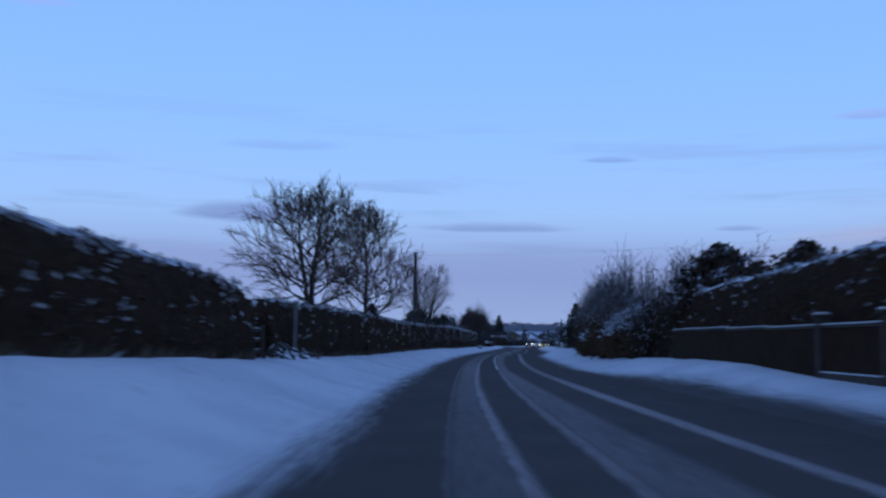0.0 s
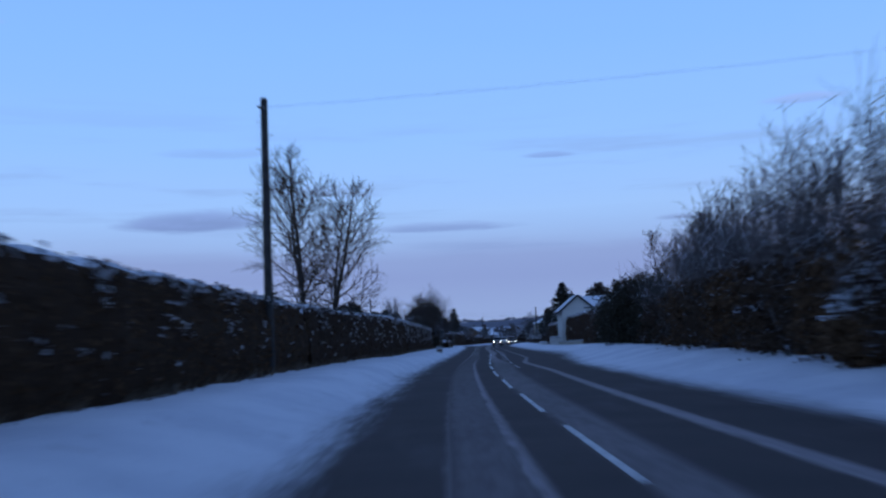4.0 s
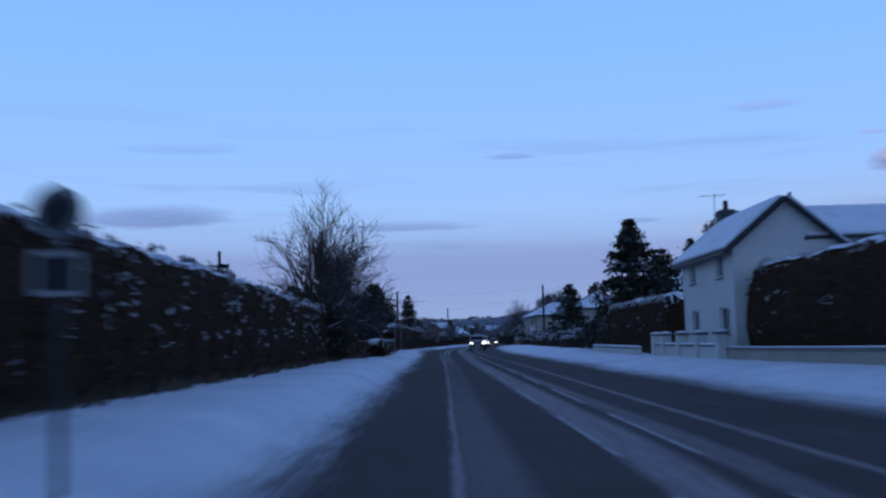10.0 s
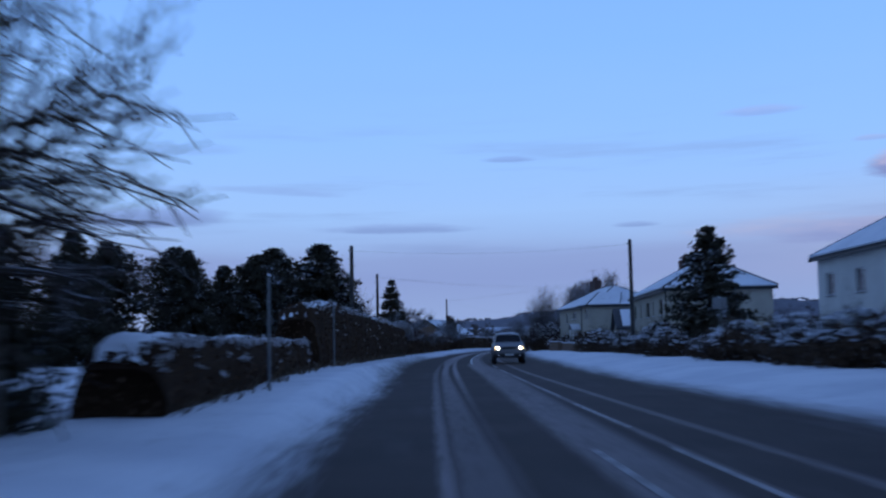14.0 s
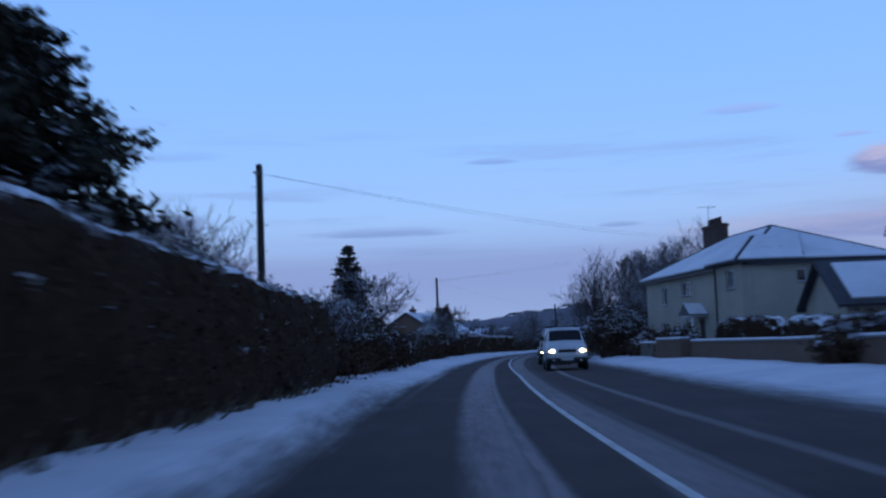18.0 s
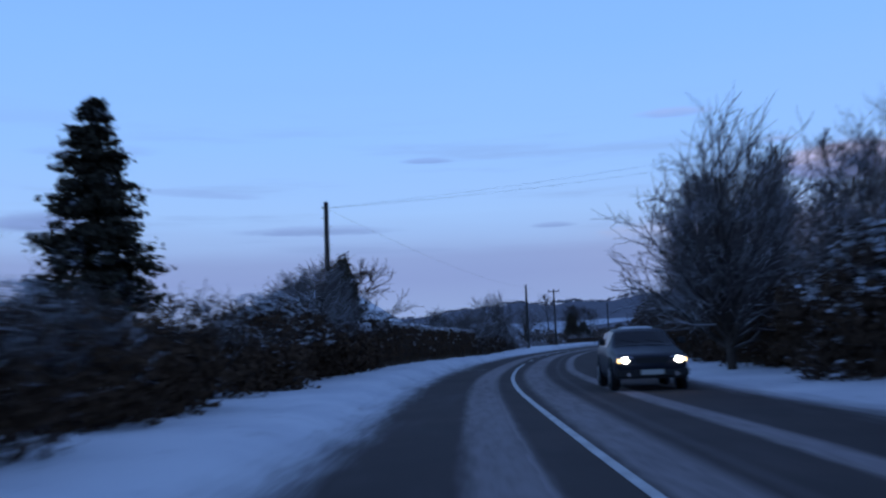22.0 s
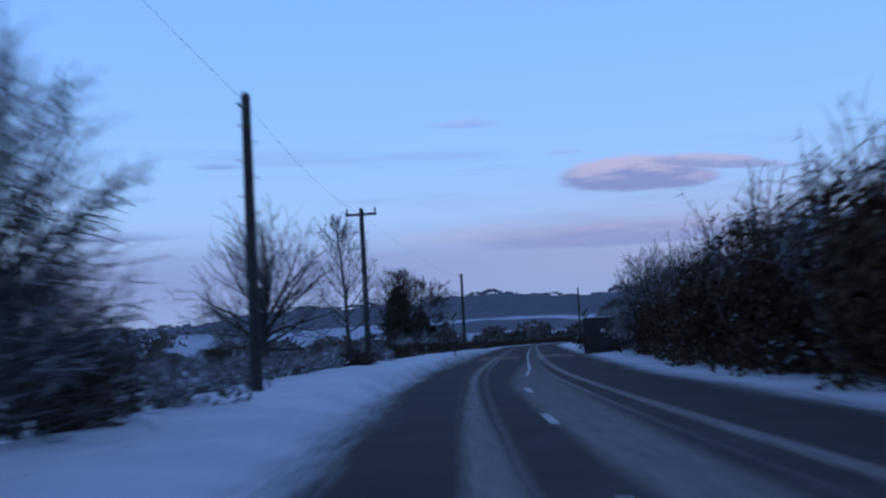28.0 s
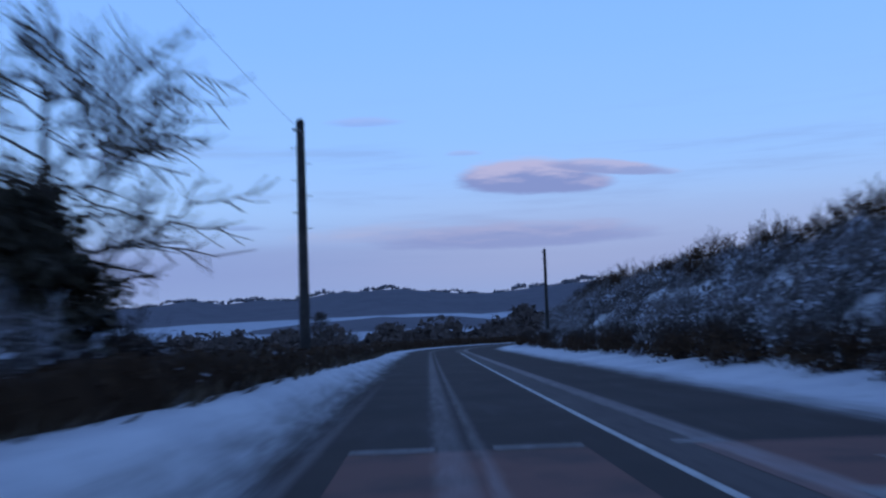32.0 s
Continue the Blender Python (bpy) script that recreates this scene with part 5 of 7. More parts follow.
# left side gardens
S1 = shrub(298.0, -5.0, 1.7, 1.2, 2.6, 49, "overgrown garden shrub hung with snow", "hedge", 30, 1.5, stem_mat="frost")
for i, (s, d, k1) in enumerate(((302.5, -5.3, 1.0), (306.5, -5.0, 0.95), (311, -5.6, 1.05), (328.5, -5.4, 0.85), (333, -5.2, 0.75), (341, -6.0, 0.9), (347, -6.0, 0.85))):
    far_copy(S1, s, d, 71 * i, k1)
S2 = shrub(316.0, -4.7, 1.5, 1.1, 2.1, 50, "dark leafy garden bush behind the verge", "hedge", 20, 2.0)
for i, (s, d, k1) in enumerate(((309, -4.6, 0.9), (320.5, -4.9, 0.9), (336.5, -5.2, 0.9), (344, -5.0, 0.8), (350.5, -5.2, 0.95), (354.5, -4.9, 0.9), (357.8, -5.0, 0.95))):
    far_copy(S2, s, d, 47 * i, k1)
shrub(321.6, -4.9, 0.9, 0.8, 1.5, 51, "small conifer bush buried in snow", "laden", 10, 1.6, snow=True)


def buried_bush(s, d, rx, ry, h, seed, label):
    """A bush bowed under a blanket of snow, its leaves showing at the foot and through holes."""
    root = shrub(s, d, rx * 0.8, ry * 0.8, h * 0.8, seed, label, "laden", 22, 1.2)
    n, m = 22, 44
    A, U = np.meshgrid(np.arange(m) / m * 2 * math.pi, np.linspace(0.0, 1.0, n), indexing="ij")
    ph = U * 1.22
    q = np.stack([np.cos(A) * U * 3, np.sin(A) * U * 3, U * 2], 2)
    lump = 1 + 0.13 * wavy(q, 1.3, seed) + 0.09 * wavy(q, 3.1, seed + 2) + 0.05 * wavy(q, 6.0, seed + 4)
    X, Y = np.sin(ph) * np.cos(A) * rx * lump, np.sin(ph) * np.sin(A) * ry * lump
    Z = h * (0.16 + 0.84 * np.cos(ph)) * lump - 0.30 * smooth(wavy(q, 4.3, seed + 7), 0.25, 0.6) * (U > 0.15)
    i, j = np.meshgrid(np.arange(m), np.arange(n - 1), indexing="ij")
    a, b = i * n + j, ((i + 1) % m) * n + j
    F = np.stack([a, a + 1, b + 1, b], 2).reshape(-1, 4)
    mesh("snow_blanket", np.stack([X, Y, Z], 2).reshape(-1, 3), F, "snow", root, "thick blanket of snow bowing the bush", smooth_=True)
    return root


BB = buried_bush(326.0, -5.1, 0.95, 1.9, 1.8, 77, "garden bush buried under a thick blanket of snow")
far_copy(BB, 343.5, -6.6, 60, 0.55, label="low bush heaped with snow")
S9 = shrub(303.0, -5.9, 1.9, 1.6, 3.0, 58, "big dark evergreen garden bush flecked with snow", "hedge", 24, 2.6, snow=True)
for i, (s, d, k1) in enumerate(((306.3, -6.0, 1.05), (309.8, -5.9, 1.1), (313.2, -6.0, 1.15), (316.5, -6.2, 1.0), (323.5, -6.2, 0.8), (329, -6.4, 0.85), (333.5, -6.3, 0.75), (346.6, -5.75, 0.85), (349.4, -5.8, 0.9))):
    far_copy(S9, s, d, 64 * i, k1)
S3 = shrub(400.5, -5.6, 1.8, 1.4, 2.9, 52, "tangled brown roadside bramble and thorn, frosted on top", "laden", 64, 0.9, stem_mat="frost", low=0.6)
for i, (s, d, k1) in enumerate(((405, -6.2, 1.1), (409.5, -6.6, 1.25), (413.5, -6.9, 1.35), (417.5, -6.3, 1.0), (424.5, -6.0, 0.75), (403, -8.4, 1.3), (410, -9.4, 1.4))):
    far_copy(S3, s, d, 83 * i, k1)
S4 = shrub(428.0, -5.6, 1.6, 1.1, 0.9, 53, "low brambles poking through the snow", "rime", 22, 0.12, stem_mat="rime")
for i, (s, d, k1) in enumerate(((433.5, -6.3, 1.0), (437, -6.0, 0.9), (442.5, -6.2, 1.1), (447, -6.6, 1.0), (451.5, -6.2, 0.9), (455.5, -6.6, 1.05), (461, -6.0, 0.9), (465, -6.4, 1.1), (469, -6.2, 1.0), (472.5, -6.0, 1.0), (480, -5.8, 1.1), (489, -5.4, 0.9), (444, -9, 1.3), (452, -9.5, 1.4), (460, -9, 1.3), (467, -10, 1.3), (474, -9.5, 1.5), (458, -13, 1.4), (448, -13, 1.4))):
    far_copy(S4, s, d, 59 * i, k1)
# right-hand thicket and the bank
RS = "dense thicket of snow-dusted thorn on the roadside"
S5 = shrub(404.0, 9.9, 2.2, 1.7, 4.2, 54, RS, "laden", 44, 1.1, stem_mat="frost")
S6 = shrub(399.5, 9.6, 2.2, 1.6, 3.3, 55, "dark roadside thicket of holly and thorn", "hedge", 30, 2.0)
for i, (s, d, k1) in enumerate(((347.8, 11.0, 1.1), (352.2, 10.8, 1.05), (356.6, 10.6, 1.0), (361, 10.2, 0.9), (365, 9.8, 0.8), (372, 9.7, 0.85), (379, 9.8, 0.8), (386, 9.7, 0.85), (393, 9.8, 0.9), (409, 10.0, 1.05), (414, 9.6, 1.0), (418.5, 10.0, 1.1), (423, 9.7, 1.05), (427.5, 10.1, 1.12), (432, 9.7, 1.0), (436.5, 10.0, 1.1), (441, 9.7, 1.0), (445.5, 10.0, 1.05), (450, 9.7, 1.0), (454.5, 10.2, 1.1), (459, 9.9, 1.0), (464, 10.4, 1.1), (469, 10.0, 0.95))):
    far_copy((S5, S6)[i % 2], s, d, 97 * i, k1 * (1.28 if 418 < s < 448 else (1.13 if 395 < s < 470 else 1.0)))
for i, (s, d, k1) in enumerate(((497, -24, 0.95), (503, -22, 1.0), (509, -27, 1.0), (492, -28, 0.9), (500, -38, 1.2), (516, -44, 1.3), (536, -50, 1.4))):
    far_copy(S6, s, d, 97 * i, (k1 * 1.4, k1 * 1.1, k1 * 0.9), dz=-0.3, label="brown hedgerow thicket among the snowy fields")
S7 = shrub(486.0, 9.4, 1.6, 1.3, 1.5, 56, "tangle of frosted bramble on the snowy bank", "rime", 34, 0.5, stem_mat="rime")
rb = random.Random(5)
S8 = shrub(488.0, 14.0, 1.7, 1.4, 1.9, 57, "dark brush along the top of the bank", "hedge", 40, 0.7)
for i in range(84):
    s = 482 + 84 * (i + rb.random()) / 84
    far_copy(S7, s, 9.3 + rb.random() * 4.2, 37 * i, 0.6 + 0.4 * rb.random(), dz=-0.25)
for i in range(26):
    far_copy(S7, 479 + 20 * (i + rb.random()) / 26, 9.6 + rb.random() * 5.0, 51 * i, 0.6 + 0.4 * rb.random(), dz=-0.25)
for i, (s, d, k1) in enumerate(((452.5, -5.0, 0.5), (456, -5.4, 0.55), (459.5, -5.1, 0.5), (463.5, -5.3, 0.6), (467.5, -5.0, 0.6), (471.5, -5.2, 0.7), (475, -5.4, 0.85), (478.6, -5.2, 0.8), (481.6, -5.0, 0.85), (486.5, -5.0, 0.7), (446, -7.4, 0.6), (450, -8.2, 0.7), (455, -7.8, 0.7), (462, -8.4, 0.75), (468, -8, 0.7))):
    far_copy((S8, S4, S7)[i % 3], s, d, 71 * i, k1 * (1.0, 1.2, 1.1)[i % 3], label="dark brambles along the edge of the field" if i % 3 == 0 else "")
for s, d, k1 in ((475.6, 9.3, 1.5), (483.0, 9.9, 1.35), (479.6, 10.4, 1.4), (485.5, 9.5, 1.2)):
    far_copy(S7, s, d, 20 * s, k1, dz=-0.2)
for s, d, k1 in ((477.6, 7.3, 1.0), (480.0, 7.7, 0.95), (476.6, 8.6, 1.1)):
    far_copy(S8, s, d, 31 * s, k1, label="dark brush beside a roadside board")
for i in range(26):
    far_copy(S8, 485 + 3.2 * i, 8.7 + 0.5 * rb.random(), 77 * i, 0.55 + 0.2 * rb.random(), label="dark brush at the foot of the bank")
for i in range(16):
    far_copy(S8, 478 + 5.6 * i, 13.4 + 1.2 * rb.random(), 41 * i, 0.75 + 0.35 * rb.random())


# ---- woods far out: belts of trees across the fields, and a ragged line along the hill's crest ----
def far_wood(belts, label, tall, per, leaf, seed, mat="farwood"):
    rng = np.random.default_rng(seed)
    P, N = [], []
    for az0, r0, az1, r1, count, deep in belts:
        w = rng.random(count)
        az = np.radians(az0 + (az1 - az0) * w)
        r = r0 + (r1 - r0) * w + rng.normal(0, deep, count)
        xy = np.c_[95 + r * np.sin(az), 460 + r * np.cos(az)]
        z = terrain(xy)
        h = tall * rng.uniform(0.5, 1.15, count) * (0.8 + 0.3 * np.sin(w * 40))
        q = rng.random((count, per, 3))
        an, rad = q[..., 0] * 6.283, q[..., 1] ** 0.6 * h[:, None] * 0.5
        up = q[..., 2]
        rad = rad * np.sqrt(np.clip(1 - (up * 1.7 - 0.75) ** 2, 0.03, 1))
        P.append(np.stack([xy[:, None, 0] + np.cos(an) * rad, xy[:, None, 1] + np.sin(an) * rad, z[:, None] + up * h[:, None]], 2).reshape(-1, 3))
    P = np.concatenate(P)
    V, F = leaves(P, np.tile([0.0, -0.6, 0.5], (len(P), 1)), leaf, rng, 0.8)
    tagged(mesh("far_woods", V, F, mat), label, "woods", kind="stuff")


far_wood([(-55, 150, 2, 170, 110, 3), (-30, 270, 12, 290, 300, 10), (-60, 400, 10, 420, 260, 12), (17, 440, 21, 450, 60, 6), (30, 200, 37, 170, 60, 5)],
         "brown bare woods and hedgerows between snowy fields", 6.0, 44, 0.8, 71)
far_wood([(12, 300, 29, 285, 620, 12), (26, 262, 44, 240, 420, 9), (10, 430, 44, 400, 520, 14)], "belts of brown woodland across the valley floor", 8.5, 34, 0.95, 74)
far_wood([(-40, 540, 8, 560, 260, 14), (33, 520, 48, 500, 140, 14)], "distant brown woodland below the hills", 9.0, 30, 1.5, 72)
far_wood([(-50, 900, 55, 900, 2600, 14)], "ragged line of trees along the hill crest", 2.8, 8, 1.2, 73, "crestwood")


# ---- conifers ----
def conifer(s, d, h, w, seed, label, mat="conifer", gap=0.12, dens=1.0, pine=False, dz=-0.05):
    rng = np.random.default_rng(seed)
    root = thing("conifer", stand(s, d, dz), label, "tree", "garden conifers")
    bm = bmesh.new()
    rod(bm, (0, 0, 0), (0, 0, h * 0.97), 0.02 * h + 0.05, 0.015, 8)
    part("trunk", bm, "bark", root)
    A, B, P, N = [], [], [], []
    rows = int(h * 3.2)
    for i in range(rows):
        t = (i + rng.random() * 0.7) / rows
        z = h * (gap + (0.985 - gap) * t)
        if pine:
            ln = w * (0.55 + 0.45 * math.sin(math.pi * min(1, t * 1.05 + 0.12))) * (1.0 if t < 0.8 else (1 - t) * 3.4 + 0.25)
        else:
            ln = w * ((1 - t) ** 0.82 * 0.93 + 0.05)
        for j in range(8):
            if rng.random() < 0.12:
                continue
            an = i * 1.1 + j * 0.9 + rng.normal(0, 0.25)
            l = ln * rng.uniform(0.68, 1.12)
            dr = np.array([math.cos(an), math.sin(an), (0.28 if pine else 0.05) + 0.35 * (t - 0.4)])
            a0 = np.array([0, 0, z])
            b0 = a0 + dr * l
            A.append(a0); B.append(b0)
            n = int((18 + 40 * l) * dens)
            u = rng.random(n) ** 0.7
            q = a0 + (b0 - a0) * u[:, None] + rng.normal(0, 0.10 + 0.05 * l, (n, 3)) * [1, 1, 0.55]
            q[:, 2] -= 0.10 * u * l
            P.append(q)
            N.append(np.tile([dr[0] * 0.5, dr[1] * 0.5, 0.9], (n, 1)))
    A, B = np.array(A), np.array(B)
    V, F = tubes(A, B, np.full(len(A), 0.03), np.full(len(A), 0.008), 3)
    tagged(mesh("branchwork", V, F, "bark", root), kind="stuff")
    LV, LF = leaves(np.concatenate(P), np.concatenate(N), 0.13, rng, 0.6)
    tagged(mesh("foliage", LV, LF, mat, root), kind="stuff")
    return root


C = "dark conifer with a little snow in its branches"
conifer(223.0, 14.0, 9.5, 3.8, 61, "tall dark conifer with ragged branches behind the hedge", gap=0.1, dens=1.25)
conifer(213.0, 18.5, 8.6, 2.8, 63, "spreading snow-flecked pine behind the house", "laden", 0.3, 0.8, True)
PS = conifer(46.6, 11.4, 5.0, 1.75, 71, "rounded snow-laden evergreen above the hedge", "laden", 0.35, 0.9, True)
far_copy(PS, 38.8, 12.8, 80, 0.88)
CR2 = conifer(259.0, 13.8, 6.6, 3.1, 64, C, gap=0.06)
far_copy(CR2, 243.0, 20.5, 120, 1.35, label="dark conifer in a front garden")
conifer(262.0, 27.5, 11.5, 2.8, 69, "tall dark conifer behind the houses", gap=0.05)
CL = conifer(285.1, -9.4, 8.8, 5.5, 65, "broad dark garden conifer behind the hedge", gap=0.08, dens=1.5)
PL = conifer(289.0, -13.8, 8.8, 3.0, 66, "dark pine in a garden behind the hedge", gap=0.2, pine=True)
for i, (s, d, k1) in enumerate(((279.5, -13.0, 0.85), (274, -16.5, 0.85), (281.5, -19.5, 0.95), (291.5, -18.5, 0.9), (269, -20, 0.85), (262, -19.5, 0.85), (255, -21.5, 0.85), (248, -23.0, 0.9), (241, -22.5, 0.9), (234, -22.0, 0.85), (229, -19.5, 0.9))):
    far_copy((PL, CL)[i % 2], s, d, 70 * i, k1 if i % 2 == 0 else (k1 * 0.68, k1 * 0.68, k1))
conifer(354.5, -13.5, 10.3, 3.4, 67, "tall pointed dark conifer in a garden", gap=0.02, dens=1.5)
conifer(314.0, -6.0, 4.4, 1.0, 68, "slim pointed conifer among garden shrubs", gap=0.02, dens=1.2)
far_copy(CR2, 175.0, -22.0, 10, 1.1, label="dark conifer beyond the hedge")
far_copy(CR2, 205.0, -12.0, 10, 0.85, label="dark evergreen beside a bare tree")
far_copy(CR2, 60.0, 22.0, 10, 0.8, label="dark conifer behind the roadside shrubs")
far_copy(CR2, 52.0, 14.5, 70, 0.75, label="dark conifer behind a garden hedge")


# ---- poles and wires ----
def pole(s, d, top, label, arm=False, twin=False, lean=0.0, base=-0.4):
    g = at(s, d)
    root = thing("telegraph_pole", pose(g.x, g.y, g.z + base, 0, lean, turn(s)), label, "pole", "telegraph poles")
    h = top - g.z - base
    bm = bmesh.new()
    rod(bm, (0, 0, 0), (0, 0, h), 0.15, 0.105, 10)
    part("shaft", bm, "pole", root)
    bm = bmesh.new()
    rod(bm, (0, 0, h), (0, 0, h + 0.06), 0.12, 0.05, 10)
    part("cap", bm, "grey", root)
    for i in range(6):
        part("step", rod(bmesh.new(), (0.08, 0, h - 0.7 - 0.42 * i), (0.26 if i % 2 else -0.26, 0, h - 0.7 - 0.42 * i), 0.012, 0.012, 5), "grey", root)
    if arm:
        part("crossarm", boxes((-0.75, -0.16, h - 0.32, 0.75, -0.05, h - 0.20), bevel=0.01), "pole", root)
        for x in (-0.68, 0.68, 0.0):
            part("insulator", rod(bmesh.new(), (x, -0.1, h - 0.2), (x, -0.1, h + 0.06), 0.05, 0.035, 8), "trim", root)
    else:
        part("insulator", rod(bmesh.new(), (-0.12, 0, h - 0.22), (-0.2, 0, h - 0.22), 0.04, 0.04, 8), "trim", root)
        part("bracket", boxes((-0.02, -0.2, h - 0.3, 0.02, 0.2, h - 0.24)), "grey", root)
    return g.x, g.y, top


K = "dark creosoted wooden telegraph pole beside the road"
p1 = pole(90.6, -5.45, 8.9, K)
pg = pole(265.7, -4.9, 6.85, "wooden telegraph pole behind the clipped hedge")
ph = pole(296.6, -6.4, 7.3, "wooden telegraph pole at the end of the hedge")
pr = pole(272.0, 12.0, 7.5, "wooden telegraph pole in front of the houses")
pf = pole(365.8, -7.6, 7.9, "wooden telegraph pole behind an ivy-clad tree")
pa = pole(431.9, -4.5, 7.2, "wooden pole standing in the snowy verge", lean=-0.4)
pb = pole(457.3, -5.2, 7.8, "wooden pole with a crossarm and insulators", arm=True, lean=-0.6)
pc = pole(496.5, -3.0, 6.95, "wooden pole beside the field hedge")
pole(548.9, 9.2, 7.6, "wooden pole at the foot of the bank")
pole(224.0, -16.0, 8.2, "distant telegraph pole beyond the gardens")
ps = pole(205.0, 19.68, 8.94, "telegraph pole behind the house")
px = pole(86.0, 46.0, 12.5, "telegraph pole out in the fields")


def wire(a, b, sag, drop=0.25, n=14):
    a, b = Vector(a) - Vector((0, 0, drop)), Vector(b) - Vector((0, 0, drop))
    pts = [a.lerp(b, i / n) - Vector((0, 0, sag * 4 * (i / n) * (1 - i / n))) for i in range(n + 1)]
    side = (b - a).cross(Vector((0, 0, 1))).normalized()
    V = np.array([(p + (side * math.cos(w) + Vector((0, 0, math.sin(w)))) * 0.0045)[:] for p in pts for w in (0, math.pi / 2, math.pi, 1.5 * math.pi)])
    F = [[4 * i + j, 4 * i + (j + 1) % 4, 4 * i + 4 + (j + 1) % 4, 4 * i + 4 + j] for i in range(n) for j in range(4)]
    tagged(mesh("overhead_wire", V, F, "wire"), "thin sagging overhead telephone wire between poles", "wire", "overhead wires")


wire(p1, px, 0.8)
wire(pg, pr, 0.35)
wire(ph, (57.5, 326.0, 8.0), 0.35)
wire(ph, (57.5, 325.2, 7.8), 0.45)
wire(pf, (*rd(371, 15.0), 10.9), 0.25)
wire(pf, (*rd(372, 15.0), 10.6), 0.3)
wire(pa, pb, 0.4)
wire(pf, pa, 0.6)
wire(pb, pc, 0.5)


# ---- houses ----
def wall(root, name, a, b, z0, z1, holes, mat, thick=0.28):
    """A wall from a to b (outer face), with openings (u0, u1, v0, v1) cut through."""
    a, b = Vector((*a, 0)), Vector((*b, 0))
    L = (b - a).length
    us = sorted({0, L, *[h[0] for h in holes], *[h[1] for h in holes]})
    vs = sorted({z0, z1, *[h[2] for h in holes], *[h[3] for h in holes]})
    bm = bmesh.new()
    for u0, u1 in zip(us, us[1:]):
        for v0, v1 in zip(vs, vs[1:]):
            um, vm = (u0 + u1) / 2, (v0 + v1) / 2
            if not any(h[0] < um < h[1] and h[2] < vm < h[3] for h in holes):
                box(bm, u0, 0, v0, u1, thick, v1)
    bmesh.ops.remove_doubles(bm, verts=bm.verts, dist=0.0005)
    w = part(name, bm, mat, root)
    w.matrix_basis = Matrix.Translation(a) @ Matrix.Rotation(math.atan2((b - a).y, (b - a).x), 4, "Z")
    return w


def window(w, u0, u1, v0, v1, bars=1, mid=False, frame_mat="paint"):
    """A window set into a wall: frame, panes, sill."""
    t = 0.05
    root = w.parent
    fr = boxes((u0, 0.10, v0, u0 + t, 0.17, v1), (u1 - t, 0.10, v0, u1, 0.17, v1), (u0 + t, 0.10, v0, u1 - t, 0.17, v0 + t), (u0 + t, 0.10, v1 - t, u1 - t, 0.17, v1))
    win = part("window", fr, frame_mat, root, "white painted window" if frame_mat == "paint" else "dark framed window")
    win.matrix_basis = w.matrix_basis
    for i in range(bars + 1):
        xa, xb = u0 + t + (u1 - u0 - 2 * t) * i / (bars + 1), u0 + t + (u1 - u0 - 2 * t) * (i + 1) / (bars + 1)
        part("pane", boxes((xa + 0.012, 0.13, v0 + t, xb - 0.012, 0.142, v1 - t)), "glass", win)
        if i:
            part("glazing_bar", boxes((xa - 0.025, 0.105, v0 + t, xa + 0.025, 0.165, v1 - t)), frame_mat, win)
    if mid:
        z = v0 + (v1 - v0) * 0.55
        part("glazing_bar", boxes((u0 + t, 0.108, z - 0.02, u1 - t, 0.128, z + 0.02)), frame_mat, win)
    part("sill", boxes((u0 - 0.06, -0.06, v0 - 0.07, u1 + 0.06, 0.1, v0 - 0.002), bevel=0.01), "stone", win, "stone sill with a line of snow")
    part("sill_snow", boxes((u0 - 0.05, -0.055, v0 - 0.001, u1 + 0.05, 0.09, v0 + 0.03), bevel=0.012), "snow", win)


def slope(root, pts, name="roof", thick=0.14, snow=0.09, inset=0.10):
    """One pitch of a roof (outline in order, seen from above anticlockwise), with snow on it."""
    pts = [Vector(p) for p in pts]
    if (pts[1] - pts[0]).cross(pts[2] - pts[0]).z < 0:
        pts.reverse()
    n = (pts[1] - pts[0]).cross(pts[2] - pts[0]).normalized()

    def slab(ps, off, t):
        k2 = len(ps)
        V = [p + n * off for p in ps] + [p + n * (off + t) for p in ps]
        return V, [list(range(k2))[::-1], list(range(k2, 2 * k2))] + [[i, (i + 1) % k2, k2 + (i + 1) % k2, k2 + i] for i in range(k2)]
    V, F = slab(pts, 0.0, thick)
    r = mesh(name, [v[:] for v in V], F, "slate", root)
    c = sum(pts, Vector()) / len(pts)
    V, F = slab([p + (c - p).normalized() * inset for p in pts], thick + 0.004, snow)
    mesh("snow", [v[:] for v in V], F, "snow", r, "even blanket of snow on the roof")
    return r


def chimney(root, x, y, z0, z1, w=0.9, d=0.5, pots=3, mat="brick"):
    c = part("chimney", boxes((x - w / 2, y - d / 2, z0, x + w / 2, y + d / 2, z1), (x - w / 2 - 0.06, y - d / 2 - 0.06, z1 - 0.22, x + w / 2 + 0.06, y + d / 2 + 0.06, z1 - 0.06)), mat, root, "dark weathered chimney stack")
    for i in range(pots):
        f = (i + 0.5) / pots - 0.5
        a, b = (x + w * f, y) if w >= d else (x, y + d * f)
        part("pot", rod(bmesh.new(), (a, b, z1), (a, b, z1 + 0.42), 0.12, 0.10, 10), "brick", c, "clay chimney pot")


def aerial(root, x, y, z):
    bm = bmesh.new()
    rod(bm, (x, y, z), (x, y, z + 1.5), 0.02, 0.02, 6)
    rod(bm, (x - 0.7, y, z + 1.4), (x + 0.5, y, z + 1.45), 0.012, 0.012, 5)
    for i in range(6):
        rod(bm, (x - 0.6 + 0.2 * i, y - 0.2, z + 1.41), (x - 0.6 + 0.2 * i, y + 0.2, z + 1.41), 0.008, 0.008, 4)
    part("aerial", bm, "grey", root, "thin television aerial")


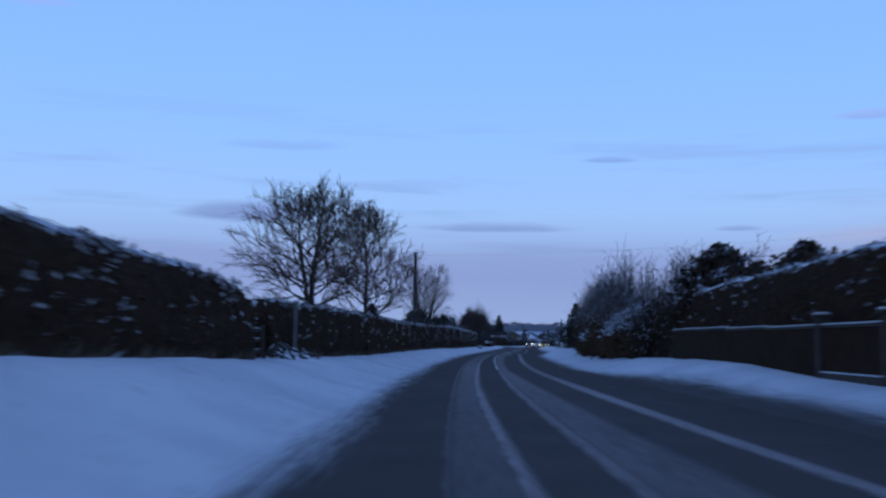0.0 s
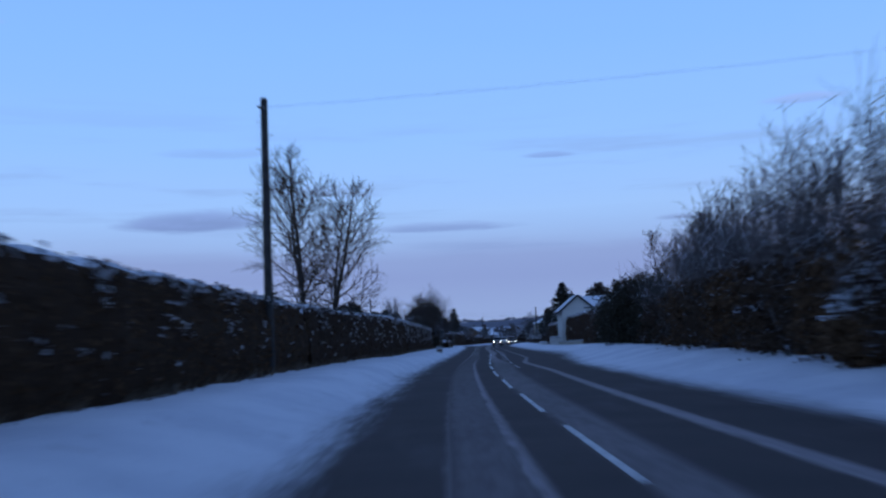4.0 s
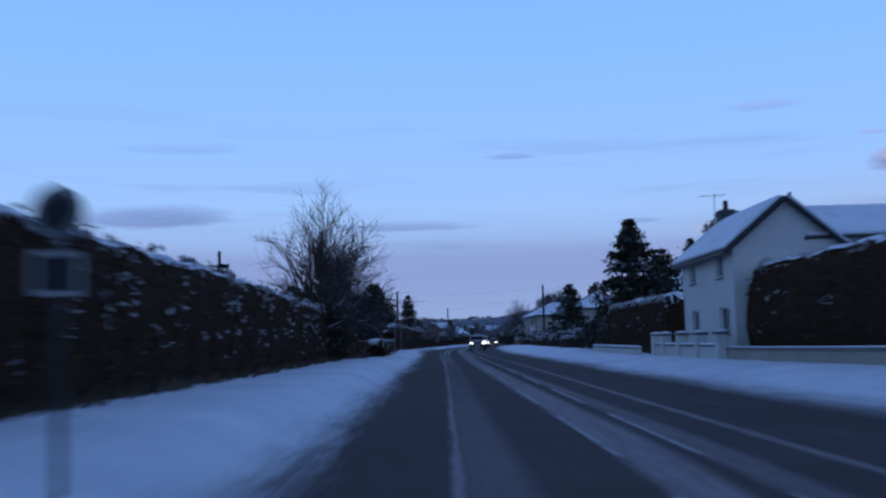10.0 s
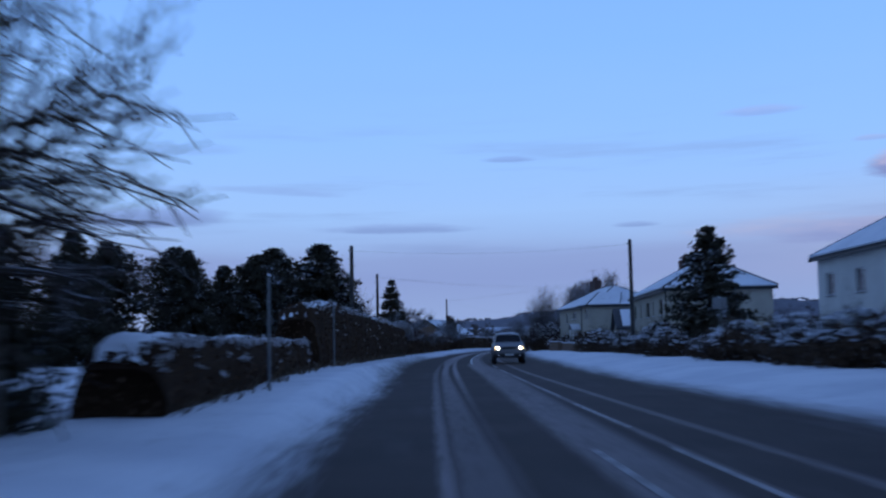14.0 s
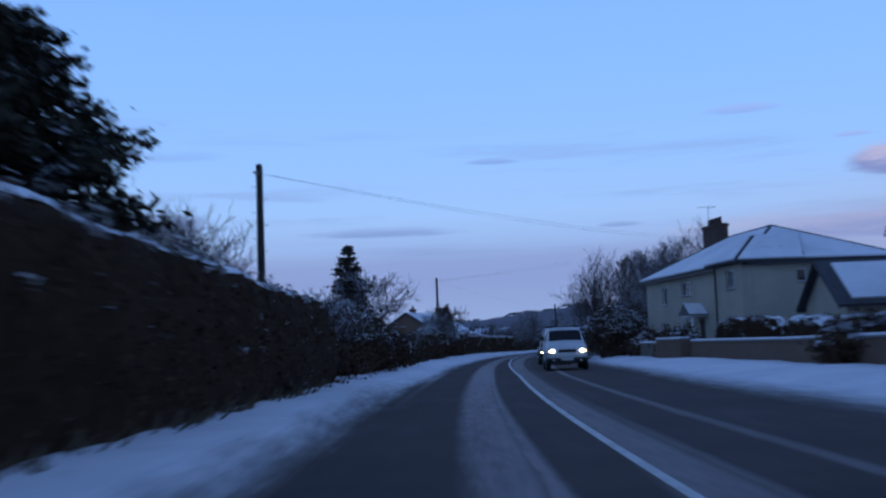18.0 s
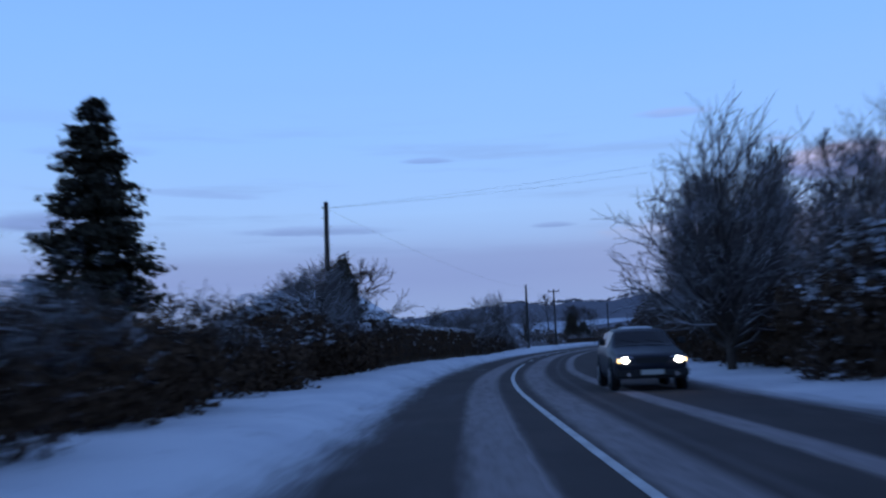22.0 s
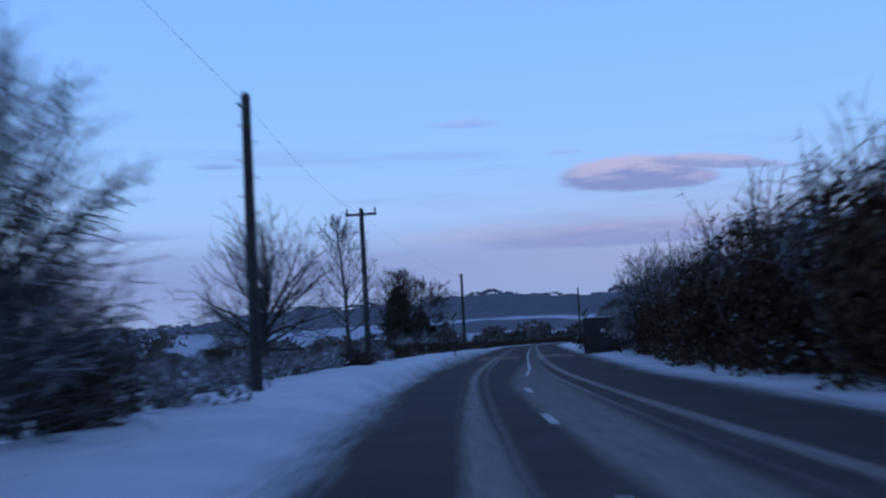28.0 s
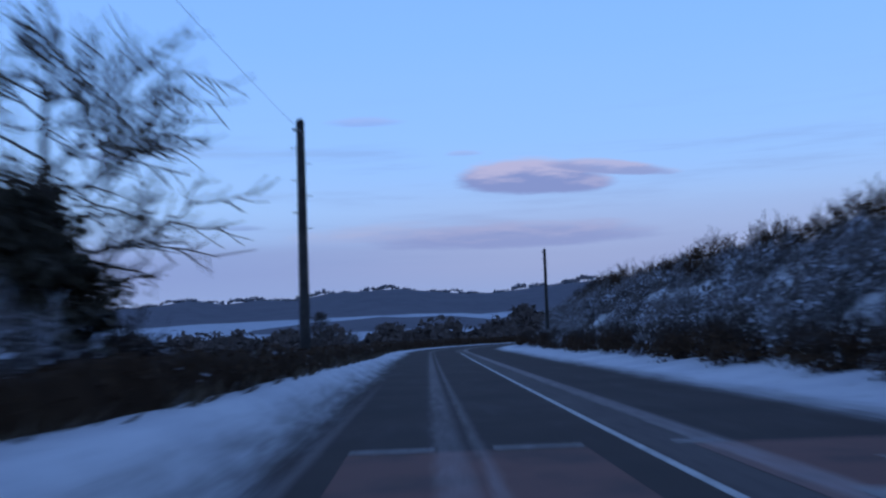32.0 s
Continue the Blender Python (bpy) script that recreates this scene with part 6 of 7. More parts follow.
def gable_house(m, label, L, W, eave, ridge, mat, front, end, chims, apex=0.5, stack="brick", inset=0.10):
    """Ridge along local y. Front wall at x=0 (towards the road), near end at y=0, depth W in x, length L in y."""
    root = thing("house", m, label, "house")
    w = wall(root, "wall", (0, L), (0, 0), -0.4, eave, front, mat)
    for h in front:
        window(w, *h)
    w = wall(root, "wall", (0.28, 0), (W, 0), -0.4, eave, end, mat)
    for h in end:
        window(w, *h)
    wall(root, "wall", (W, 0.28), (W, L), -0.4, eave, [], mat)
    wall(root, "wall", (W - 0.28, L), (0.28, L), -0.4, eave, [], mat)
    A = W * apex
    for y in (0.0, L - 0.28):
        mesh("gable", [(0, y, eave), (W, y, eave), (A, y, ridge), (0, y + 0.28, eave), (W, y + 0.28, eave), (A, y + 0.28, ridge)],
             [[0, 1, 2], [5, 4, 3], [0, 3, 4, 1], [1, 4, 5, 2], [2, 5, 3, 0]], mat, root)
    o = 0.32
    k2, k3 = (ridge - eave) / A, (ridge - eave) / (W - A)
    slope(root, [(-o, -o, eave - o * k2), (A, -o, ridge), (A, L + o, ridge), (-o, L + o, eave - o * k2)][::-1], inset=inset)
    slope(root, [(W + o, -o, eave - o * k3), (W + o, L + o, eave - o * k3), (A, L + o, ridge), (A, -o, ridge)], inset=inset)
    for xe, kk in ((-o, k2), (W + o, k3)):
        b = bmesh.new()
        rod(b, (xe, -o, eave - o * kk + 0.02), (A, -o, ridge + 0.02), 0.09, 0.09, 4)
        part("bargeboard", b, "dark", root, "dark painted bargeboard")
    part("gutter", boxes((-o - 0.1, -o, eave - o * k2 - 0.06, -o, L + o, eave - o * k2 + 0.06)), "dark", root)
    part("ceiling", boxes((0.28, 0.28, eave - 0.1, W - 0.28, L - 0.28, eave)), "paint", root)
    for c in chims:
        chimney(root, *c, mat=stack)
    return root


def hip_house(m, label, L, W, eave, ridge, mat, front, end, chims, hip=3.2, door=None):
    root = thing("house", m, label, "house")
    w = wall(root, "wall", (0, L), (0, 0), -0.4, eave, [h[:4] for h in front] + ([door] if door else []), mat)
    for h in front:
        window(w, *h)
    if door:
        dl = part("door", boxes((door[0], 0.1, door[2], door[1], 0.16, door[3])), "dark", root, "dark panelled front door")
        dl.matrix_basis = w.matrix_basis
        part("handle", boxes((door[1] - 0.16, 0.06, 1.0, door[1] - 0.1, 0.1, 1.1)), "chrome", dl)
        u0, u1, hh = door[0] - 0.35, door[1] + 0.35, door[3] + 0.15
        po = part("porch", boxes((u0, -0.9, -0.3, u0 + 0.12, -0.78, hh), (u1 - 0.12, -0.9, -0.3, u1, -0.78, hh), (u0, -0.95, hh, u1, 0, hh + 0.12)), "paint", root, "small gabled entrance porch")
        po.matrix_basis = w.matrix_basis
        um = (u0 + u1) / 2
        mesh("porch_roof", [(u0 - 0.15, -1.05, hh + 0.1), (um, -1.05, hh + 0.75), (u1 + 0.15, -1.05, hh + 0.1), (u0 - 0.15, 0, hh + 0.1), (um, 0, hh + 0.75), (u1 + 0.15, 0, hh + 0.1)],
             [[0, 1, 4, 3], [1, 2, 5, 4], [0, 2, 1], [3, 4, 5], [0, 3, 5, 2]], "slate", po, "dark pitched porch roof")
        for e in (u0, u1):
            q = 1 if e == u0 else -1
            mesh("snow", [(e - 0.10 * q, -1.02, hh + 0.19), (um - 0.02 * q, -1.02, hh + 0.79), (um - 0.02 * q, 0, hh + 0.79), (e - 0.10 * q, 0, hh + 0.19), (e - 0.10 * q, -1.02, hh + 0.14), (um - 0.02 * q, -1.02, hh + 0.74), (um - 0.02 * q, 0, hh + 0.74), (e - 0.10 * q, 0, hh + 0.14)], [[0, 1, 2, 3], [7, 6, 5, 4], [0, 4, 5, 1], [1, 5, 6, 2], [2, 6, 7, 3], [3, 7, 4, 0]], "snow", po, "snow on the porch roof")
    w = wall(root, "wall", (0.28, 0), (W, 0), -0.4, eave, [h[:4] for h in end], mat)
    for h in end:
        window(w, *h)
    wall(root, "wall", (W, 0.28), (W, L), -0.4, eave, [], mat)
    wall(root, "wall", (W - 0.28, L), (0.28, L), -0.4, eave, [], mat)
    o = 0.3
    a, b, c, d = (-o, -o, eave), (W + o, -o, eave), (W + o, L + o, eave), (-o, L + o, eave)
    r0, r1 = (W / 2, hip, ridge), (W / 2, L - hip, ridge)
    slope(root, [a, r0, r1, d][::-1])
    slope(root, [b, c, r1, r0][::1][::-1][::-1])
    slope(root, [a, b, r0])
    slope(root, [c, d, r1])
    for e0, e1 in ((a, r0), (b, r0), (r0, r1), (d, r1)):
        part("ridge_tile", rod(bmesh.new(), Vector(e0) + Vector((0, 0, 0.2)), Vector(e1) + Vector((0, 0, 0.2)), 0.09, 0.09, 5), "slate", root, "dark ridge tile line showing through snow")
    part("gutter", boxes((-o - 0.1, -o, eave - 0.1, -o, L + o, eave + 0.02), (-o, -o - 0.1, eave - 0.1, W + o, -o, eave + 0.02)), "dark", root)
    part("soffit", boxes((-o, -o, eave - 0.04, W + o, L + o, eave)), "paint", root)
    part("downpipe", rod(bmesh.new(), (-0.06, 0.35, -0.3), (-0.06, 0.35, eave - 0.05), 0.045, 0.045, 6), "dark", root)
    for c in chims:
        chimney(root, *c)
    return root


def house_at(s, d, yaw=0.0):
    g = at(s, d)
    return pose(g.x, g.y, 0.16, 0, 0, turn(s) + yaw)


fw = lambda ys, v0, v1, w: [(y, y + w, v0, v1) for y in ys]
h1 = gable_house(house_at(185.3, 10.75), "white rendered cottage, gable to the lane, under a snowy roof", 8.0, 3.9, 4.3, 5.95, "render",
                 [(1.3, 2.3, 3.2, 4.0), (1.4, 2.6, 1.1, 2.05), (5.6, 6.6, 3.2, 4.05), (5.8, 7.2, 1.05, 2.05)], [], [(1.95, 7.7, 5.5, 6.5, 0.6, 0.6, 1)], stack="slate")
aerial(h1, 1.5, 7.8, 5.75)
gable_house(house_at(190.0, 13.8, -90.0), "cottage side wing with a broad snowy roof", 3.6, 4.4, 4.6, 5.78, "render", [], [], [])
hip_house(house_at(250.5, 20.8), "white semi-detached house with a hipped snowy roof", 12.5, 8.0, 5.2, 7.6, "render", fw((1.2, 5.2, 9.2), 3.2, 4.4, 1.2) + fw((1.2, 5.2, 9.2), 0.8, 2.2, 1.3), fw((2.5,), 3.2, 4.3, 1.0), [(4.0, 6.2, 7.2, 8.6, 0.9, 0.6, 3)])
hip_house(house_at(283.0, 16.2, -1.0), "long cream semi-detached house with a snow-covered hipped roof", 19.5, 7.6, 4.65, 6.9, "render2",
               [(a, b, 2.85, 4.05, k1, False, "darkwood") for a, b, k1 in ((0.8, 2.2, 1), (5.0, 5.65, 0), (8.6, 10.5, 2), (12.2, 12.85, 0), (15.6, 17.4, 2))] + [(a, b, 0.8, 2.0, 1, False, "darkwood") for a, b in ((1.0, 2.4), (8.6, 10.4), (15.6, 17.2))], fw((2.6,), 2.9, 3.9, 0.9), [(3.8, 8.0, 6.4, 8.0, 0.7, 1.3, 2), (3.8, 14.0, 6.4, 7.8, 0.7, 1.1, 2)])
h3 = hip_house(house_at(319.2, 13.2, 10.5) @ Matrix.Translation((0, -3.2, 0)), "cream pebble-dashed house with a hipped roof white with snow", 16.8, 7.4, 4.6, 6.8, "render2",
               [(3.1, 4.1, 3.05, 4.15), (6.6, 8.2, 3.45, 4.25, 2), (2.6, 4.0, 0.85, 1.95), (7.1, 8.6, 0.95, 2.0, 2)], [(2.05, 2.6, 3.6, 4.25, 0)], [(3.6, 13.5, 6.2, 8.0, 0.75, 2.3, 4)], hip=5.6, door=(9.2, 10.1, -0.1, 2.0))
aerial(h3, 3.5, 14.2, 7.8)
gable_house(house_at(389.2, -20.4, -6), "brick bungalow with a broad snow-covered roof behind the hedge", 14.0, 8.2, 2.6, 5.2, "brickwork", [], fw((1.6, 5.0), 0.9, 2.0, 1.3), [(4.1, 12.6, 4.8, 6.2, 0.8, 0.7, 0), (4.1, 2.4, 4.8, 5.8, 0.6, 0.6, 1)], stack="brick")
# the house's near wing: a shallow step forward under its own hipped roof
wg = wall(h3, "wall", (-0.55, 3.4), (-0.55, 0.02), -0.4, 4.6, [(1.4, 2.5, 3.4, 4.35), (1.3, 2.6, 0.9, 2.0)], "render2", 0.545)
window(wg, 1.4, 2.5, 3.4, 4.35, 2)
window(wg, 1.3, 2.6, 0.9, 2.0, 2)
part("downpipe", rod(bmesh.new(), (-0.62, 3.3, -0.3), (-0.62, 3.3, 4.55), 0.045, 0.045, 6), "dark", h3)
slope(h3, [(-0.95, -0.35, 4.6), (-0.95, 3.75, 4.6), (0.95, 1.7, 6.0)][::-1])
slope(h3, [(-0.95, -0.38, 4.6), (0.95, 1.7, 6.0), (3.4, 1.7, 6.0), (2.6, -0.38, 4.6)][::-1])
slope(h3, [(-0.95, 3.78, 4.6), (2.6, 3.78, 4.6), (3.4, 1.7, 6.0), (0.95, 1.7, 6.0)][::-1])
gable_house(house_at(313.0, 15.5, -90.0), "low cream outbuilding with a dark roof partly covered with snow", 5.2, 5.6, 2.25, 4.05, "render2", [], [(2.3, 3.0, 1.0, 1.9)], [], inset=0.7)


# ---- garden walls, piers, fences, gate ----
def road_wall(s0, s1, d, h, thick, mat, label, name="garden_wall", snow=0.07):
    ss = np.linspace(s0, s1, max(2, int((s1 - s0) / 2)))
    d = np.interp(ss, *zip(*d)) if isinstance(d, list) else d
    root = thing(name, Matrix.Identity(4), label, "wall")
    for nm, z0, z1, o, m in (("masonry", -0.3, h, 0.0, mat), ("coping", h, h + 0.07, 0.04, "stone"), ("snow", h + 0.07, h + 0.07 + snow, -0.01, "snow")):
        g = lie(ss, d)
        rows = [np.c_[rd(ss, d - thick / 2 - o), g + z0], np.c_[rd(ss, d + thick / 2 + o), g + z0], np.c_[rd(ss, d + thick / 2 + o - 0.02), g + z1], np.c_[rd(ss, d - thick / 2 - o + 0.02), g + z1]]
        V = np.stack(rows, 1).reshape(-1, 3)
        F = []
        for i in range(len(ss) - 1):
            for j in range(4):
                F.append([4 * i + j, 4 * i + (j + 1) % 4, 4 * i + 4 + (j + 1) % 4, 4 * i + 4 + j])
        n = 4 * (len(ss) - 1)
        F += [[0, 3, 2, 1], [n, n + 1, n + 2, n + 3]]
        mesh(nm, V, F, m, root)
    return root


def pier(s, d, h, w, mat, label):
    root = thing("gate_pier", stand(s, d, -0.2), label, "gate pier", "white gate piers")
    part("shaft", boxes((-w / 2, -w / 2, 0, w / 2, w / 2, h), bevel=0.015), mat, root)
    part("cap", boxes((-w / 2 - 0.06, -w / 2 - 0.06, h, w / 2 + 0.06, w / 2 + 0.06, h + 0.1), bevel=0.02), "stone", root)
    bm = bmesh.new()
    bmesh.ops.create_icosphere(bm, subdivisions=2, radius=w * 0.62, matrix=Matrix.Translation((0, 0, h + 0.1)) @ Matrix.Diagonal((1, 1, 0.35, 1)))
    part("snow", bm, "snow", root, "rounded cushion of snow")
    return root


road_wall(157, 185.2, 10.35, 0.36, 0.25, "render2", "low rendered wall at the foot of the hedge", snow=0.03)
road_wall(185.3, 196.0, 10.1, 0.45, 0.25, "render", "low white garden wall with a snowy top")
road_wall(198.2, 212.5, 9.6, 0.3, 0.25, "render", "low white wall at the foot of the hedge")
P1 = pier(196.5, 10.1, 1.1, 0.42, "render", "white rendered gate pier capped with snow")
for s in (194.4, 191.3, 188.1, 185.0):
    copy_thing(P1, stand(s, 10.1, -0.2))
fence = thing("panel_fence", Matrix.Identity(4), "dark panelled garden fence with snow along its rails", "fence")
F0 = np.r_[14.4, 18.4, 22.4, 26.6]
for s in F0:
    g = at(s, 9.2)
    o = part("post", boxes((-0.13, -0.13, -0.3, 0.13, 0.13, 1.98 - g.z), (-0.2, -0.2, 1.98 - g.z, 0.2, 0.2, 2.06 - g.z), bevel=0.01), "darkwood", fence)
    o.matrix_basis = pose(g.x, g.y, g.z, 0, 0, turn(s))
    part("snow", boxes((-0.18, -0.18, 2.063 - g.z, 0.18, 0.18, 2.11 - g.z), bevel=0.02), "snow", o)
for s0, s1 in [*zip(F0, F0[1:]), *zip(np.arange(26.6, 46, 4.8), np.arange(31.4, 47, 4.8))]:
    g = at((s0 + s1) / 2, 9.2)
    top, half = 1.80 + 0.10 * float(smooth(s0, 26, 40)) - g.z, (s1 - s0) / 2 - (0.14 if s1 < 27 else 0.01)
    bits = [("panel", -0.1, top - 0.08, 0.03, "core"), ("rail", top - 0.078, top, 0.06, "darkwood"), ("rail_snow", top + 0.002, top + 0.028, 0.05, "snow")]
    if s1 < 27:
        bits += [("plinth", -0.4, 0.16, 0.09, "darkwood"), ("ledge_snow", 0.162, 0.19, 0.085, "snow")]
    for nm, z0, z1, w, m in bits:
        o = part(nm, boxes((-w, -half, z0, w, half, z1)), m, fence)
        o.matrix_basis = pose(g.x, g.y, g.z, 0, 0, turn((s0 + s1) / 2))
road_wall(284, 314, [(284, 11.4), (298, 11.3), (307, 11.2), (314, 10.4)], 0.72, 0.3, "brickwork", "brown brick garden wall topped with snow")
road_wall(314.4, 317.2, [(314, 10.2), (317, 9.3)], 0.85, 0.5, "brickwork", "thick brown brick wall end beside a drive, capped with snow")
road_wall(317.6, 328.5, 9.3, 0.68, 0.3, "wood", "plain boundary wall of dark boards topped with snow", "boundary_wall")
road_wall(334.5, 340, 9.6, 0.9, 0.3, "stone", "short stone wall topped with snow")


def field_gate(s, d, yaw):
    root = thing("field_gate", stand(s, d, -0.05, yaw), "five-barred galvanised field gate in front of snow", "gate")
    for x in (-1.6, 1.6):
        part("post", boxes((x - 0.09, -0.09, -0.2, x + 0.09, 0.09, 1.45), bevel=0.01), "wood", root)
    for i in range(5):
        part("bar", boxes((-1.5, -0.03, 0.15 + 0.23 * i, 1.5, 0.03, 0.24 + 0.23 * i)), "galv", root)
    part("brace", rod(bmesh.new(), (-1.45, 0.05, 0.2), (1.4, 0.05, 1.1), 0.035, 0.035, 4), "wood", root)


field_gate(218.8, -7.0, 8)
rf = thing("rail_fence", stand(216.0, -5.5, -0.05, 20), "weathered wooden rail fence with snow on its rails", "fence")
for x in (-2.2, -0.8, 0.6):
    part("post", boxes((x - 0.07, -0.07, -0.2, x + 0.07, 0.07, 1.3), bevel=0.01), "wood", rf)
for z in (0.35, 0.75, 1.12):
    part("rail", boxes((-2.3, -0.1, z, 0.9, -0.06, z + 0.1)), "wood", rf)
part("snow", boxes((-2.3, -0.11, 1.221, 0.9, -0.05, 1.27), bevel=0.01), "snow", rf)


# ---- signs, posts, the bin ----
def speed_sign(s, d, yaw, label, up=0.0):
    root = thing("speed_limit_sign", stand(s, d, -0.1, yaw), label, "road sign")
    part("post", rod(bmesh.new(), (0, 0, 0), (0, 0, 2.78 + up), 0.035, 0.035, 8), "pole", root)
    pl = part("plate", rod(bmesh.new(), (0, -0.055, 2.48 + up), (0, -0.075, 2.48 + up), 0.30, 0.30, 32), "dull", root, "dull white round sign face")
    bm = boxes((-0.05, -0.082, -0.28, 0.05, -0.077, 0.28))
    bmesh.ops.transform(bm, matrix=Matrix.Translation((0, 0, 2.48 + up)) @ Matrix.Rotation(radians(40), 4, "Y"), verts=bm.verts)
    part("stripe", bm, "trim", pl, "black diagonal stripe")
    part("clip", boxes((-0.2, -0.053, 2.38 + up, 0.2, -0.04, 2.43 + up)), "grey", root)


speed_sign(472.5, -2.15, 4, "round white end-of-limit sign with a black diagonal on a grey post")
speed_sign(474.9, 6.1, 0, "round end-of-limit sign with a black diagonal beside a large board", 0.3)
bd = thing("village_board", stand(475.2, 6.95, 0.0, 4), "large dark grey roadside board set low against a snowy bank", "road sign")
for x in (-0.7, 0.7):
    part("post", rod(bmesh.new(), (x, 0.06, -0.2), (x, 0.06, 2.2), 0.045, 0.045, 8), "grey", bd)
part("panel", boxes((-0.98, -0.03, 0.08, 0.98, 0.02, 2.28), bevel=0.01), "board", bd, "dark sign panel")
part("snow", boxes((-0.96, -0.04, 2.282, 0.96, 0.03, 2.32), bevel=0.01), "snow", bd)
for x in (0.16, 0.32):
    part("label_plate", boxes((x, -0.045, 1.32, x + 0.12, -0.032, 1.54)), "paint", bd, "small pale plate")

ws = thing("footway_sign", stand(153.8, -2.5, 0.06, 3), "small round sign above a square plate on a dark post", "road sign")
part("post", rod(bmesh.new(), (0, 0, -0.3), (0, 0, 1.98), 0.03, 0.03, 8), "pole", ws)
pt = part("round_plate", rod(bmesh.new(), (0, -0.04, 1.79), (0, -0.055, 1.79), 0.175, 0.175, 28), "grey", ws, "pale rimmed round plate")
part("symbol_field", rod(bmesh.new(), (0, -0.057, 1.79), (0, -0.062, 1.79), 0.12, 0.12, 24), "trim", pt)
pt = part("square_plate", boxes((-0.16, -0.055, 1.24, 0.16, -0.04, 1.54), bevel=0.006), "dull", ws, "square plate with a pale dull edge")
part("symbol_field", boxes((-0.12, -0.062, 1.28, 0.12, -0.057, 1.50)), "trim", pt)
bn = thing("grit_bin", stand(149.0, -2.6, -0.04, 4), "pale squat roadside bin with a snow-covered lid", "bin")
part("body", boxes((-0.29, -0.25, 0, 0.29, 0.25, 0.44), bevel=0.05), "paint", bn)
part("band", boxes((-0.2, -0.258, 0.16, 0.2, -0.252, 0.33)), "brickwork", bn, "faded red label band")
part("lid", boxes((-0.315, -0.275, 0.442, 0.315, 0.275, 0.50), bevel=0.03), "grey", bn)
part("snow", boxes((-0.29, -0.25, 0.502, 0.29, 0.25, 0.56), bevel=0.04), "snow", bn)


def marker(s, d, h, label, plate=None):
    root = thing("marker_post", stand(s, d, -0.1), label, "post")
    part("shaft", rod(bmesh.new(), (0, 0, 0), (0, 0, h), 0.035, 0.03, 8), "grey", root)
    if plate:
        part("plate", boxes((-plate, -0.05, h - 0.45, plate, -0.035, h), bevel=0.005), "grey", root, "small grey plate seen from the road")
    part("top", rod(bmesh.new(), (0, 0, h), (0, 0, h + 0.05), 0.04, 0.02, 8), "snow", root)


fp = thing("finger_post", stand(37.1, -5.65, -0.15, 6), "pale wooden post with one short arm carrying a ridge of snow", "post")
part("shaft", boxes((-0.07, -0.07, 0, 0.07, 0.07, 2.12), bevel=0.012), "stone", fp)
part("arm", boxes((-0.85, -0.03, 1.90, -0.071, 0.03, 2.08), bevel=0.01), "wood", fp)
part("snow", boxes((-0.84, -0.04, 2.082, -0.075, 0.04, 2.14), bevel=0.02), "snow", fp)
part("cap_snow", boxes((-0.08, -0.08, 2.122, 0.08, 0.08, 2.18), bevel=0.025), "snow", fp)
gf = thing("paddock_fence", stand(33.0, -6.3, -0.1, 88), "dark post-and-rail fence across a gap in the hedge", "fence")
for x in (-2.0, -0.3, 1.4):
    part("post", boxes((x - 0.07, -0.07, -0.2, x + 0.07, 0.07, 1.2), bevel=0.01), "darkwood", gf)
for z in (0.28, 0.62, 0.95):
    part("rail", boxes((-2.1, 0.071, z, 1.5, 0.11, z + 0.11), bevel=0.006), "darkwood", gf)
    part("rail_snow", boxes((-2.1, 0.072, z + 0.112, 1.5, 0.108, z + 0.135)), "snow", gf)
marker(228.0, -3.4, 2.5, "thin grey pole beside the low hedge")
marker(243.1, -3.5, 2.3, "thin pale post beside the tall hedge")
marker(246.3, 11.0, 2.5, "grey post with a small sign plate on the verge", 0.28)


def branch_heap(s, d, rx, ry, h, seed):
    """Cut logs and branches thrown in a heap, with snow lying over them."""
    rng = random.Random(seed)
    root = thing("branch_heap", stand(s, d, -0.05), "heap of cut branches and logs half under snow", "heap", "heaps of cut branches")
    for i in range(15):
        an, ln, z = rng.random() * 6.283, rng.uniform(0.35, 0.75), h * rng.uniform(0.05, 0.75)
        c = Vector((rng.gauss(0, rx * 0.35), rng.gauss(0, ry * 0.35), z))
        w = Vector((math.cos(an) * ln * rx, math.sin(an) * ln * ry, rng.gauss(0, 0.18)))
        part("branch", rod(bmesh.new(), c - w, c + w, rng.uniform(0.04, 0.08), rng.uniform(0.025, 0.05), 6), "bark", root)
    n, m = 10, 18
    V, F = [(0.0, 0.0, h)], []
    for i in range(1, n):
        for j in range(m):
            a = j / m * 6.283
            f = i / (n - 1) * (1 + 0.22 * math.sin(3 * a + seed) + 0.14 * math.sin(5 * a - seed))
            V.append((f * rx * math.cos(a), f * ry * math.sin(a), h * max(0.0, 1 - (i / (n - 1)) ** 1.6) * (0.82 + 0.24 * math.sin(7 * a + i) * (i > 2)) - 0.06 * (i == n - 1)))
    F += [[0, 1 + j, 1 + (j + 1) % m] for j in range(m)]
    F += [[1 + (i - 1) * m + j, 1 + i * m + j, 1 + i * m + (j + 1) % m, 1 + (i - 1) * m + (j + 1) % m] for i in range(1, n - 1) for j in range(m)]
    mesh("snow", V, F, "snow", root, "lumpy snow over the heap", smooth_=True)


branch_heap(34.0, -5.35, 0.55, 1.25, 0.5, 3)
branch_heap(36.6, -5.2, 0.4, 0.7, 0.32, 5)
branch_heap(31.6, -5.35, 0.4, 0.8, 0.28, 8)


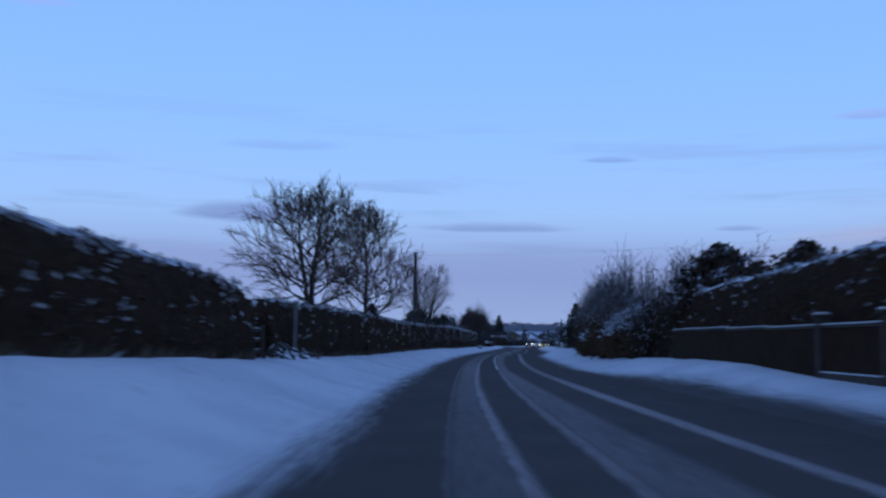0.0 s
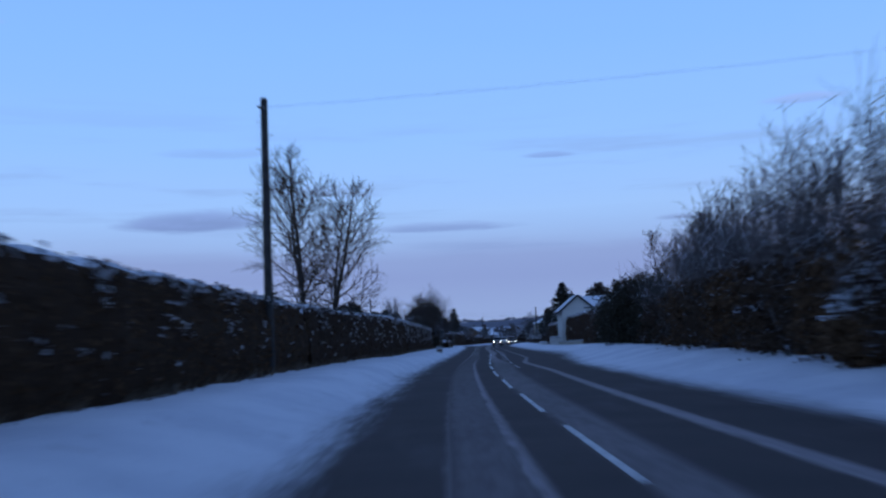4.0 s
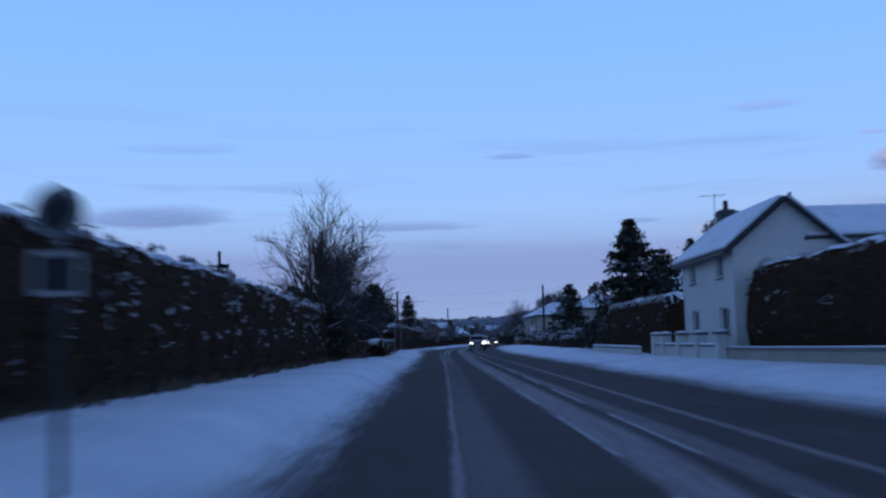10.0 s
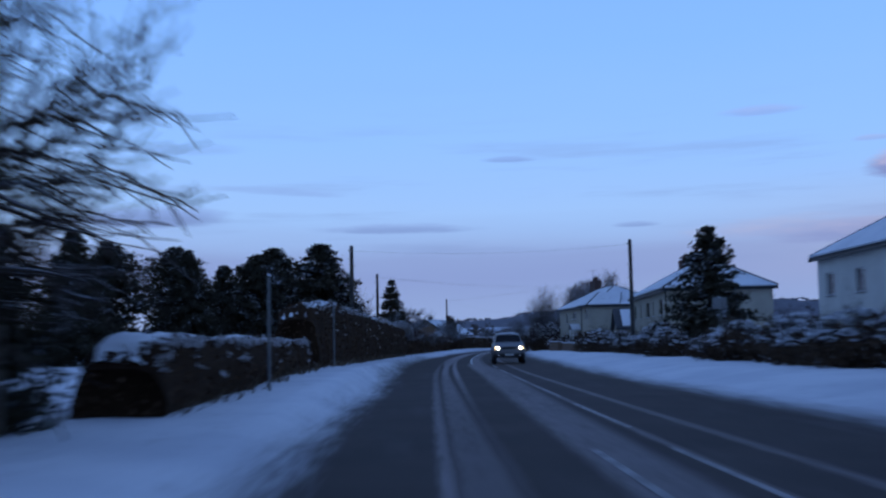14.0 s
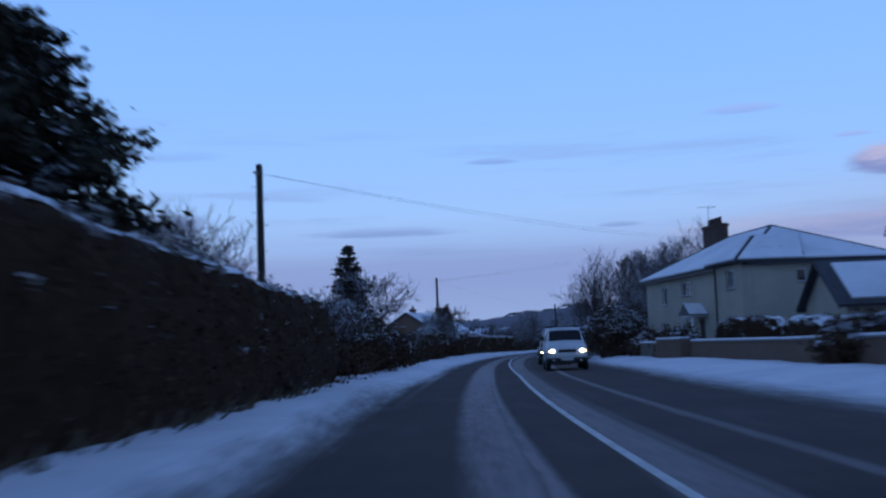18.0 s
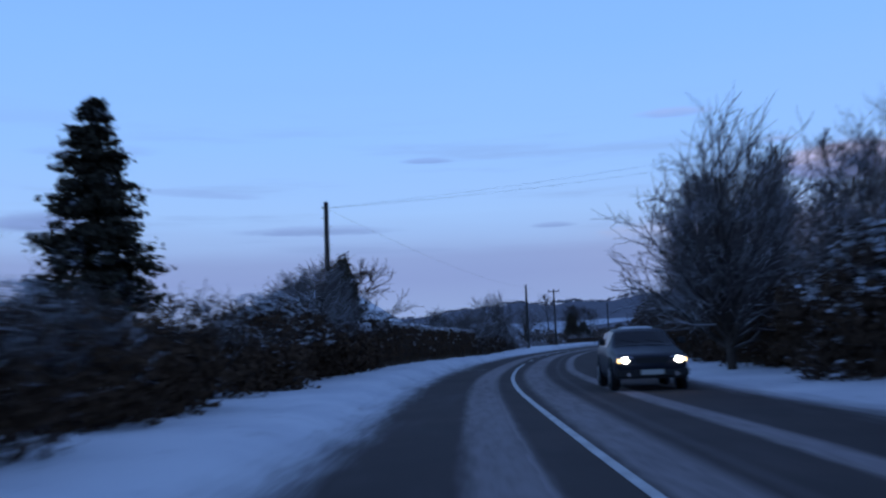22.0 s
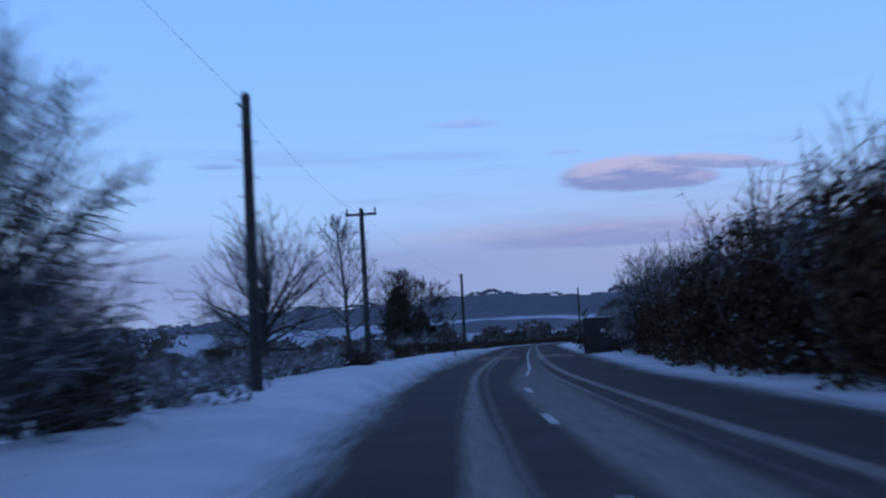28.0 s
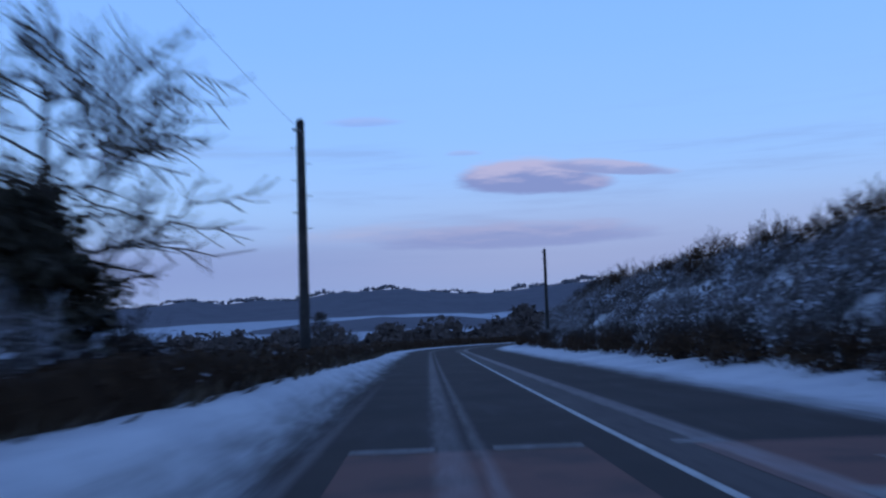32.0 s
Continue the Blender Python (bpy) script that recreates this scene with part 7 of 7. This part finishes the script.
# ---- oncoming cars, headlamps lit ----
def hull(keys):
    """Body surface from nose to tail: stations (y, sill, belt, top, half width, half roof width) blended into rings of 21 points."""
    K = np.array(keys, float)
    ys = np.linspace(K[0, 0], K[-1, 0], 46)
    T = np.stack([np.interp(-ys, -K[:, 0], K[:, i]) for i in range(1, 6)], 1)
    for _ in range(2):
        T[1:-1] = 0.25 * T[:-2] + 0.5 * T[1:-1] + 0.25 * T[2:]
    R = []
    for y, (zl, zb, zu, wl, wu) in zip(ys, T):
        side = [(0.55 * wl, zl), (0.94 * wl, zl + 0.02), (wl, zl + 0.16), (1.005 * wl, zl + 0.6 * (zb - zl)), (0.985 * wl, zb)]
        for f in (0.12, 0.5, 0.88):
            side.append((0.965 * wl + (wu - 0.965 * wl) * f, zb + (zu - zb) * f))
        side += [(0.93 * wu, zu - 0.015), (0.6 * wu, zu + 0.004)]
        R.append([(x, y, z) for x, z in side] + [(0, y, zu + 0.012)] + [(-x, y, z) for x, z in side[::-1]])
    return ys, np.array(R)


def patch(R, js, ks, out=0.008):
    """A thin pane lying on part of the body surface."""
    Q = R[np.ix_(js, ks)]
    c = Q.mean((0, 1)) * [0, 1, 1]
    N = np.cross(np.gradient(Q, axis=0), np.gradient(Q, axis=1))
    N /= np.linalg.norm(N, axis=2)[..., None] + 1e-9
    N *= np.sign(((Q - c) * N).sum(2).mean())
    n, m = len(js), len(ks)
    F = grid_faces(n, m)
    rim = [i * m for i in range(n)] + [(n - 1) * m + k for k in range(1, m)] + [i * m + m - 1 for i in range(n - 2, -1, -1)] + [k for k in range(m - 2, 0, -1)]
    S = [[rim[i], rim[(i + 1) % len(rim)], rim[(i + 1) % len(rim)] + n * m, rim[i] + n * m] for i in range(len(rim))]
    V = np.concatenate([(Q - N * 0.01).reshape(-1, 3), (Q + N * out).reshape(-1, 3)])
    return V, F.tolist() + (F + n * m).tolist() + S


def car(s, d, kind, paint, label, category="car"):
    root = thing(kind[0], stand(s, d, 0.0, 180), label, category, "oncoming traffic")
    L, W, H, nose, clear = kind[1]
    cowl, header, tail_glass = kind[3]
    ys, R = hull(kind[2])
    n = len(ys)
    F = []
    for i in range(n - 1):
        for j in range(21):
            F.append([21 * i + j, 21 * i + (j + 1) % 21, 21 * (i + 1) + (j + 1) % 21, 21 * (i + 1) + j])
    F += [list(range(21))[::-1], list(range(21 * (n - 1), 21 * n))]
    mesh("body", R.reshape(-1, 3), F, paint, root, smooth_=True)
    js = [i for i in range(n) if header - 0.02 < ys[i] < cowl + 0.02]
    V, G_ = patch(R, js, list(range(8, 13)))
    mesh("windscreen", V, G_, "carglass", root)
    j2 = [i for i in range(n) if tail_glass < ys[i] < header + 0.15]
    half = len(j2) // 2
    for ks in ([5, 6, 7], [13, 14, 15]):
        for jj in (j2[:half], j2[half + 1:]):
            V, G_ = patch(R, jj, ks)
            mesh("side_window", V, G_, "carglass", root)
    zc = float(R[js[-1] if ys[js[0]] < ys[js[-1]] else js[0]][10, 2])
    for sx in (-1, 1):
        mr = part("mirror", boxes((sx * (W / 2 + 0.09) - 0.09, cowl - 0.33, zc + 0.02, sx * (W / 2 + 0.09) + 0.09, cowl - 0.22, zc + 0.18), bevel=0.03), "trim", root)
        lx = sx * (W / 2 - 0.26)
        hl = part("headlight", boxes((lx - 0.19, L / 2 - 0.12, nose - 0.09, lx + 0.19, L / 2 - 0.005, nose + 0.08), bevel=0.03), "chrome", root)
        part("lamp", rod(bmesh.new(), (lx, L / 2 - 0.004, nose), (lx, L / 2 + 0.012, nose), 0.075, 0.075, 14), "head", hl, "lit headlamp")
        part("indicator", boxes((lx + sx * 0.11, L / 2 - 0.004, nose - 0.05, lx + sx * 0.17, L / 2 + 0.004, nose + 0.03)), "amber", hl, "amber side lamp")
        part("fog_lamp", rod(bmesh.new(), (sx * (W / 2 - 0.32), L / 2 + 0.02, clear + 0.1), (sx * (W / 2 - 0.32), L / 2 + 0.052, clear + 0.1), 0.05, 0.05, 10), "chrome", root)
        part("wiper", rod(bmesh.new(), (sx * 0.3 - 0.2, cowl - 0.02, zc + 0.05), (sx * 0.3 + 0.25, cowl - 0.12, zc + 0.14), 0.012, 0.008, 5), "trim", root)
        part("roof_rail", rod(bmesh.new(), (sx * (W / 2 - 0.24), header - 0.25, H + 0.02), (sx * (W / 2 - 0.24), -L / 2 + 0.6, H + 0.02), 0.018, 0.018, 6), "trim", root)
        for y in (L / 2 - 0.85, -L / 2 + 0.8):
            part("wheel_arch", rod(bmesh.new(), (sx * (W / 2 - 0.12), y, 0.36), (sx * (W / 2 + 0.008), y, 0.36), 0.41, 0.41, 22), "trim", root)
            bm = rod(bmesh.new(), (sx * (W / 2 - 0.20), y, 0.33), (sx * (W / 2 + 0.02), y, 0.33), 0.33, 0.33, 22)
            bmesh.ops.bevel(bm, geom=[e for e in bm.edges if len(e.link_faces) == 2 and any(len(f.verts) > 4 for f in e.link_faces)], offset=0.03, segments=2, affect="EDGES")
            wh = part("wheel", bm, "rubber", root)
            part("rim", rod(bmesh.new(), (sx * (W / 2 + 0.012), y, 0.33), (sx * (W / 2 + 0.03), y, 0.33), 0.20, 0.17, 14), "alloy", wh)
    part("grille", boxes((-W / 2 + 0.5, L / 2 - 0.06, nose - 0.08, W / 2 - 0.5, L / 2 + 0.004, nose + 0.06), bevel=0.01), "trim", root)
    bm = boxes((-W / 2 + 0.03, L / 2 - 0.24, clear, W / 2 - 0.03, L / 2 + 0.03, clear + 0.26))
    bmesh.ops.bevel(bm, geom=bm.edges[:], offset=0.06, segments=3, affect="EDGES")
    part("bumper", bm, "trim", root)
    part("number_plate", boxes((-0.26, L / 2 + 0.031, clear + 0.09, 0.26, L / 2 + 0.04, clear + 0.2)), "yellowish", root)
    j3 = [i for i in range(n) if -L / 2 + 0.5 < ys[i] < header - 0.2]
    V, G_ = patch(R, j3, [9, 10, 11], 0.03)
    mesh("roof_snow", V, G_, "snow", root, "thin sheet of snow on the roof")
    return root


SUV = ("estate_car", (4.5, 1.82, 1.78, 0.90, 0.38),
       [(2.25, 0.46, 0.90, 0.96, 0.80, 0.74), (2.12, 0.38, 0.96, 1.05, 0.88, 0.80), (1.2, 0.34, 1.06, 1.15, 0.91, 0.83), (1.02, 0.34, 1.08, 1.18, 0.91, 0.80), (0.38, 0.34, 1.10, 1.72, 0.91, 0.68), (-0.5, 0.34, 1.10, 1.78, 0.91, 0.68), (-1.8, 0.34, 1.12, 1.75, 0.90, 0.67), (-2.12, 0.38, 1.12, 1.25, 0.88, 0.74), (-2.25, 0.5, 1.0, 1.08, 0.82, 0.74)],
       (1.0, 0.42, -1.75))
VAN = ("van", (4.4, 1.78, 1.86, 0.84, 0.34),
       [(2.2, 0.42, 0.82, 0.90, 0.78, 0.70), (2.05, 0.34, 0.92, 1.02, 0.86, 0.78), (1.4, 0.30, 1.06, 1.18, 0.885, 0.80), (1.28, 0.30, 1.08, 1.22, 0.885, 0.79), (0.58, 0.30, 1.10, 1.78, 0.885, 0.71), (-0.3, 0.30, 1.12, 1.86, 0.885, 0.72), (-2.0, 0.30, 1.12, 1.84, 0.88, 0.72), (-2.2, 0.45, 1.1, 1.7, 0.84, 0.68)],
       (1.25, 0.62, -0.45))
HATCH = ("hatchback", (4.1, 1.72, 1.45, 0.70, 0.28),
         [(2.05, 0.38, 0.66, 0.74, 0.74, 0.66), (1.92, 0.28, 0.74, 0.83, 0.82, 0.74), (1.05, 0.24, 0.88, 0.96, 0.855, 0.77), (0.88, 0.24, 0.90, 0.99, 0.855, 0.75), (0.12, 0.24, 0.93, 1.41, 0.855, 0.60), (-0.6, 0.24, 0.94, 1.45, 0.855, 0.60), (-1.5, 0.24, 0.96, 1.38, 0.85, 0.60), (-1.98, 0.32, 0.95, 1.02, 0.82, 0.68), (-2.05, 0.45, 0.86, 0.92, 0.78, 0.66)],
         (0.86, 0.16, -1.45))
car(268.5, 4.0, SUV, car_paint("silver_paint", (0.20, 0.205, 0.21)), "silver estate car with lit headlamps and snow on its roof")
vn = car(310.8, 4.1, VAN, car_paint("white_van_paint", (0.60, 0.62, 0.63)), "small white van with lit headlamps and a ladder rack", "van")
car(322.5, 4.1, HATCH, car_paint("dark_green_paint", (0.022, 0.024, 0.022)), "dark hatchback with lit headlamps")
car(344.5, 4.2, HATCH, car_paint("dark_blue_paint", (0.016, 0.020, 0.032)), "dark blue hatchback with lit headlamps")
for y in (0.0, -0.9, -1.7):
    part("rack_bar", boxes((-0.72, y - 0.03, 1.88, 0.72, y + 0.03, 1.94)), "trim", vn)
for x in (-0.3, 0.1):
    part("ladder_rail", rod(bmesh.new(), (x, 0.5, 1.97), (x, -1.95, 1.97), 0.03, 0.03, 6), "alloy", vn)
for i in range(8):
    part("rung", rod(bmesh.new(), (-0.3, 0.35 - 0.3 * i, 1.97), (0.1, 0.35 - 0.3 * i, 1.97), 0.015, 0.015, 5), "alloy", vn)
